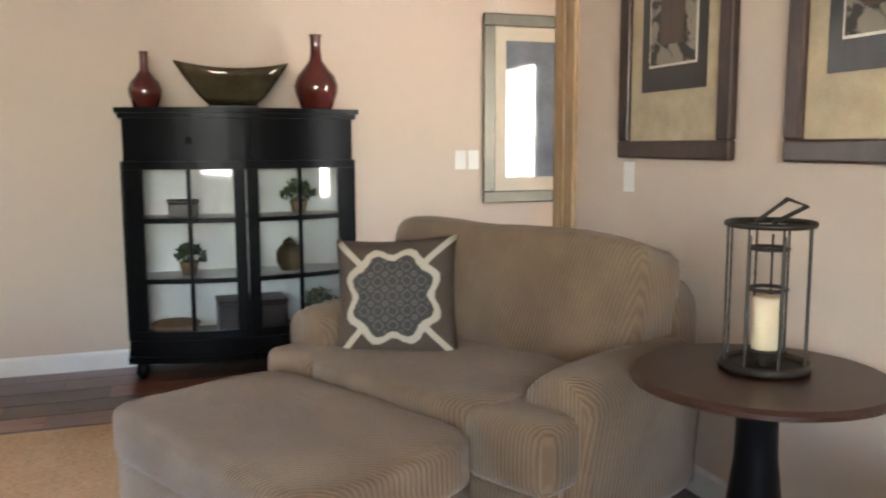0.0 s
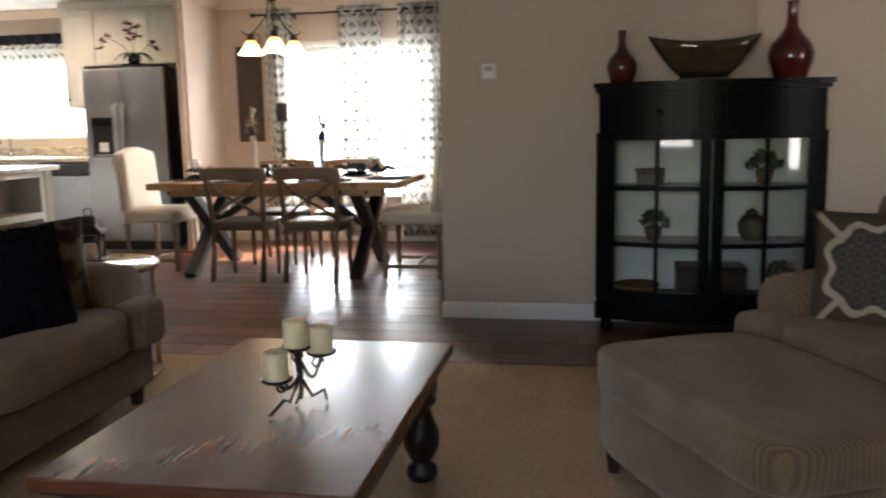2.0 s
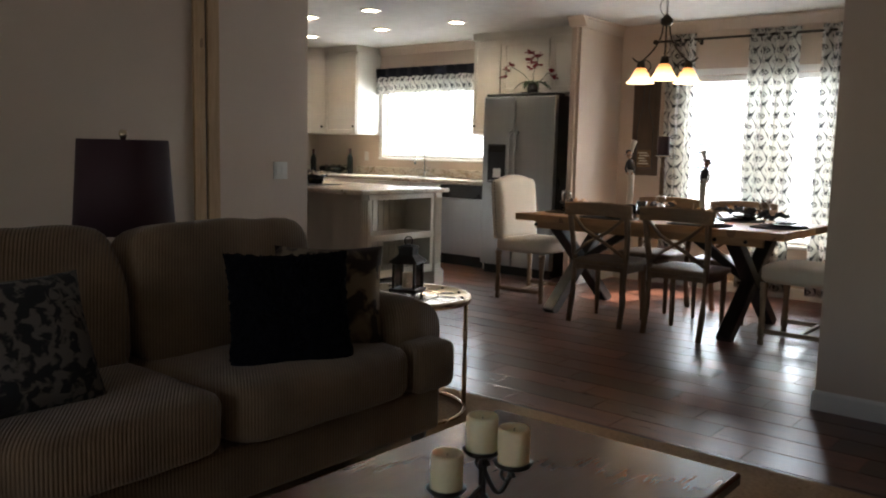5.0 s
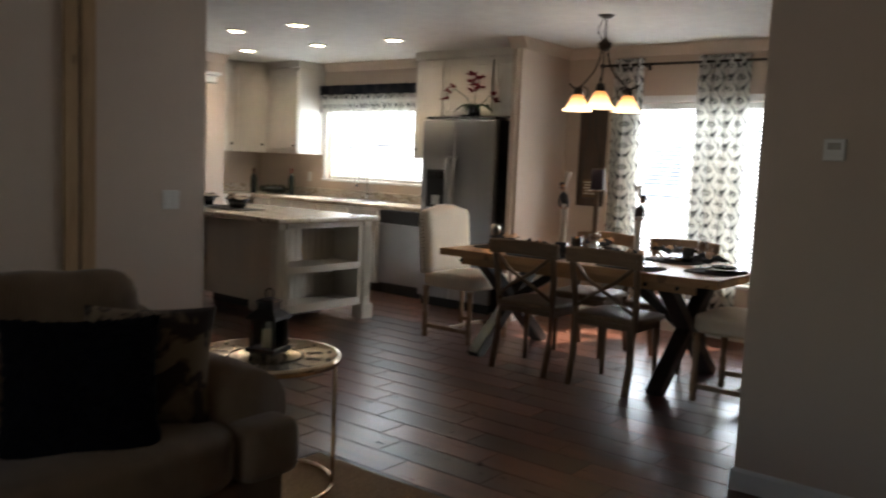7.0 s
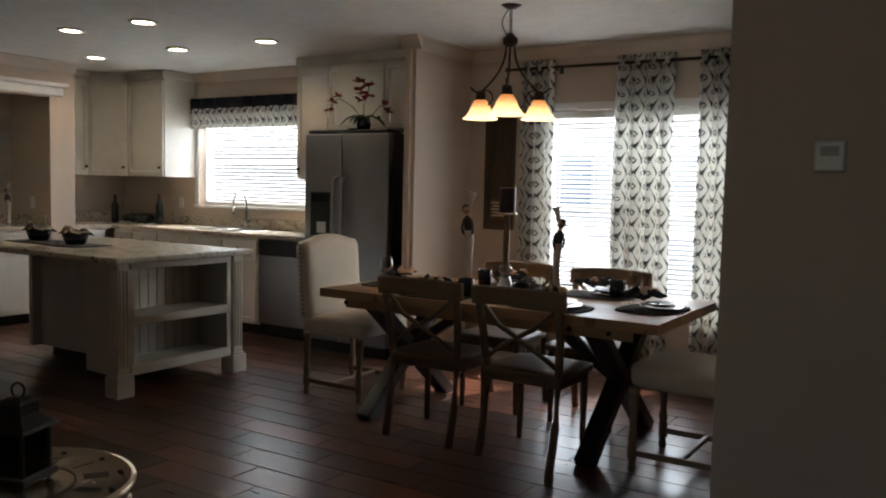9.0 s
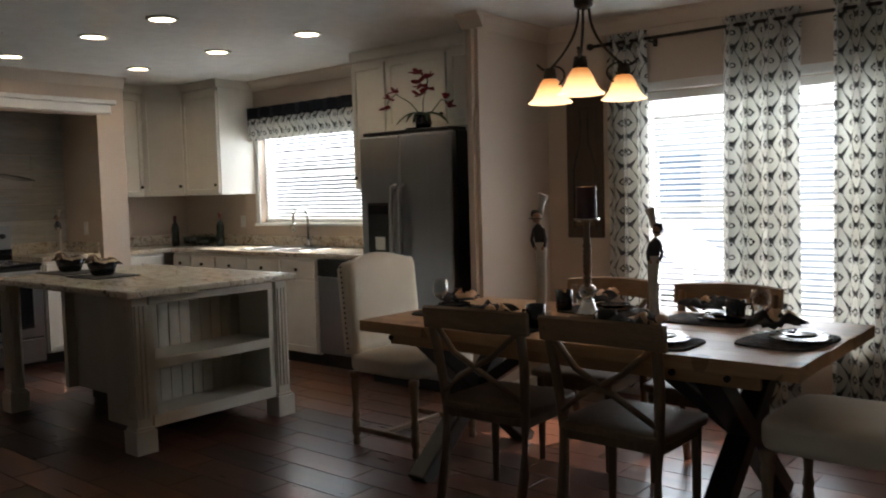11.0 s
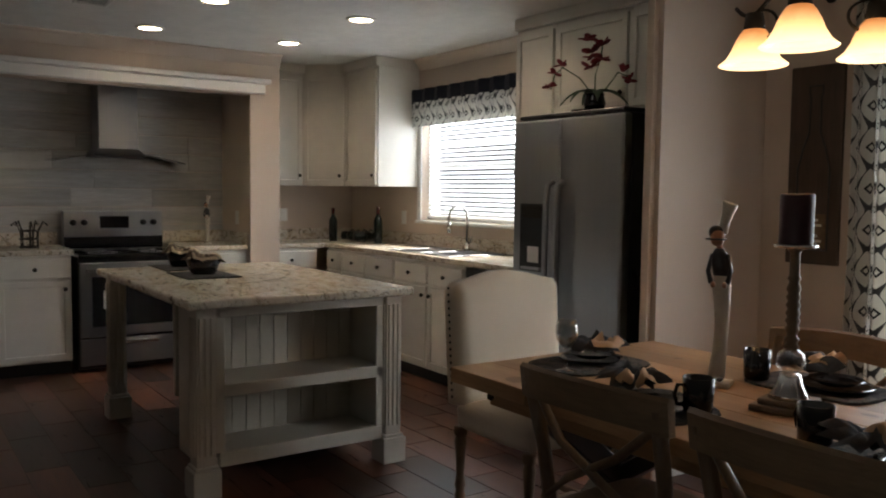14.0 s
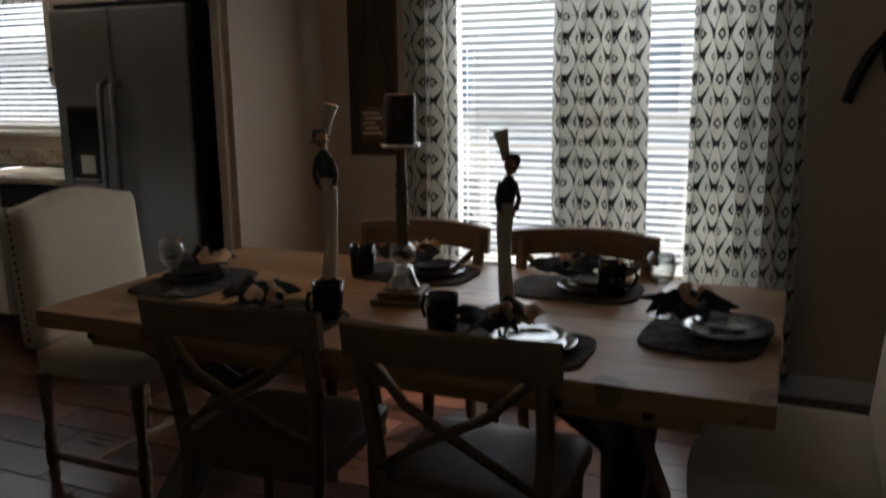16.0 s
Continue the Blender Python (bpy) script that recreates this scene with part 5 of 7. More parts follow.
def cross_back_chair(m, label):
    """Back on -y, seat towards +y; the origin lies under the seat's middle."""
    t = thing("dining_chair", label, "chair", m, "cross-back chairs at the dining table")
    w, d = 0.44, 0.4
    part("seat", soft(w + 0.03, d + 0.05, 0.04, 9, 6, m=Matrix.Translation((0, 0.0, 0.455))), M_CHAIR, t, smooth=True)
    for s in (-1, 1):
        part("apron", box(s * (w / 2 - 0.03) - 0.01, -d / 2 + 0.03, 0.385, s * (w / 2 - 0.03) + 0.01, d / 2 - 0.03, 0.435, 0.003), M_CHAIR, t)
        part("front_leg", lathe(((0.0, 0), (0.014, 0), (0.017, 0.1), (0.021, 0.4), (0.021, 0.436), (0.0, 0.436)), 12, m=Matrix.Translation((s * (w / 2 - 0.03), d / 2 - 0.04, 0))), M_CHAIR, t, smooth=True)
        pts = [(s * (w / 2 - 0.015), -d / 2 - 0.06, 0.0), (s * (w / 2 - 0.015), -d / 2 - 0.01, 0.2), (s * (w / 2 - 0.015), -d / 2 + 0.01, 0.44), (s * (w / 2 + 0.0), -d / 2 - 0.015, 0.65), (s * (w / 2 + 0.01), -d / 2 - 0.065, 0.86)]
        part("back_leg", tube(pts, 0.021, 10), M_CHAIR, t, smooth=True)
        part("cross_brace", tube([(s * (w / 2 - 0.01), -d / 2 - 0.005, 0.5), (s * 0.08, -d / 2 - 0.055, 0.6), (-s * 0.1, -d / 2 - 0.065, 0.7), (-s * (w / 2 - 0.015), -d / 2 - 0.045, 0.8)], 0.013, 8), M_CHAIR, t, smooth=True)
    part("apron", box(-w / 2 + 0.05, d / 2 - 0.05, 0.385, w / 2 - 0.05, d / 2 - 0.03, 0.435, 0.003), M_CHAIR, t)
    part("seat_rail", box(-w / 2 + 0.03, -d / 2 - 0.005, 0.4, w / 2 - 0.03, -d / 2 + 0.018, 0.436, 0.003), M_CHAIR, t)
    r = bmesh.new()
    rows = []
    for i in range(17):
        u = i / 16 * 2 - 1
        y = -d / 2 - 0.06 - 0.055 * (1 - u * u)
        x = u * (w / 2 + 0.045)
        top, bot = 0.905 - 0.012 * u * u, 0.795 + 0.015 * (1 - u * u)
        rows.append([r.verts.new((x, y - 0.002, bot)), r.verts.new((x, y - 0.014, top - 0.01)), r.verts.new((x, y - 0.004, top)), r.verts.new((x, y + 0.014, top - 0.006)), r.verts.new((x, y + 0.022, bot))])
    for a, b in zip(rows, rows[1:]):
        for k in range(5):
            r.faces.new((a[k], a[(k + 1) % 5], b[(k + 1) % 5], b[k]))
    r.faces.new(rows[0])
    r.faces.new(rows[-1])
    part("top_rail", r, M_RAIL, t)
    for s in (-1, 1):
        part("dowel_peg", lathe(((0.0, -0.006), (0.013, -0.006), (0.015, 0), (0.0, 0)), 12, m=pose(s * 0.19, -d / 2 - 0.083, 0.845, -90, 0, s * 14)), M_CHAIRLIGHT, t)
    return t


M_RAIL = wood("weathered_oak_rail", (0.16, 0.098, 0.054), (0.3, 0.195, 0.112), 0.5, 0, per_piece=0.2)
c1 = cross_back_chair(pose(-1.34, 7.67, 0, 0, 0, 2), "weathered oak cross-back dining chair tucked under the table")
copy_thing(c1, pose(-0.725, 7.66, 0, 0, 0, -1))
copy_thing(c1, pose(-0.726, 8.385, 0, 0, 0, 180))
copy_thing(c1, pose(-1.345, 8.385, 0, 0, 0, 181))


def parsons_chair(m, label):
    """Faces +x; its back stands on -x."""
    t = thing("upholstered_chair", label, "chair", m, "linen chairs at the table ends")
    part("seat", soft(0.52, 0.56, 0.12, 6, 8, m=Matrix.Translation((0.02, 0, 0.455))), M_LINEN, t, smooth=True)
    b = bmesh.new()
    n = 18
    sides = []
    for s, th in ((0, 0.0), (1, 0.085)):
        g = []
        for i in range(n + 1):
            u = i / n * 2 - 1
            row = []
            top = 1.0 + 0.045 * math.cos(u * math.pi * 0.95) * 0.5 - (0.03 if abs(u) > 0.92 else 0)
            for j in range(13):
                w = j / 12
                z = 0.5 + (top - 0.5) * w
                edge = min(1, (1 - abs(u)) * 6, (1 - w) * 7 + 0.15)
                x = -0.22 - 0.09 * (z - 0.5) + (th * (0.55 + 0.45 * max(0, edge) ** 0.5) if s else 0)
                row.append(b.verts.new((x, u * 0.29, z)))
            g.append(row)
        sides.append(g)
    for g in sides:
        for i in range(n):
            for j in range(12):
                b.faces.new((g[i][j], g[i + 1][j], g[i + 1][j + 1], g[i][j + 1]))
    f, k = sides
    rim = [(i, 0) for i in range(n + 1)] + [(n, j) for j in range(1, 13)] + [(i, 12) for i in range(n - 1, -1, -1)] + [(0, j) for j in range(11, 0, -1)]
    for (a0, a1), (b0, b1) in zip(rim, rim[1:] + rim[:1]):
        b.faces.new((f[a0][a1], f[b0][b1], k[b0][b1], k[a0][a1]))
    part("backrest", b, M_LINEN, t, smooth=True)
    nail = None
    for s in (-1, 1):
        for q in range(17):
            z = 0.53 + q * 0.027
            mm = pose(-0.19 - 0.09 * (z - 0.5), s * 0.291, z)
            if nail is None:
                nail = part("nailhead", soft(0.013, 0.007, 0.013, 2.2, 1), M_IRON, t, m=mm)
            else:
                o = new("nailhead", nail.data)
                o.parent, o.matrix_basis = t, mm
    turned = ((0.0, 0), (0.018, 0), (0.022, 0.02), (0.016, 0.045), (0.024, 0.06), (0.024, 0.12), (0.018, 0.135), (0.024, 0.16), (0.016, 0.2), (0.022, 0.3), (0.026, 0.34), (0.02, 0.36), (0.028, 0.37), (0.028, 0.4), (0.0, 0.4))
    for x, y in ((0.24, 0.24), (0.24, -0.24), (-0.2, 0.24), (-0.2, -0.24)):
        part("leg", lathe(turned, 14, m=Matrix.Translation((x, y, 0))), M_CHAIR2, t, "turned oak leg", True)
    for y in (-0.24, 0.24):
        part("stretcher", box(-0.19, y - 0.012, 0.075, 0.23, y + 0.012, 0.105, 0.004), M_CHAIR2, t)
    part("cross_stretcher", box(-0.012, -0.228, 0.078, 0.016, 0.228, 0.102, 0.004), M_CHAIR2, t)
    return t


M_CHAIR2 = wood("pale_weathered_oak", (0.19, 0.12, 0.07), (0.34, 0.235, 0.15), 0.5, 2, per_piece=0.2)
p1 = parsons_chair(pose(-2.31, 8.08, 0) @ Matrix.Diagonal((1.0, 1.0, 1.03, 1.0)), "cream linen upholstered dining chair with nailhead trim and turned legs")
copy_thing(p1, pose(0.04, 7.9, 0, 0, 0, 180) @ Matrix.Diagonal((1.0, 1.0, 1.03, 1.0)))

# ---- on the dining table ----
TT = 0.771


def placemat(x, y, rz, seed):
    t = thing("placemat", "dark woven wavy-edged placemat on the dining table", "placemat", pose(x, y, TT, 0, 0, rz), "dining place settings")
    b = bmesh.new()
    rim = []
    for k in range(40):
        a = 2 * math.pi * k / 40
        c, s = math.cos(a), math.sin(a)
        r = (abs(c / 0.21) ** 4 + abs(s / 0.155) ** 4) ** -0.25 * (1 + 0.025 * noise.noise((c * 3, s * 3, seed)))
        rim.append((r * c, r * s))
    lo = [b.verts.new((x_, y_, 0)) for x_, y_ in rim]
    hi = [b.verts.new((x_ * 0.99, y_ * 0.99, 0.007)) for x_, y_ in rim]
    for i in range(40):
        b.faces.new((lo[i], lo[(i + 1) % 40], hi[(i + 1) % 40], hi[i]))
    b.faces.new(lo)
    b.faces.new(hi)
    part("mat", b, M_MAT, t)


def plates(x, y):
    for nm, r, z in (("dinner_plate", 0.115, 0.0), ("salad_plate", 0.085, 0.017)):
        t = thing(nm, "glossy black glazed plate stacked on the placemat", "plate", pose(x, y, TT + 0.0075 + z))
        part("plate_body", lathe(((0.0, 0), (r * 0.6, 0), (r * 0.72, 0.006), (r, 0.016), (r * 0.99, 0.0175), (r * 0.7, 0.009), (0.0, 0.006)), 40), M_MUG, t, smooth=True)


def mug(x, y, rz):
    t = thing("coffee_mug", "glossy black coffee mug", "mug", pose(x, y, TT + 0.008, 0, 0, rz), "mugs on the dining table")
    part("mug_body", lathe(((0.0, 0), (0.036, 0), (0.041, 0.006), (0.044, 0.1), (0.04, 0.1), (0.037, 0.01), (0.0, 0.008)), 28), M_MUG, t, smooth=True)
    part("handle", tube([(0.042, 0, 0.08), (0.065, 0, 0.082), (0.075, 0, 0.055), (0.066, 0, 0.028), (0.041, 0, 0.024)], 0.006, 8), M_MUG, t, smooth=True)


def goblet(x, y):
    t = thing("wine_glass", "clear stemmed wine glass", "glass", pose(x, y, TT + 0.008), "wine glasses on the dining table")
    g = part("glass_body", lathe(((0.0, 0), (0.034, 0), (0.034, 0.002), (0.006, 0.008), (0.0045, 0.03), (0.0055, 0.075), (0.02, 0.088), (0.036, 0.11), (0.04, 0.135), (0.034, 0.175), (0.0325, 0.175), (0.038, 0.135), (0.034, 0.112), (0.018, 0.092), (0.0, 0.086)), 28), M_PANE2, t, smooth=True)


def clear_glass2():
    n = Nodes("wine_glass_clear")
    clear = n.t.nodes.new("ShaderNodeBsdfTransparent")
    clear.inputs[0].default_value = (0.9, 0.91, 0.91, 1)
    gl = n.t.nodes.new("ShaderNodeBsdfGlossy")
    gl.inputs["Roughness"].default_value = 0.03
    lw = n.t.nodes.new("ShaderNodeLayerWeight")
    lw.inputs[0].default_value = 0.35
    mix = n.t.nodes.new("ShaderNodeMixShader")
    n.put(mix.inputs[0], lw.outputs["Facing"])
    n.put(mix.inputs[1], clear.outputs[0])
    n.put(mix.inputs[2], gl.outputs[0])
    n.t.links.new(mix.outputs[0], n.t.nodes["Material Output"].inputs[0])
    return n.m


M_PANE2 = clear_glass2()


def napkin(x, y, z, rz, seed):
    t = thing("napkin", "black cloth napkin folded with a tan napkin", "napkin", pose(x, y, z, 0, 0, rz), "napkins on the dining table")
    part("black_cloth", crumple(0.1, 0.06, seed, 22), M_NAPKIN, t, smooth=True)
    part("tan_cloth", crumple(0.055, 0.056, seed + 3, 14), M_NAPTAN, t, "tan napkin fold", True, pose(0.05, -0.03, 0.012, 0, 0, 40))


for k, (x, y, rz, mx, my, mr) in enumerate(((-1.39, 7.68, 0, -1.23, 7.73, 250), (-0.68, 7.69, 0, -0.88, 7.73, 160), (-1.24, 8.34, 0, -1.405, 8.25, 120), (-0.67, 8.31, 0, -0.545, 8.275, 10))):
    placemat(x, y, rz, k)
    plates(x + 0.06, y)
    mug(mx, my, mr)
    napkin(x - 0.03, y - 0.01, TT + 0.04, 40 * k, 3 + k)
placemat(-1.89, 7.96, 90, 7)
plates(-1.9, 7.98)
napkin(-1.88, 7.98, TT + 0.04, 20, 9)
goblet(-1.83, 7.79)
placemat(-0.23, 7.98, 84, 8)
plates(-0.18, 7.97)
napkin(-0.28, 7.98, TT + 0.035, 120, 12)
goblet(-0.37, 8.08)


def candlestick(x, y):
    t = thing("candlestick", "tall turned wood and glass candlestick on a stepped base", "candlestick", pose(x, y, TT, 0, 0, 12) @ Matrix.Diagonal((1.0, 1.0, 0.95, 1.0)))
    part("plinth", box(-0.085, -0.085, 0, 0.085, 0.085, 0.018, 0.004, 2, bm=box(-0.068, -0.068, 0.018, 0.068, 0.068, 0.036, 0.005, 2)), M_CHAIR2, t)
    part("bell_base", lathe(((0.0, 0.036), (0.058, 0.036), (0.05, 0.05), (0.036, 0.08), (0.028, 0.11), (0.0, 0.112)), 24), M_CHROME, t, "silvered bell foot", True)
    part("glass_ball", lathe(((0.0, 0.112), (0.02, 0.114), (0.038, 0.13), (0.042, 0.15), (0.036, 0.172), (0.018, 0.186), (0.0, 0.187)), 24), M_PANE2, t, smooth=True)
    prof = [(0.0, 0.187), (0.022, 0.19), (0.014, 0.205), (0.022, 0.215), (0.014, 0.225)]
    for k in range(12):
        prof.append((0.017 + (0.004 if k % 2 else -0.002), 0.235 + k * 0.012))
    prof += [(0.013, 0.39), (0.02, 0.4), (0.014, 0.41), (0.014, 0.475), (0.024, 0.49), (0.0, 0.492)]
    part("turned_shaft", lathe(prof, 18), M_CHAIR, t, smooth=True)
    part("drip_plate", lathe(((0.0, 0.492), (0.055, 0.492), (0.062, 0.502), (0.0, 0.5)), 28), M_CHROME, t, smooth=True)
    c = thing("pillar_candle", "plum pillar candle on the tall candlestick", "candle", pose(x, y, TT + 0.478) @ Matrix.Diagonal((1.0, 1.0, 0.9, 1.0)))
    part("candle_body", lathe(((0.0, 0), (0.046, 0), (0.047, 0.006), (0.047, 0.155), (0.042, 0.16), (0.0, 0.155)), 28), M_PLUM, c, smooth=True)


candlestick(-1.13, 8.01)
chef(pose(-1.44, 8.08, TT, 0, 0, 25), 0.59, "tall slim painted chef statuette in a cream apron", 1)
chef(pose(-0.787, 8.0, TT, 0, 0, 25), 0.52, "painted chef statuette in a dark vest, bowing its head", -1)

# wine bottle board on the wall
t = thing("wall_plaque", "dark wooden wall plaque with a carved wine bottle", "wall decoration", pose(-2.12, NORTH - 0.001, 0))
part("board", box(-0.14, -0.022, 1.05, 0.14, 0, 2.03, 0.004), M_BOTTLEART, t)
prof = ((-0.085, 1.12), (0.085, 1.12), (0.085, 1.52), (0.06, 1.62), (0.03, 1.7), (0.028, 1.88), (0.035, 1.885), (0.035, 1.93), (-0.035, 1.93), (-0.035, 1.885), (-0.028, 1.88), (-0.03, 1.7), (-0.06, 1.62), (-0.085, 1.52))
part("bottle_outline", tube([(px, -0.024, pz) for px, pz in prof], 0.005, 6, None, True), M_EBONY, t)
part("bottle_relief", box(-0.075, -0.026, 1.13, 0.075, -0.0225, 1.3, 0.002), M_TERRA, t)
for k in range(5):
    part("lettering_bar", box(-0.06 + (k % 2) * 0.012, -0.028, 1.16 + k * 0.026, 0.055 - (k % 3) * 0.02, -0.0262, 1.172 + k * 0.026), M_CREAMGLAZE, t)

t = thing("wall_hanging", "black metal wall ornament", "wall decoration", pose(0.28, NORTH - 0.002, 0))
part("bent_bar", tube([(-0.16, -0.02, 1.32), (-0.13, -0.025, 1.42), (-0.08, -0.025, 1.52), (-0.02, -0.02, 1.6), (0.1, -0.02, 1.62)], 0.022, 8), M_BLACK, t, smooth=True)
part("plate", soft(0.2, 0.03, 0.3, 3, 5, m=Matrix.Translation((0.06, -0.018, 1.55))), M_BLACK, t, smooth=True)
part("stem", tube([(-0.08, -0.02, 1.83), (-0.02, -0.02, 1.78), (0.04, -0.02, 1.7)], 0.014, 8), M_BLACK, t, smooth=True)

# ---- living room ----
t = thing("area_rug", "tan jute-look area rug under the seating", "rug", pose(0, 0, 0))
rg = bmesh.new()
bmesh.ops.create_grid(rg, x_segments=60, y_segments=60, size=1)
for v in rg.verts:
    x, y = v.co.x, v.co.y
    e = max(abs(x), abs(y))
    v.co = Vector((0.85 + x * 1.95 + 0.006 * noise.noise((x * 9, y * 9, 0)), 3.45 + y * 1.95 + 0.006 * noise.noise((x * 9, y * 9, 5)), 0.003 + (0.0 if e > 0.995 else 0.012 + 0.003 * noise.noise((x * 40, y * 40, 1)))))
part("weave", rg, M_RUG, t, smooth=True)
RUG = 0.0165


def roll_arm(parent, y0, y1, x0, x1, h, r, name="arm"):
    """A padded rolled arm along x."""
    b = bmesh.new()
    n = 20
    rows = []
    yc = (y0 + y1) / 2
    for i, x in enumerate(np.linspace(x0, x1, 14)):
        s = (i / 13) * 2 - 1
        k = 1 - 0.14 * abs(s) ** 6
        row = []
        for j in range(n):
            a = 2 * math.pi * j / n
            ya, za = math.cos(a), math.sin(a)
            if za > -0.2:
                p = Vector((x, yc + ya * r * k, h - r + za * r * k))
            else:
                p = Vector((x, yc + (0.8 * r * k if ya > 0 else -0.8 * r * k) * min(1, abs(ya) * 3), 0.1 + (h - r - 0.3) * max(0, (za + 1) * 0.9)))
            p += Vector((0, 0.006, 0.006)) * noise.noise((x * 6, ya, za))
            row.append(b.verts.new(p))
        rows.append(row)
    for a, c in zip(rows, rows[1:]):
        for j in range(n):
            b.faces.new((a[j], a[(j + 1) % n], c[(j + 1) % n], c[j]))
    b.faces.new(rows[0])
    b.faces.new(rows[-1])
    return part(name, b, M_CHENILLE, parent, smooth=True)


def sofa():
    """Faces +x; its length runs along y."""
    t = thing("sofa", "brown ribbed chenille rolled-arm sofa with loose cushions", "sofa", pose(-1.43, 2.89, RUG))
    L = 1.83
    part("base", box(0.05, -0.62, 0.08, 0.93, L - 0.05, 0.27, 0.02, 3), M_CHENILLE, t)
    part("back_frame", soft(0.26, L + 0.5, 0.72, 8, 8, m=pose(0.13, L / 2 - 0.31, 0.43, 0, -4)), M_CHENILLE, t, smooth=True)
    for y0, y1 in ((-0.6, 0.0), (0.0, 0.72), (0.72, 1.58)):
        ym, w = (y0 + y1) / 2, y1 - y0
        part("seat_cushion", soft(0.84, w - 0.008, 0.21, 7, 10, 0.012, Matrix.Translation((0.58, ym, 0.37)), seed=y0), M_CHENILLE, t, smooth=True)
        part("back_cushion", soft(0.27, w - 0.012, 0.56, 5, 10, 0.02, pose(0.29, ym, 0.66, 0, -13), seed=y1), M_CHENILLE, t, smooth=True)
    part("front_seat_wing", soft(0.2, 0.24, 0.2, 6, 6, 0.006, Matrix.Translation((0.9, 1.68, 0.37))), M_CHENILLE, t, smooth=True)
    roll_arm(t, 1.55, 1.85, 0.02, 0.88, 0.63, 0.145)
    for x in (0.1, 0.88):
        part("foot", lathe(((0.0, -0.0), (0.025, 0.0), (0.035, 0.08), (0.0, 0.08)), 10, m=Matrix.Translation((x, 1.7, 0))), M_EBONY, t, "dark wooden foot")
        part("foot", lathe(((0.0, -0.0), (0.025, 0.0), (0.035, 0.08), (0.0, 0.08)), 10, m=Matrix.Translation((x, -0.5, 0))), M_EBONY, t, "dark wooden foot")


sofa()


def cushion(name, m, size, thick, mat, label):
    t = thing(name, label, "cushion", m)
    fur = mat is M_FUR
    part("cover", throw_pillow(size, thick, 56 if fur else 20, 0.012 if fur else 0.0), mat, t, smooth=not fur)


cushion("throw_pillow", pose(-0.68, 4.02, 0.645, -18, 0, 62), 0.46, 0.17, M_FUR, "black furry throw pillow on the sofa")
cushion("throw_pillow", pose(-0.78, 4.3, 0.65, -16, 0, 48), 0.43, 0.15, M_COWHIDE, "brown and cream patterned throw pillow on the sofa")
cushion("throw_pillow", pose(-0.78, 3.12, 0.66, -24, 0, 92), 0.42, 0.15, M_ZEBRA, "black and grey woven throw pillow on the sofa")


def chair_and_half():
    t = thing("armchair", "wide brown ribbed chenille rolled-arm chair", "armchair", pose(1.92, 3.845, RUG, 0, 0, 180 + 26) @ Matrix.Diagonal((1.0, 1.05, 1.04, 1.0)))
    # local: faces +x; the ottoman lies in front of it
    part("base", box(-1.2, -0.55, 0.08, -0.36, 0.55, 0.26, 0.02, 3), M_CHENILLE, t)
    part("seat_cushion", soft(0.84, 0.82, 0.22, 7, 12, 0.012, Matrix.Translation((-0.72, 0, 0.38))), M_CHENILLE, t, smooth=True)
    for s in (-1, 1):
        part("seat_wing", soft(0.24, 0.3, 0.2, 6, 6, 0.006, Matrix.Translation((-0.43, s * 0.46, 0.37))), M_CHENILLE, t, smooth=True)
    part("back_frame", soft(0.22, 1.14, 0.66, 7, 8, m=pose(-1.13, -0.02, 0.42, 0, -4)), M_CHENILLE, t, smooth=True)
    part("back_cushion", soft(0.28, 1.1, 0.48, 9, 12, 0.018, pose(-0.99, -0.02, 0.625, 0, -14), seed=3.0), M_CHENILLE, t, smooth=True)
    roll_arm(t, 0.42, 0.64, -1.1, -0.45, 0.57, 0.112)
    roll_arm(t, -0.64, -0.42, -1.1, -0.45, 0.6, 0.115)
    for x in (-1.12, -0.42):
        for y in (-0.48, 0.48):
            part("foot", lathe(((0.0, 0.0), (0.025, 0.0), (0.035, 0.08), (0.0, 0.08)), 10, m=Matrix.Translation((x, y, 0))), M_EBONY, t, "dark wooden foot")
    o = thing("ottoman", "brown ribbed chenille upholstered ottoman", "ottoman", pose(1.89, 3.87, RUG, 0, 0, 180 + 26))
    part("base", soft(0.58, 0.95, 0.24, 14, 8, m=Matrix.Translation((0, 0, 0.19))), M_CHENILLE, o, smooth=True)
    part("top_cushion", soft(0.63, 0.99, 0.17, 7, 12, 0.01, Matrix.Translation((0, 0, 0.365))), M_CHENILLE, o, smooth=True)
    for x in (-0.24, 0.24):
        for y in (-0.41, 0.41):
            part("foot", lathe(((0.0, 0.0), (0.022, 0.0), (0.035, 0.09), (0.0, 0.09)), 4, m=Matrix.Translation((x, y, 0))), M_EBONY, o, "dark tapered wooden foot")


chair_and_half()
cushion("throw_pillow", pose(2.36, 4.33, 0.685, -16, -3, -26), 0.43, 0.16, M_MEDAL, "cream, brown and charcoal medallion throw pillow on the armchair")


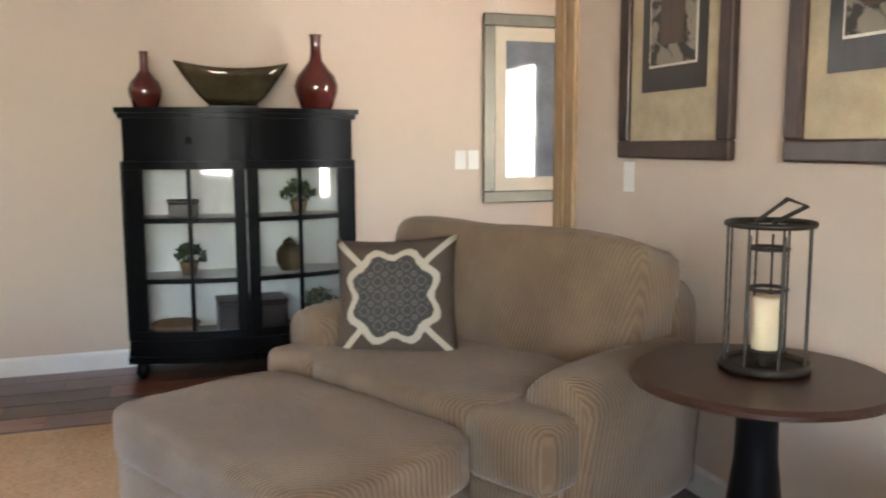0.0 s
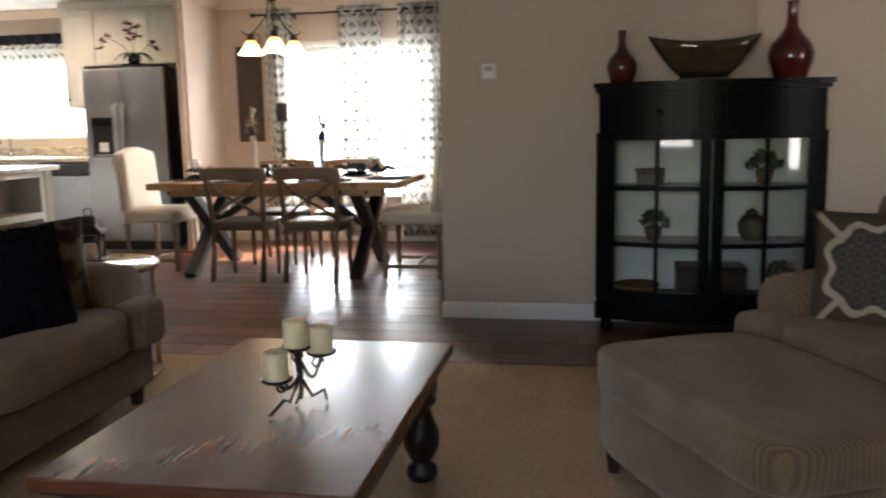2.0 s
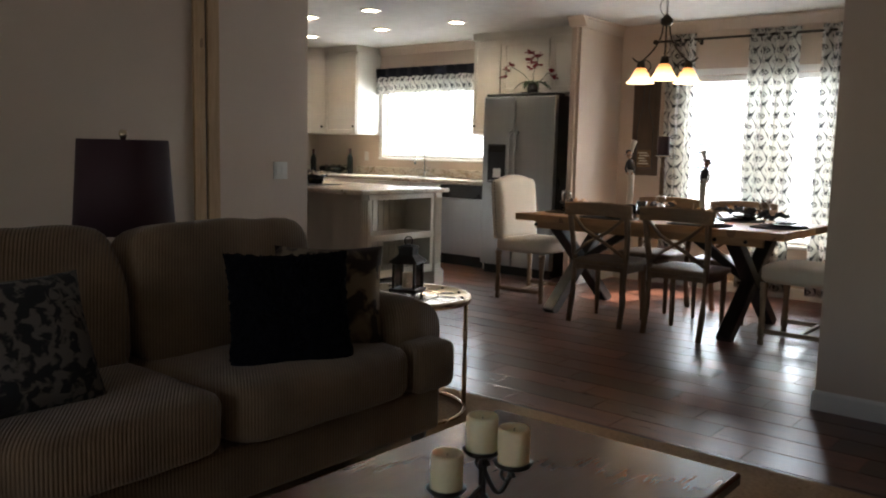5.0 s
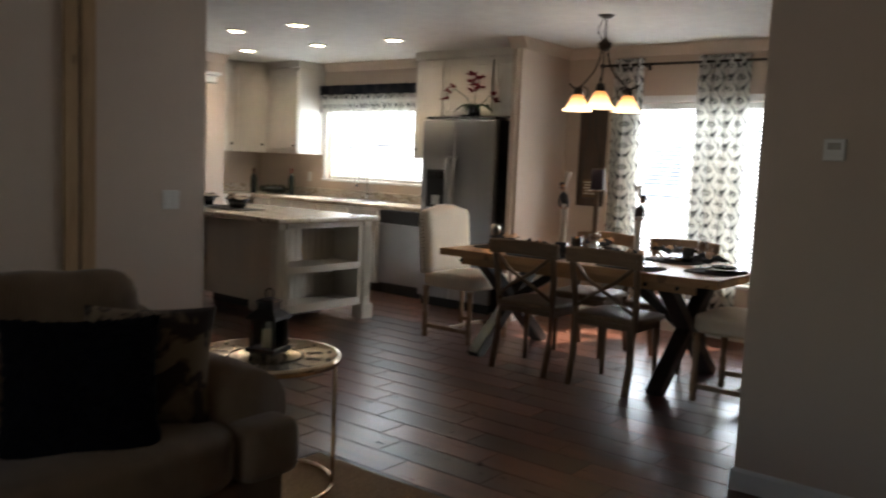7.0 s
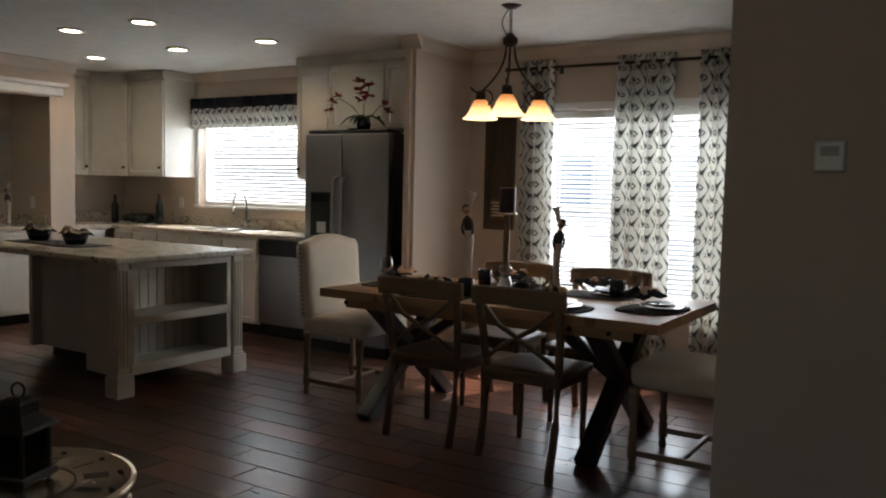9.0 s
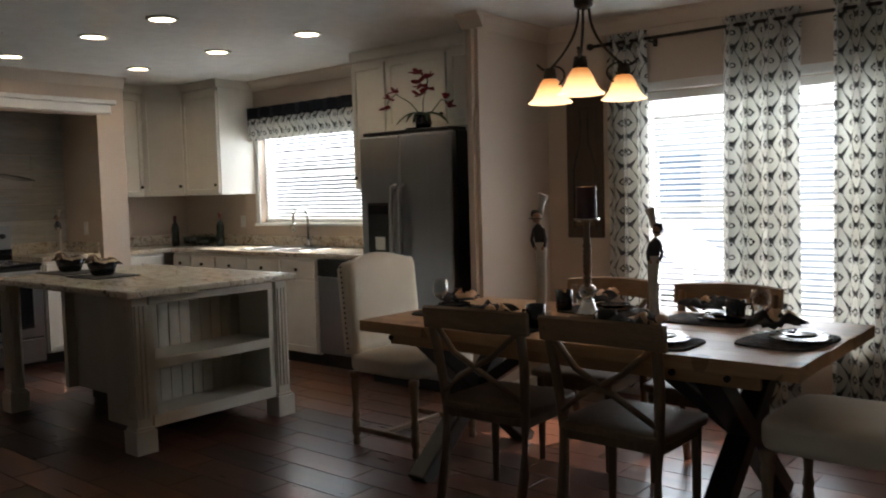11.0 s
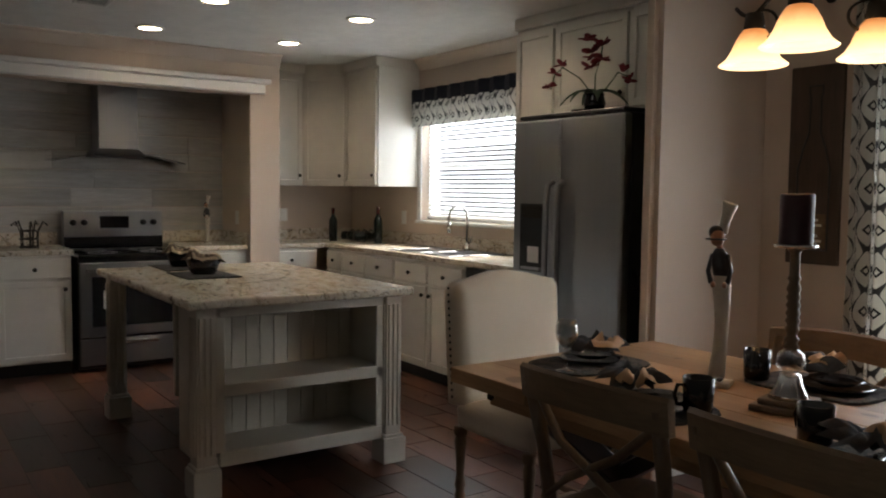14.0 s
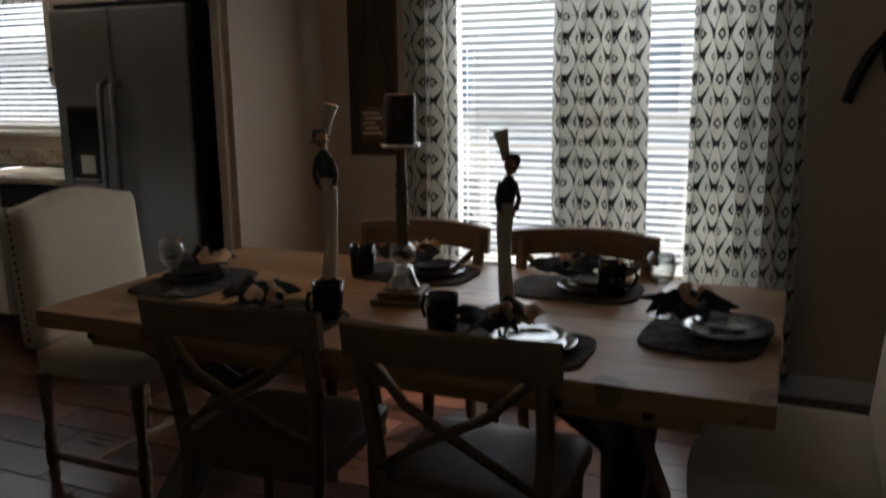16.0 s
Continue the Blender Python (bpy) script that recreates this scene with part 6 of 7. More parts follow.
def coffee_table():
    t = thing("coffee_table", "cherry-topped coffee table on chunky black turned legs", "coffee table", pose(0, 0, RUG))
    H = 0.465 - RUG
    x0, x1, y0, y1 = 0.2, 0.95, 2.9, 4.1
    part("top", box(x0, y0, H - 0.035, x1, y1, H, 0.008, 3), M_CHERRY, t)
    part("under_edge", box(x0 + 0.02, y0 + 0.02, H - 0.05, x1 - 0.02, y1 - 0.02, H - 0.0355, 0.004), M_EBONY, t)
    for a, b, c, d in ((x0 + 0.05, y0 + 0.06, x0 + 0.075, y1 - 0.06), (x1 - 0.075, y0 + 0.06, x1 - 0.05, y1 - 0.06), (x0 + 0.076, y0 + 0.06, x1 - 0.076, y0 + 0.085), (x0 + 0.076, y1 - 0.085, x1 - 0.076, y1 - 0.06)):
        part("apron", box(a, b, H - 0.13, c, d, H - 0.051, 0.003), M_EBONY, t)
    for x in (x0 + 0.1, x1 - 0.1):
        for y in (y0 + 0.1, y1 - 0.1):
            part("leg", lathe(((0.0, 0), (0.045, 0), (0.055, 0.02), (0.05, 0.045), (0.03, 0.06), (0.045, 0.08), (0.062, 0.12), (0.06, 0.17), (0.04, 0.22), (0.035, 0.25), (0.055, 0.27), (0.055, 0.29), (0.0, 0.29)), 20, m=Matrix.Translation((x, y, 0))), M_EBONY, t, "black turned leg", True)
            part("leg_block", box(x - 0.05, y - 0.05, 0.291, x + 0.05, y + 0.05, H - 0.051, 0.004), M_EBONY, t)


coffee_table()


def candle_stand():
    t = thing("candle_holder", "wrought iron scroll candle holder with three cups", "candle holder", pose(0.65, 3.42, 0.466, 0, 0, 5))
    cups = ((-0.045, -0.065, 0.095), (-0.012, 0.015, 0.16), (0.05, 0.04, 0.14))
    part("centre_post", tube([(0, 0, 0.02), (0, 0.01, 0.16)], 0.006, 8), M_IRON, t)
    for k, (x, y, z) in enumerate(cups):
        part("foot_scroll", tube([(x * 0.1, y * 0.1, 0.07), (x * 0.5, y * 0.5, 0.02), (x * 0.9 + 0.01, y * 0.9, 0.035), (x * 1.25, y * 1.25 - 0.02, 0.005)], 0.005, 8), M_IRON, t, smooth=True)
        pts = [(x * (1 - s) + 0.0 * s, y * (1 - s), z - 0.008 - (z - 0.05) * math.sin(s * math.pi) * 0.8 * (1 - 0.4 * s)) for s in np.linspace(0, 1, 12)]
        part("arm_scroll", tube(pts, 0.005, 8), M_IRON, t, smooth=True)
        part("cup", lathe(((0.0, z - 0.008), (0.036, z - 0.008), (0.042, z), (0.0, z - 0.001)), 20, m=Matrix.Translation((x, y, 0))), M_IRON, t, smooth=True)
        part("curl", tube([(x * 0.8 + 0.018 * math.cos(a) * (1 - a / 12), y * 0.8, z - 0.03 + 0.018 * math.sin(a) * (1 - a / 12)) for a in np.linspace(0, 7, 16)], 0.0035, 6), M_IRON, t, smooth=True)
    mm = t.matrix_basis
    for x, y, z in cups:
        p = mm @ Vector((x, y, z))
        c = thing("pillar_candle", "ivory pillar candle with a melted hollow top", "candle", pose(*p), "candles on the coffee table")
        part("candle_body", lathe(((0.0, 0), (0.032, 0), (0.0335, 0.005), (0.0335, 0.068), (0.031, 0.074), (0.026, 0.07), (0.0, 0.065)), 28), M_WAX, c, smooth=True)
        part("wick", tube([(0, 0, 0.062), (0.001, 0, 0.073)], 0.0012, 5), M_BLACK, c)


candle_stand()


def clock_table():
    t = thing("side_table", "round metal side table with a clock-face top", "side table", pose(-0.955, 4.95, 0.0))
    part("face", lathe(((0.0, 0.556), (0.29, 0.556), (0.29, 0.566), (0.0, 0.566)), 48), M_CHALK, t, "grey clock-face top")
    part("rim", lathe(((0.285, 0.545), (0.305, 0.545), (0.31, 0.56), (0.305, 0.575), (0.292, 0.575), (0.286, 0.567)), 48), M_GOLD, t, smooth=True)
    for k in range(12):
        a = radians(30 * k)
        for q in range(1 + k % 3):
            part("numeral_bar", box(0.17, -0.006 + q * 0.016 - 0.008 * (k % 3), 0.5665, 0.235, 0.0 + q * 0.016 - 0.008 * (k % 3), 0.568), M_IRON, t, m=pose(0, 0, 0, 0, 0, math.degrees(a)))
        part("rivet", soft(0.016, 0.016, 0.012, 2.2, 2, m=Matrix.Translation((0.265 * math.cos(a), 0.265 * math.sin(a), 0.568))), M_IRON, t)
    part("dial_ring", ring(0.15, 0.567, 0.003, 40), M_IRON, t)
    base = RUG + 0.01
    part("base_ring", ring(0.285, base, 0.01, 48), M_GOLD, t, smooth=True)
    for k in range(4):
        a = radians(45 + 90 * k)
        for da in (-0.07, 0.07):
            part("rod", tube([(0.285 * math.cos(a + da), 0.285 * math.sin(a + da), base), (0.285 * math.cos(a + da), 0.285 * math.sin(a + da), 0.55)], 0.008, 8), M_GOLD, t, smooth=True)


clock_table()


def small_lantern():
    t = thing("candle_lantern", "small black metal candle lantern with a white candle", "lantern", pose(-0.965, 4.97, 0.5685, 0, 0, 20))
    for x in (-1, 1):
        for y in (-1, 1):
            part("foot", soft(0.02, 0.02, 0.014, 2.2, 2, m=Matrix.Translation((x * 0.05, y * 0.05, 0.007))), M_IRON, t)
            part("post", box(x * 0.052 - 0.006, y * 0.052 - 0.006, 0.03, x * 0.052 + 0.006, y * 0.052 + 0.006, 0.15, 0.002), M_IRON, t)
    part("base", box(-0.07, -0.07, 0.012, 0.07, 0.07, 0.03, 0.005, 2), M_IRON, t)
    part("roof", lathe(((0.0, 0.15), (0.1, 0.15), (0.095, 0.16), (0.055, 0.185), (0.05, 0.19), (0.05, 0.215), (0.057, 0.22), (0.05, 0.228), (0.02, 0.236), (0.0, 0.237)), 4, m=Matrix.Rotation(radians(45), 4, "Z")), M_IRON, t)
    part("ring_handle", ring(0.02, 0, 0.003, 16), M_IRON, t, m=pose(0, 0, 0.252, 90))
    for rz in (0, 90, 180, 270):
        p = part("pane", box(-0.045, -0.054, 0.032, 0.045, -0.052, 0.148), M_PANE, t, m=pose(0, 0, 0, 0, 0, rz))
        p.visible_shadow = False
    part("candle", lathe(((0.0, 0.031), (0.026, 0.031), (0.026, 0.1), (0.0, 0.1)), 18), M_WAX, t, smooth=True)


small_lantern()


def table_lamp():
    s = thing("end_table", "dark wooden end table behind the sofa", "table", pose(-1.72, 3.98, 0))
    part("top", box(-0.24, -0.28, 0.56, 0.24, 0.28, 0.59, 0.006, 2), M_EBONY, s)
    for x in (-0.2, 0.2):
        for y in (-0.24, 0.24):
            part("leg", box(x - 0.022, y - 0.022, 0, x + 0.022, y + 0.022, 0.559, 0.003), M_EBONY, s)
    t = thing("table_lamp", "ribbed mercury-glass table lamp with a plum drum shade", "lamp", pose(-1.6, 3.9, 0.591) @ Matrix.Diagonal((0.9, 0.9, 1.0, 1.0)))
    prof = [(0.0, 0), (0.075, 0), (0.08, 0.02)]
    for k in range(6):
        z = 0.03 + k * 0.034
        prof += [(0.078, z), (0.09, z + 0.01), (0.09, z + 0.022), (0.078, z + 0.032)]
    prof += [(0.03, 0.245), (0.02, 0.27), (0.02, 0.3), (0.0, 0.3)]
    part("base", lathe(prof, 28), M_CHROME, t, "ribbed mercury-glass base", True)
    part("shade", lathe(((0.225, 0.285), (0.228, 0.285), (0.2, 0.67), (0.196, 0.67)), 40), M_SHADE, t, "dark plum fabric drum shade", True)
    part("shade_cap", lathe(((0.0, 0.62), (0.2, 0.62), (0.2, 0.626), (0.0, 0.626)), 32), M_SHADE, t)
    part("stem", tube([(0, 0, 0.29), (0, 0, 0.68)], 0.006, 8), M_GOLD, t)
    part("finial", lathe(((0.0, 0.665), (0.01, 0.668), (0.02, 0.69), (0.014, 0.708), (0.0, 0.712)), 14), M_GOLD, t, "brass ball finial", True)


table_lamp()

# curio cabinet


def curio():
    t = thing("curio_cabinet", "black bow-front curio cabinet with six-pane glass doors", "cabinet", pose(2.037, PART_Y - 0.02, 0) @ Matrix.Diagonal((1.026, 1.0, 1.04, 1.0)))
    W = 0.58

    def yf(x):
        return -0.27 - 0.13 * (1 - (x / W) ** 2)

    def bow(x0, x1, z0, z1, out=0.0, depth=0.025, n=10):
        """A bowed slab between two x, following the front's curve."""
        b = bmesh.new()
        rows = []
        for i in range(n + 1):
            x = x0 + (x1 - x0) * i / n
            y = yf(min(W, max(-W, x))) - out
            rows.append([b.verts.new(p) for p in ((x, y, z0), (x, y, z1), (x, y + depth, z1), (x, y + depth, z0))])
        for a, c in zip(rows, rows[1:]):
            for k in range(4):
                b.faces.new((a[k], a[(k + 1) % 4], c[(k + 1) % 4], c[k]))
        b.faces.new(rows[0])
        b.faces.new(rows[-1])
        return b

    def slab(z0, z1, over=0.0):
        b = bmesh.new()
        pts = [(-W - over, 0.0)] + [(x, yf(max(-W, min(W, x))) - over) for x in np.linspace(-W - over, W + over, 15)] + [(W + over, 0.0)]
        lo = [b.verts.new((x, y, z0)) for x, y in pts]
        hi = [b.verts.new((x, y, z1)) for x, y in pts]
        for i in range(len(pts)):
            j = (i + 1) % len(pts)
            b.faces.new((lo[i], lo[j], hi[j], hi[i]))
        b.faces.new(lo)
        b.faces.new(hi)
        return b

    part("top", slab(1.325, 1.35, 0.028), M_BLACKCAB, t)
    part("top_moulding", slab(1.3, 1.3245, 0.014), M_BLACKCAB, t)
    part("bottom", slab(0.12, 0.2, 0.006), M_BLACKCAB, t)
    part("plinth", slab(0.085, 0.1195, 0.016), M_BLACKCAB, t)
    part("upper_box", slab(1.09, 1.2995, -0.004), M_BLACKCAB, t)
    for s in (-1, 1):
        part("side", box(s * W - 0.012, -0.265, 0.2, s * W + 0.012, 0, 1.09), M_BLACKCAB, t)
        part("foot", lathe(((0.0, 0), (0.022, 0), (0.036, 0.03), (0.03, 0.06), (0.022, 0.085), (0.0, 0.085)), 16, m=Matrix.Translation((s * (W - 0.05), -0.25, 0))), M_BLACKCAB, t, smooth=True)
        part("foot", lathe(((0.0, 0), (0.022, 0), (0.036, 0.03), (0.03, 0.06), (0.022, 0.085), (0.0, 0.085)), 16, m=Matrix.Translation((s * (W - 0.05), -0.05, 0))), M_BLACKCAB, t, smooth=True)
    part("back_panel", box(-W + 0.013, -0.012, 0.2, W - 0.013, 0, 1.09), M_CABWHITE, t, "white beadboard back")
    for k in range(16):
        x = -W + 0.05 + k * 0.072
        part("bead", box(x, -0.0145, 0.2, x + 0.004, -0.0122, 1.09), M_CABWHITE, t)
    for z in (0.49, 0.79):
        part("shelf", slab(z, z + 0.016, -0.035), M_CABWHITE, t)
    dr = part("drawer_front", bow(-W + 0.06, -0.03, 1.125, 1.265, 0.008, 0.01), M_BLACKCAB, t)
    knob_y = yf(-0.27) - 0.008
    part("drawer_knob", lathe(((0.0, -0.03), (0.013, -0.028), (0.018, -0.018), (0.008, -0.008), (0.0, 0)), 12, m=pose(-0.27, knob_y, 1.19, -90)), M_IRON, dr, smooth=True)
    part("drawer_front", bow(0.03, W - 0.06, 1.125, 1.265, 0.008, 0.01), M_BLACKCAB, t)
    part("door_rail", bow(-W, W, 1.05, 1.0895, 0.003), M_BLACKCAB, t)
    for s in (-1, 1):
        x0, x1 = (-W, -0.005) if s < 0 else (0.005, W)
        d = part("door", bow(x0, x1, 0.2005, 0.245, 0.003), M_BLACKCAB, t)
        for a, b in ((x0, x0 + 0.09 if s < 0 else x0 + 0.055), (x1 - 0.055 if s < 0 else x1 - 0.09, x1)):
            part("stile", bow(a, b, 0.2455, 1.0495, 0.003, n=3), M_BLACKCAB, d)
        a, b = (x0 + 0.09, x1 - 0.055) if s < 0 else (x0 + 0.055, x1 - 0.09)
        mid = (a + b) / 2
        part("muntin", bow(mid - 0.011, mid + 0.011, 0.2455, 1.0495, 0.0, 0.018, 2), M_BLACKCAB, d)
        for z in (0.49, 0.79):
            part("muntin", bow(a, b, z - 0.004, z + 0.02, -0.001, 0.016), M_BLACKCAB, d)
        for z0, z1 in ((0.246, 0.485), (0.511, 0.785), (0.811, 1.049)):
            for p0, p1 in ((a, mid - 0.0115), (mid + 0.0115, b)):
                g = part("pane", bow(p0, p1, z0, z1, -0.008, 0.003, 4), M_PANE, d)
                g.visible_shadow = False

    def inside(nm, label, cat, x, y, z):
        return thing(nm, label, cat, pose(2.037 + x * 1.026, PART_Y - 0.02 + y, z * 1.04))

    def foliage(x, y, z, mat, label, r, n, seed):
        o = inside("potted_plant", label, "plant", x, y, z)
        part("pot", lathe(((0.0, 0), (0.035, 0), (0.05, 0.07), (0.045, 0.075), (0.0, 0.06)), 16), M_TERRA, o, smooth=True)
        rr = random.Random(seed)
        b = bmesh.new()
        for _ in range(n):
            a, e = rr.uniform(0, 6.28), rr.uniform(0.1, 1.4)
            p = Vector((math.cos(a) * math.cos(e), math.sin(a) * math.cos(e), math.sin(e))) * r * rr.uniform(0.6, 1.0)
            soft(0.045, 0.02, 0.006, 2.2, 1, m=Matrix.Translation(p + Vector((0, 0, 0.075))) @ pose(0, 0, 0, rr.uniform(-60, 60), rr.uniform(-60, 60), rr.uniform(0, 360)), bm=b)
        tagged(part("leaves", b, mat, o), kind="stuff")
        return o

    foliage(-0.28, -0.2, 0.507, M_GREEN, "small potted plant on the cabinet shelf", 0.095, 90, 1)
    foliage(0.3, -0.17, 0.807, M_GREEN, "leafy plant on the upper cabinet shelf", 0.11, 110, 2)
    foliage(0.4, -0.17, 0.201, M_GREEN, "dark spiky plant on the cabinet floor", 0.13, 90, 3)
    o = inside("keepsake_box", "small dark carved keepsake box on the shelf", "box", -0.3, -0.18, 0.807)
    part("body", box(-0.075, -0.05, 0, 0.075, 0.05, 0.07, 0.004), M_EBONY, o)
    part("lid", box(-0.08, -0.055, 0.071, 0.08, 0.055, 0.09, 0.005, 2), M_BOTTLEART, o)
    o = inside("glass_jar", "round amber glass lidded jar on the shelf", "jar", 0.24, -0.19, 0.507)
    part("jar_body", lathe(((0.0, 0), (0.05, 0), (0.075, 0.05), (0.075, 0.1), (0.05, 0.14), (0.0, 0.145)), 24), M_BRONZEGLASS, o, smooth=True)
    part("lid", lathe(((0.0, 0.146), (0.04, 0.146), (0.03, 0.165), (0.01, 0.175), (0.0, 0.185)), 18), M_IRON, o, smooth=True)
    o = inside("storage_box", "dark storage box on the cabinet floor", "box", 0.02, -0.18, 0.201)
    part("body", box(-0.17, -0.12, 0, 0.19, 0.12, 0.15, 0.005), M_EBONY, o)
    part("lid", box(-0.175, -0.125, 0.151, 0.195, 0.125, 0.175, 0.005), M_EBONY, o)
    o = inside("woven_tray", "leaning dark woven tray on the cabinet floor", "tray", -0.36, -0.18, 0.201)
    part("tray_body", lathe(((0.0, 0), (0.1, 0), (0.13, 0.06), (0.12, 0.065), (0.09, 0.01), (0.0, 0.008)), 24), M_TERRA, o, smooth=True)


curio()
CT = 1.405


def vase(x, y, s, label):
    t = thing("vase", label, "vase", pose(x, y, CT), "vases on the curio cabinet")
    part("vase_body", lathe([(r * s * 1.16, z * s) for r, z in ((0.0, 0), (0.068, 0), (0.075, 0.012), (0.098, 0.09), (0.102, 0.13), (0.088, 0.18), (0.055, 0.225), (0.03, 0.265), (0.024, 0.32), (0.024, 0.385), (0.031, 0.4), (0.024, 0.402), (0.018, 0.39), (0.0, 0.39))], 36), M_RED, t, smooth=True)


vase(1.567, 6.2, 0.715, "small oxblood glazed bottle vase")
vase(2.455, 6.2, 1.01, "large oxblood glazed bottle vase")
t = thing("decorative_bowl", "boat-shaped smoky glass bowl with gilt swirls", "bowl", pose(2.003, 6.18, CT))
part("foot", box(-0.13, -0.05, 0, 0.13, 0.05, 0.018, 0.004), M_EBONY, t)
bb = bmesh.new()
rows = []
for i in range(17):
    u = i / 16 * 2 - 1
    row = []
    for k in range(9):
        v = k / 8 * 2 - 1
        hgt = 0.185 + 0.04 * u * u
        wx = 0.13 + 0.16 * (abs(v) ** 0.7)
        row.append(bb.verts.new((u * (0.12 + 0.175 * abs(v) ** 0.9), v * 0.1 * (1 - 0.75 * u * u) + 0.001 * v, 0.018 + hgt * abs(v) ** 1.1)))
    rows.append(row)
for a, b in zip(rows, rows[1:]):
    for k in range(8):
        bb.faces.new((a[k], a[k + 1], b[k + 1], b[k]))
bo = part("bowl_body", bb, M_BRONZEGLASS, t, smooth=True)
sd = bo.modifiers.new("thickness", "SOLIDIFY")
sd.thickness = 0.006
for k, (x, r) in enumerate(((-0.07, 0.05), (0.03, 0.055), (0.1, 0.04))):
    o = thing("decorative_ball", "mossy cream decorative ball in the glass bowl", "ornament", pose(2.003 + x, 6.17, CT + 0.13))
    part("ball_body", soft(r * 2, r * 1.2, r * 1.7, 2.1, 7, 0.006), M_CREAMGLAZE if k == 0 else M_TERRA, o, smooth=True)

# pedestal table and lantern


def pedestal():
    t = thing("pedestal_table", "round cherry-topped table on a black turned pedestal", "side table", pose(2.95, 3.2, 0))
    part("top", lathe(((0.0, 0.625), (0.27, 0.625), (0.31, 0.64), (0.31, 0.65), (0.3, 0.66), (0.0, 0.66)), 56), M_CHERRYTOP, t, smooth=False)
    part("pedestal", lathe(((0.0, 0.03), (0.15, 0.03), (0.14, 0.06), (0.08, 0.1), (0.065, 0.2), (0.07, 0.3), (0.052, 0.45), (0.05, 0.56), (0.08, 0.6), (0.1, 0.624), (0.0, 0.624)), 28), M_BLACKCAB, t, "black turned pedestal", True)
    part("base", lathe(((0.0, 0), (0.2, 0), (0.21, 0.015), (0.19, 0.03), (0.0, 0.03)), 32), M_BLACKCAB, t)


M_CHERRYTOP = wood("cherry_stain_round", (0.032, 0.011, 0.007), (0.055, 0.02, 0.011), 0.32, 0, per_piece=0.1, polished=True)
pedestal()


def tall_lantern():
    x, y, z = 2.985, 3.225, 0.661
    t = thing("candle_lantern", "open bronze wire cage lantern with a square handle", "lantern", pose(x, y, z))
    part("base_ring", ring(0.1, 0.012, 0.011, 40), M_IRON, t, smooth=True)
    part("base_plate", lathe(((0.0, 0.004), (0.09, 0.004), (0.09, 0.01), (0.0, 0.01)), 28), M_IRON, t)
    part("top_ring", ring(0.1, 0.36, 0.008, 40), M_IRON, t, smooth=True)
    for k in range(8):
        a = radians(22 + 45 * k)
        part("wire", tube([(0.1 * math.cos(a), 0.1 * math.sin(a), 0.015), (0.1 * math.cos(a), 0.1 * math.sin(a), 0.36)], 0.0032, 6), M_IRON, t)
    for zz in (0.3, 0.2):
        part("inner_ring", ring(0.045, zz, 0.005, 28), M_IRON, t, smooth=True)
    for k in range(3):
        a = radians(40 + 120 * k)
        part("inner_wire", tube([(0.046 * math.cos(a), 0.046 * math.sin(a), 0.05), (0.046 * math.cos(a), 0.046 * math.sin(a), 0.33)], 0.003, 6), M_IRON, t)
    part("candle_cup", lathe(((0.0, 0.03), (0.045, 0.03), (0.05, 0.05), (0.0, 0.048)), 24), M_IRON, t)
    part("candle_stem", tube([(0, 0, 0.01), (0, 0, 0.032)], 0.02, 10), M_IRON, t)
    part("handle", tube([(-0.045, 0, 0.365), (0.03, -0.02, 0.42), (0.1, -0.01, 0.4), (0.03, 0.03, 0.355)], 0.006, 6), M_IRON, t)
    c = thing("pillar_candle", "ivory pillar candle inside the wire lantern", "candle", pose(x, y, z + 0.051))
    part("candle_body", lathe(((0.0, 0), (0.033, 0), (0.034, 0.004), (0.034, 0.125), (0.03, 0.13), (0.0, 0.122)), 24), M_WAX, c, smooth=True)


tall_lantern()


def framed(name, m, w, h, border, frame_mat, label, mats, steps):
    """A framed picture facing local -y, its bottom left at the origin."""
    t = thing(name, label, "picture", m)
    for a, b, c, d in ((0, w, 0, border), (0, w, h - border, h), (0, border, border, h - border), (w - border, w, border, h - border)):
        f = part("frame_side", box(a, -0.035, c, b, -0.001, d, 0.008, 2), frame_mat, t)
    part("mat_board", box(border, -0.016, border, w - border, -0.002, h - border), mats[0], t)
    for k, (dx, dz0, dz1, mm) in enumerate(steps):
        part("print_layer", box(dx, -0.019 - 0.002 * k, dz0, w - dx, -0.0165 - 0.002 * k, h - dz1, 0.0), mm, t)
    return t


M_FRAME = wood("dark_walnut_frame", (0.03, 0.015, 0.01), (0.07, 0.035, 0.022), 0.35, 2, per_piece=0.2)
M_PEWTER = plain("pewter_frame", (0.14, 0.13, 0.1), 0.35, 0.4, vary=0.2)
for y in (4.45, 3.55):
    framed("framed_picture", pose(PIC_X - 0.001, y, 1.16, 0, 0, -90), 0.66, 0.86, 0.065, M_FRAME, "framed still-life print with tan mat in a walnut frame", (M_OTTO,), ((0.14, 0.24, 0.14, M_EBONY), (0.19, 0.325, 0.2, M_CREAMGLAZE), (0.198, 0.333, 0.208, M_ART), (0.26, 0.4, 0.28, M_BOTTLEART)))
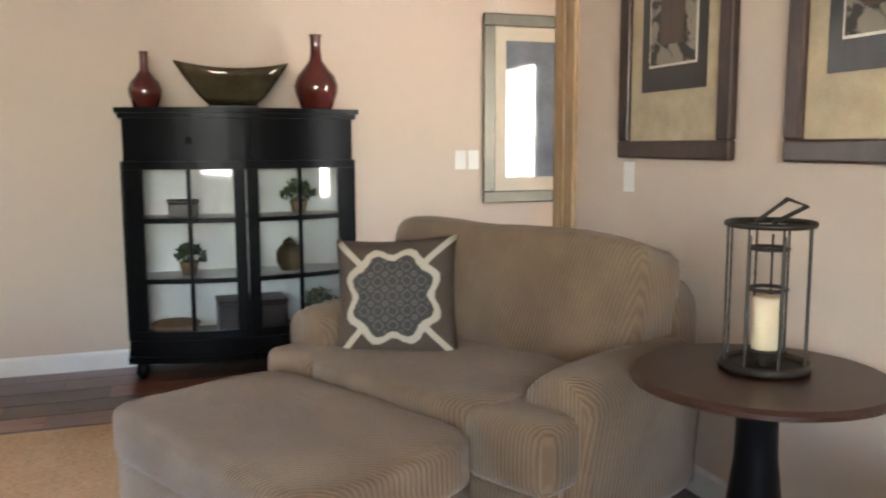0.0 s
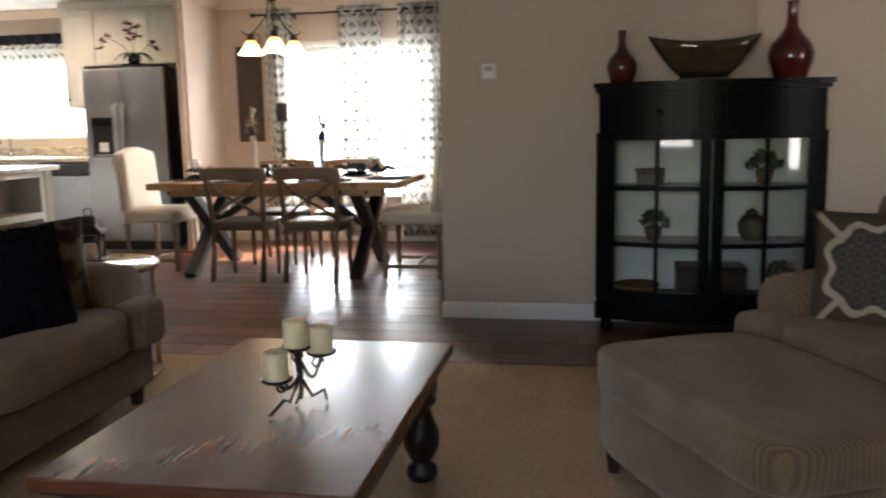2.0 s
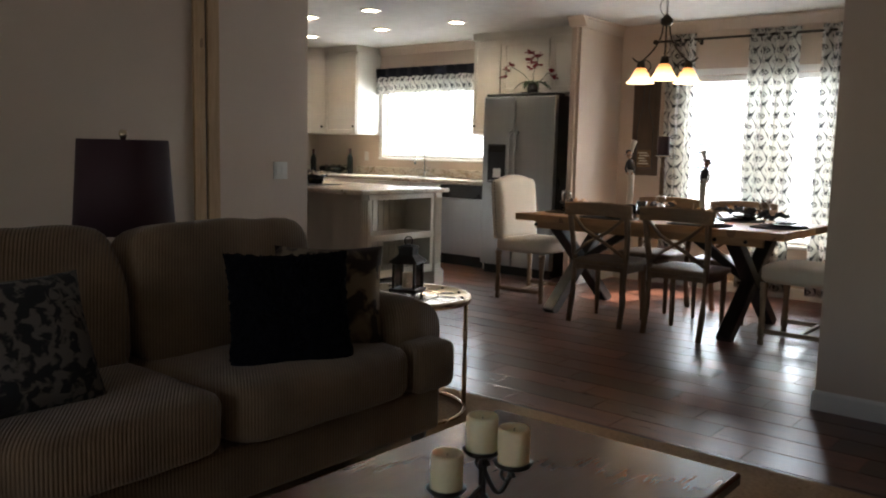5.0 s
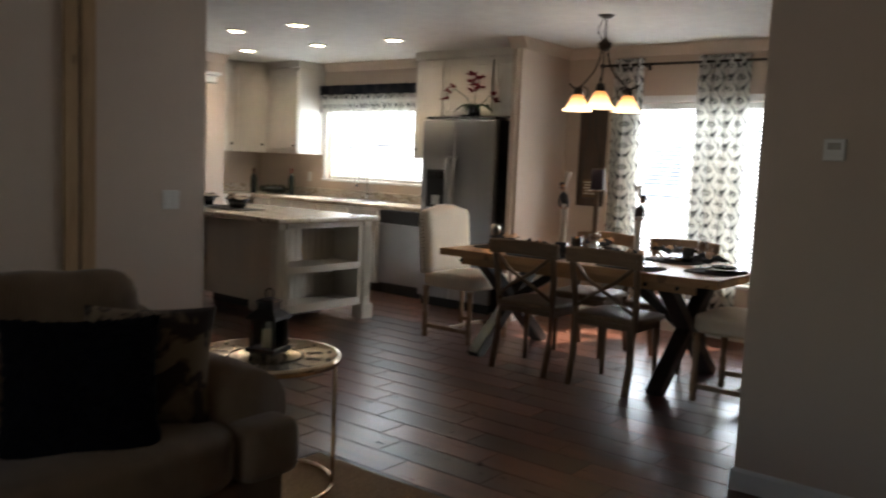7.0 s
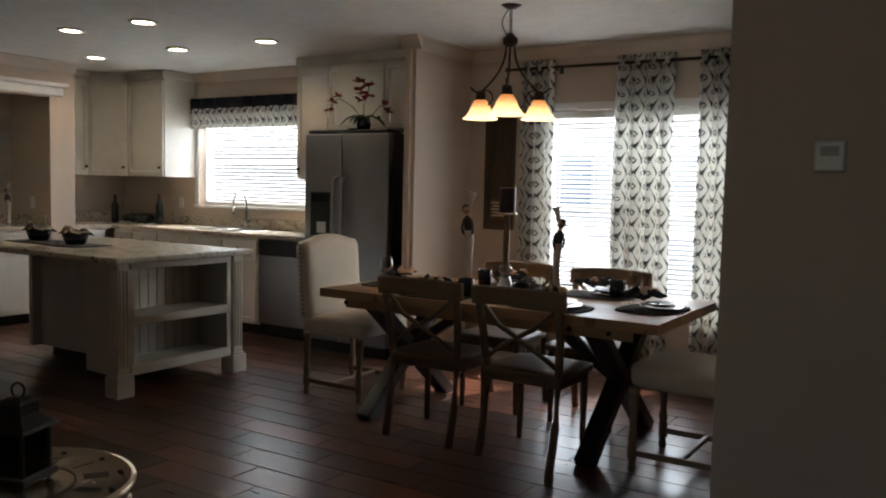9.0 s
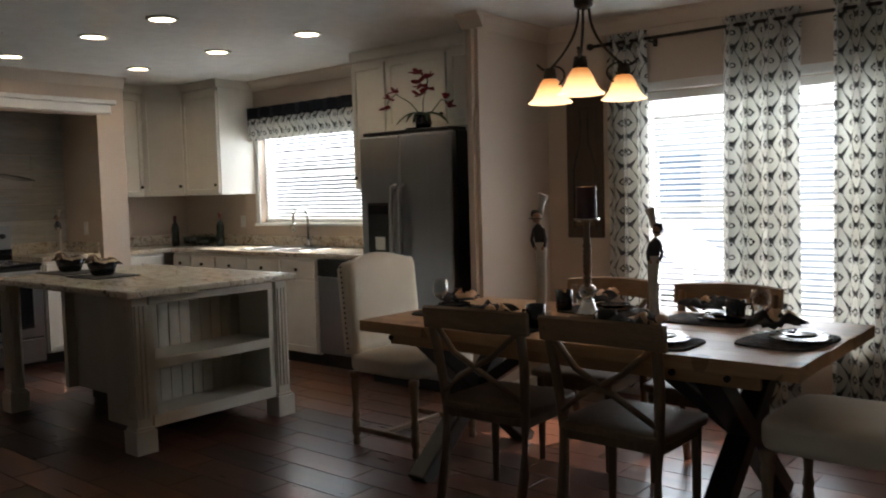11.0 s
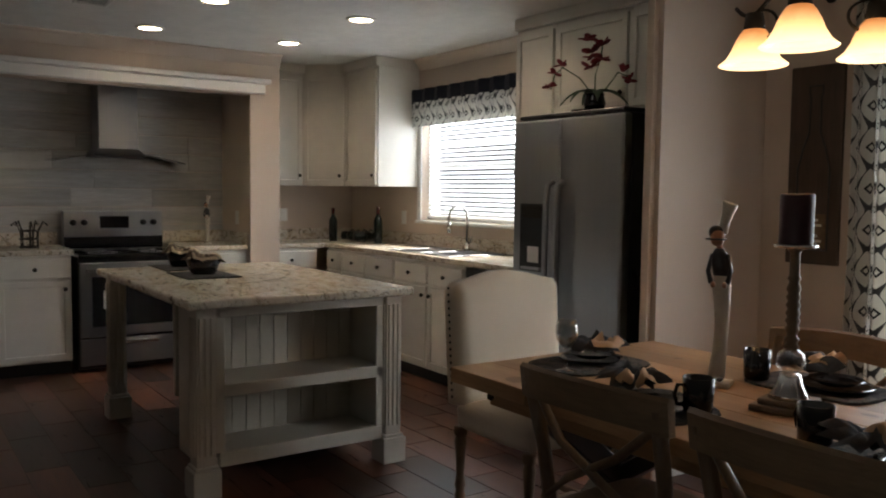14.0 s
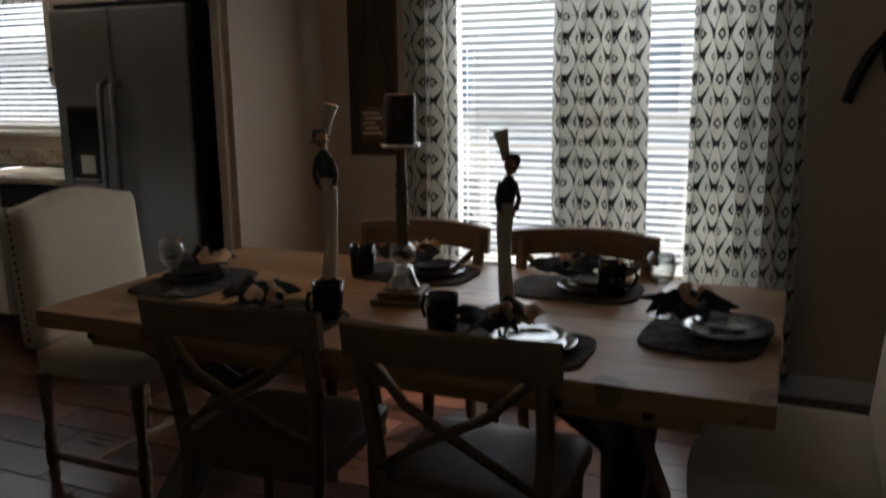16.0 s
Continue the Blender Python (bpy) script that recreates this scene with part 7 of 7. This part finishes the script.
framed("framed_picture", pose(3.52, PART_Y - 0.001, 0.85), 0.66, 1.155, 0.075, M_PEWTER, "tall pewter-framed print under reflecting glass", (M_PICGLASS,), ((0.15, 0.16, 0.16, M_BLUEGLASSART),))
# corner of a cherry stool at the foot of the picture wall
t = thing("low_table", "corner of a low cherry-red wooden table", "table", pose(2.98, 2.3, 0))
part("top", box(-0.3, -0.4, 0.47, 0.3, 0.38, 0.5, 0.006, 2), M_CHERRY, t)
for x in (-0.26, 0.26):
    for y in (-0.36, 0.34):
        part("leg", box(x - 0.02, y - 0.02, 0, x + 0.02, y + 0.02, 0.469, 0.003), M_CHERRY, t)

# ---- floor and its planks ----
floor = thing("floor", "dark brown wood-look tile floor laid in long staggered planks", "floor", pose(0, 0, 0), kind="structure")
part("slab", box(-7.2, -1.7, -0.12, EAST + 0.2, NORTH + 0.2, -0.003), M_GROUT, floor)
PW, PL = 0.198, 0.61
plank_me = None
rest = bmesh.new()
rf = random.Random(9)
row = 0
y = -1.5
while y < NORTH:
    x = -7.0 - (row % 3) * PL / 3 - rf.uniform(0, 0.05)
    while x < EAST:
        near = -3.3 < x < 1.3 and 5.2 < y < 8.0 or -5.6 < x < -3.2 and 6.2 < y < 7.4 or -0.9 < x < 1.0 and 4.9 < y <= 5.2
        if near:
            if plank_me is None:
                ob = part("plank", box(0.0025, 0.0025, -0.003, PL - 0.0025, PW - 0.0025, 0.0, 0.0012), M_FLOOR, floor, m=pose(x, y, 0))
                plank_me = ob.data
            else:
                ob = new("plank", plank_me)
                ob.parent, ob.matrix_basis = floor, pose(x, y, 0)
        elif x > -7.6:
            vs = [rest.verts.new(p) for p in ((x + 0.0025, y + 0.0025, 0), (x + PL - 0.0025, y + 0.0025, 0), (x + PL - 0.0025, y + PW - 0.0025, 0), (x + 0.0025, y + PW - 0.0025, 0))]
            lo = [rest.verts.new(v.co - Vector((0, 0, 0.003))) for v in vs]
            rest.faces.new(vs)
            for i in range(4):
                rest.faces.new((vs[i], lo[i], lo[(i + 1) % 4], vs[(i + 1) % 4]))
        x += PL
    y += PW
    row += 1
tagged(part("planks", rest, M_FLOORREST, floor), kind="stuff")
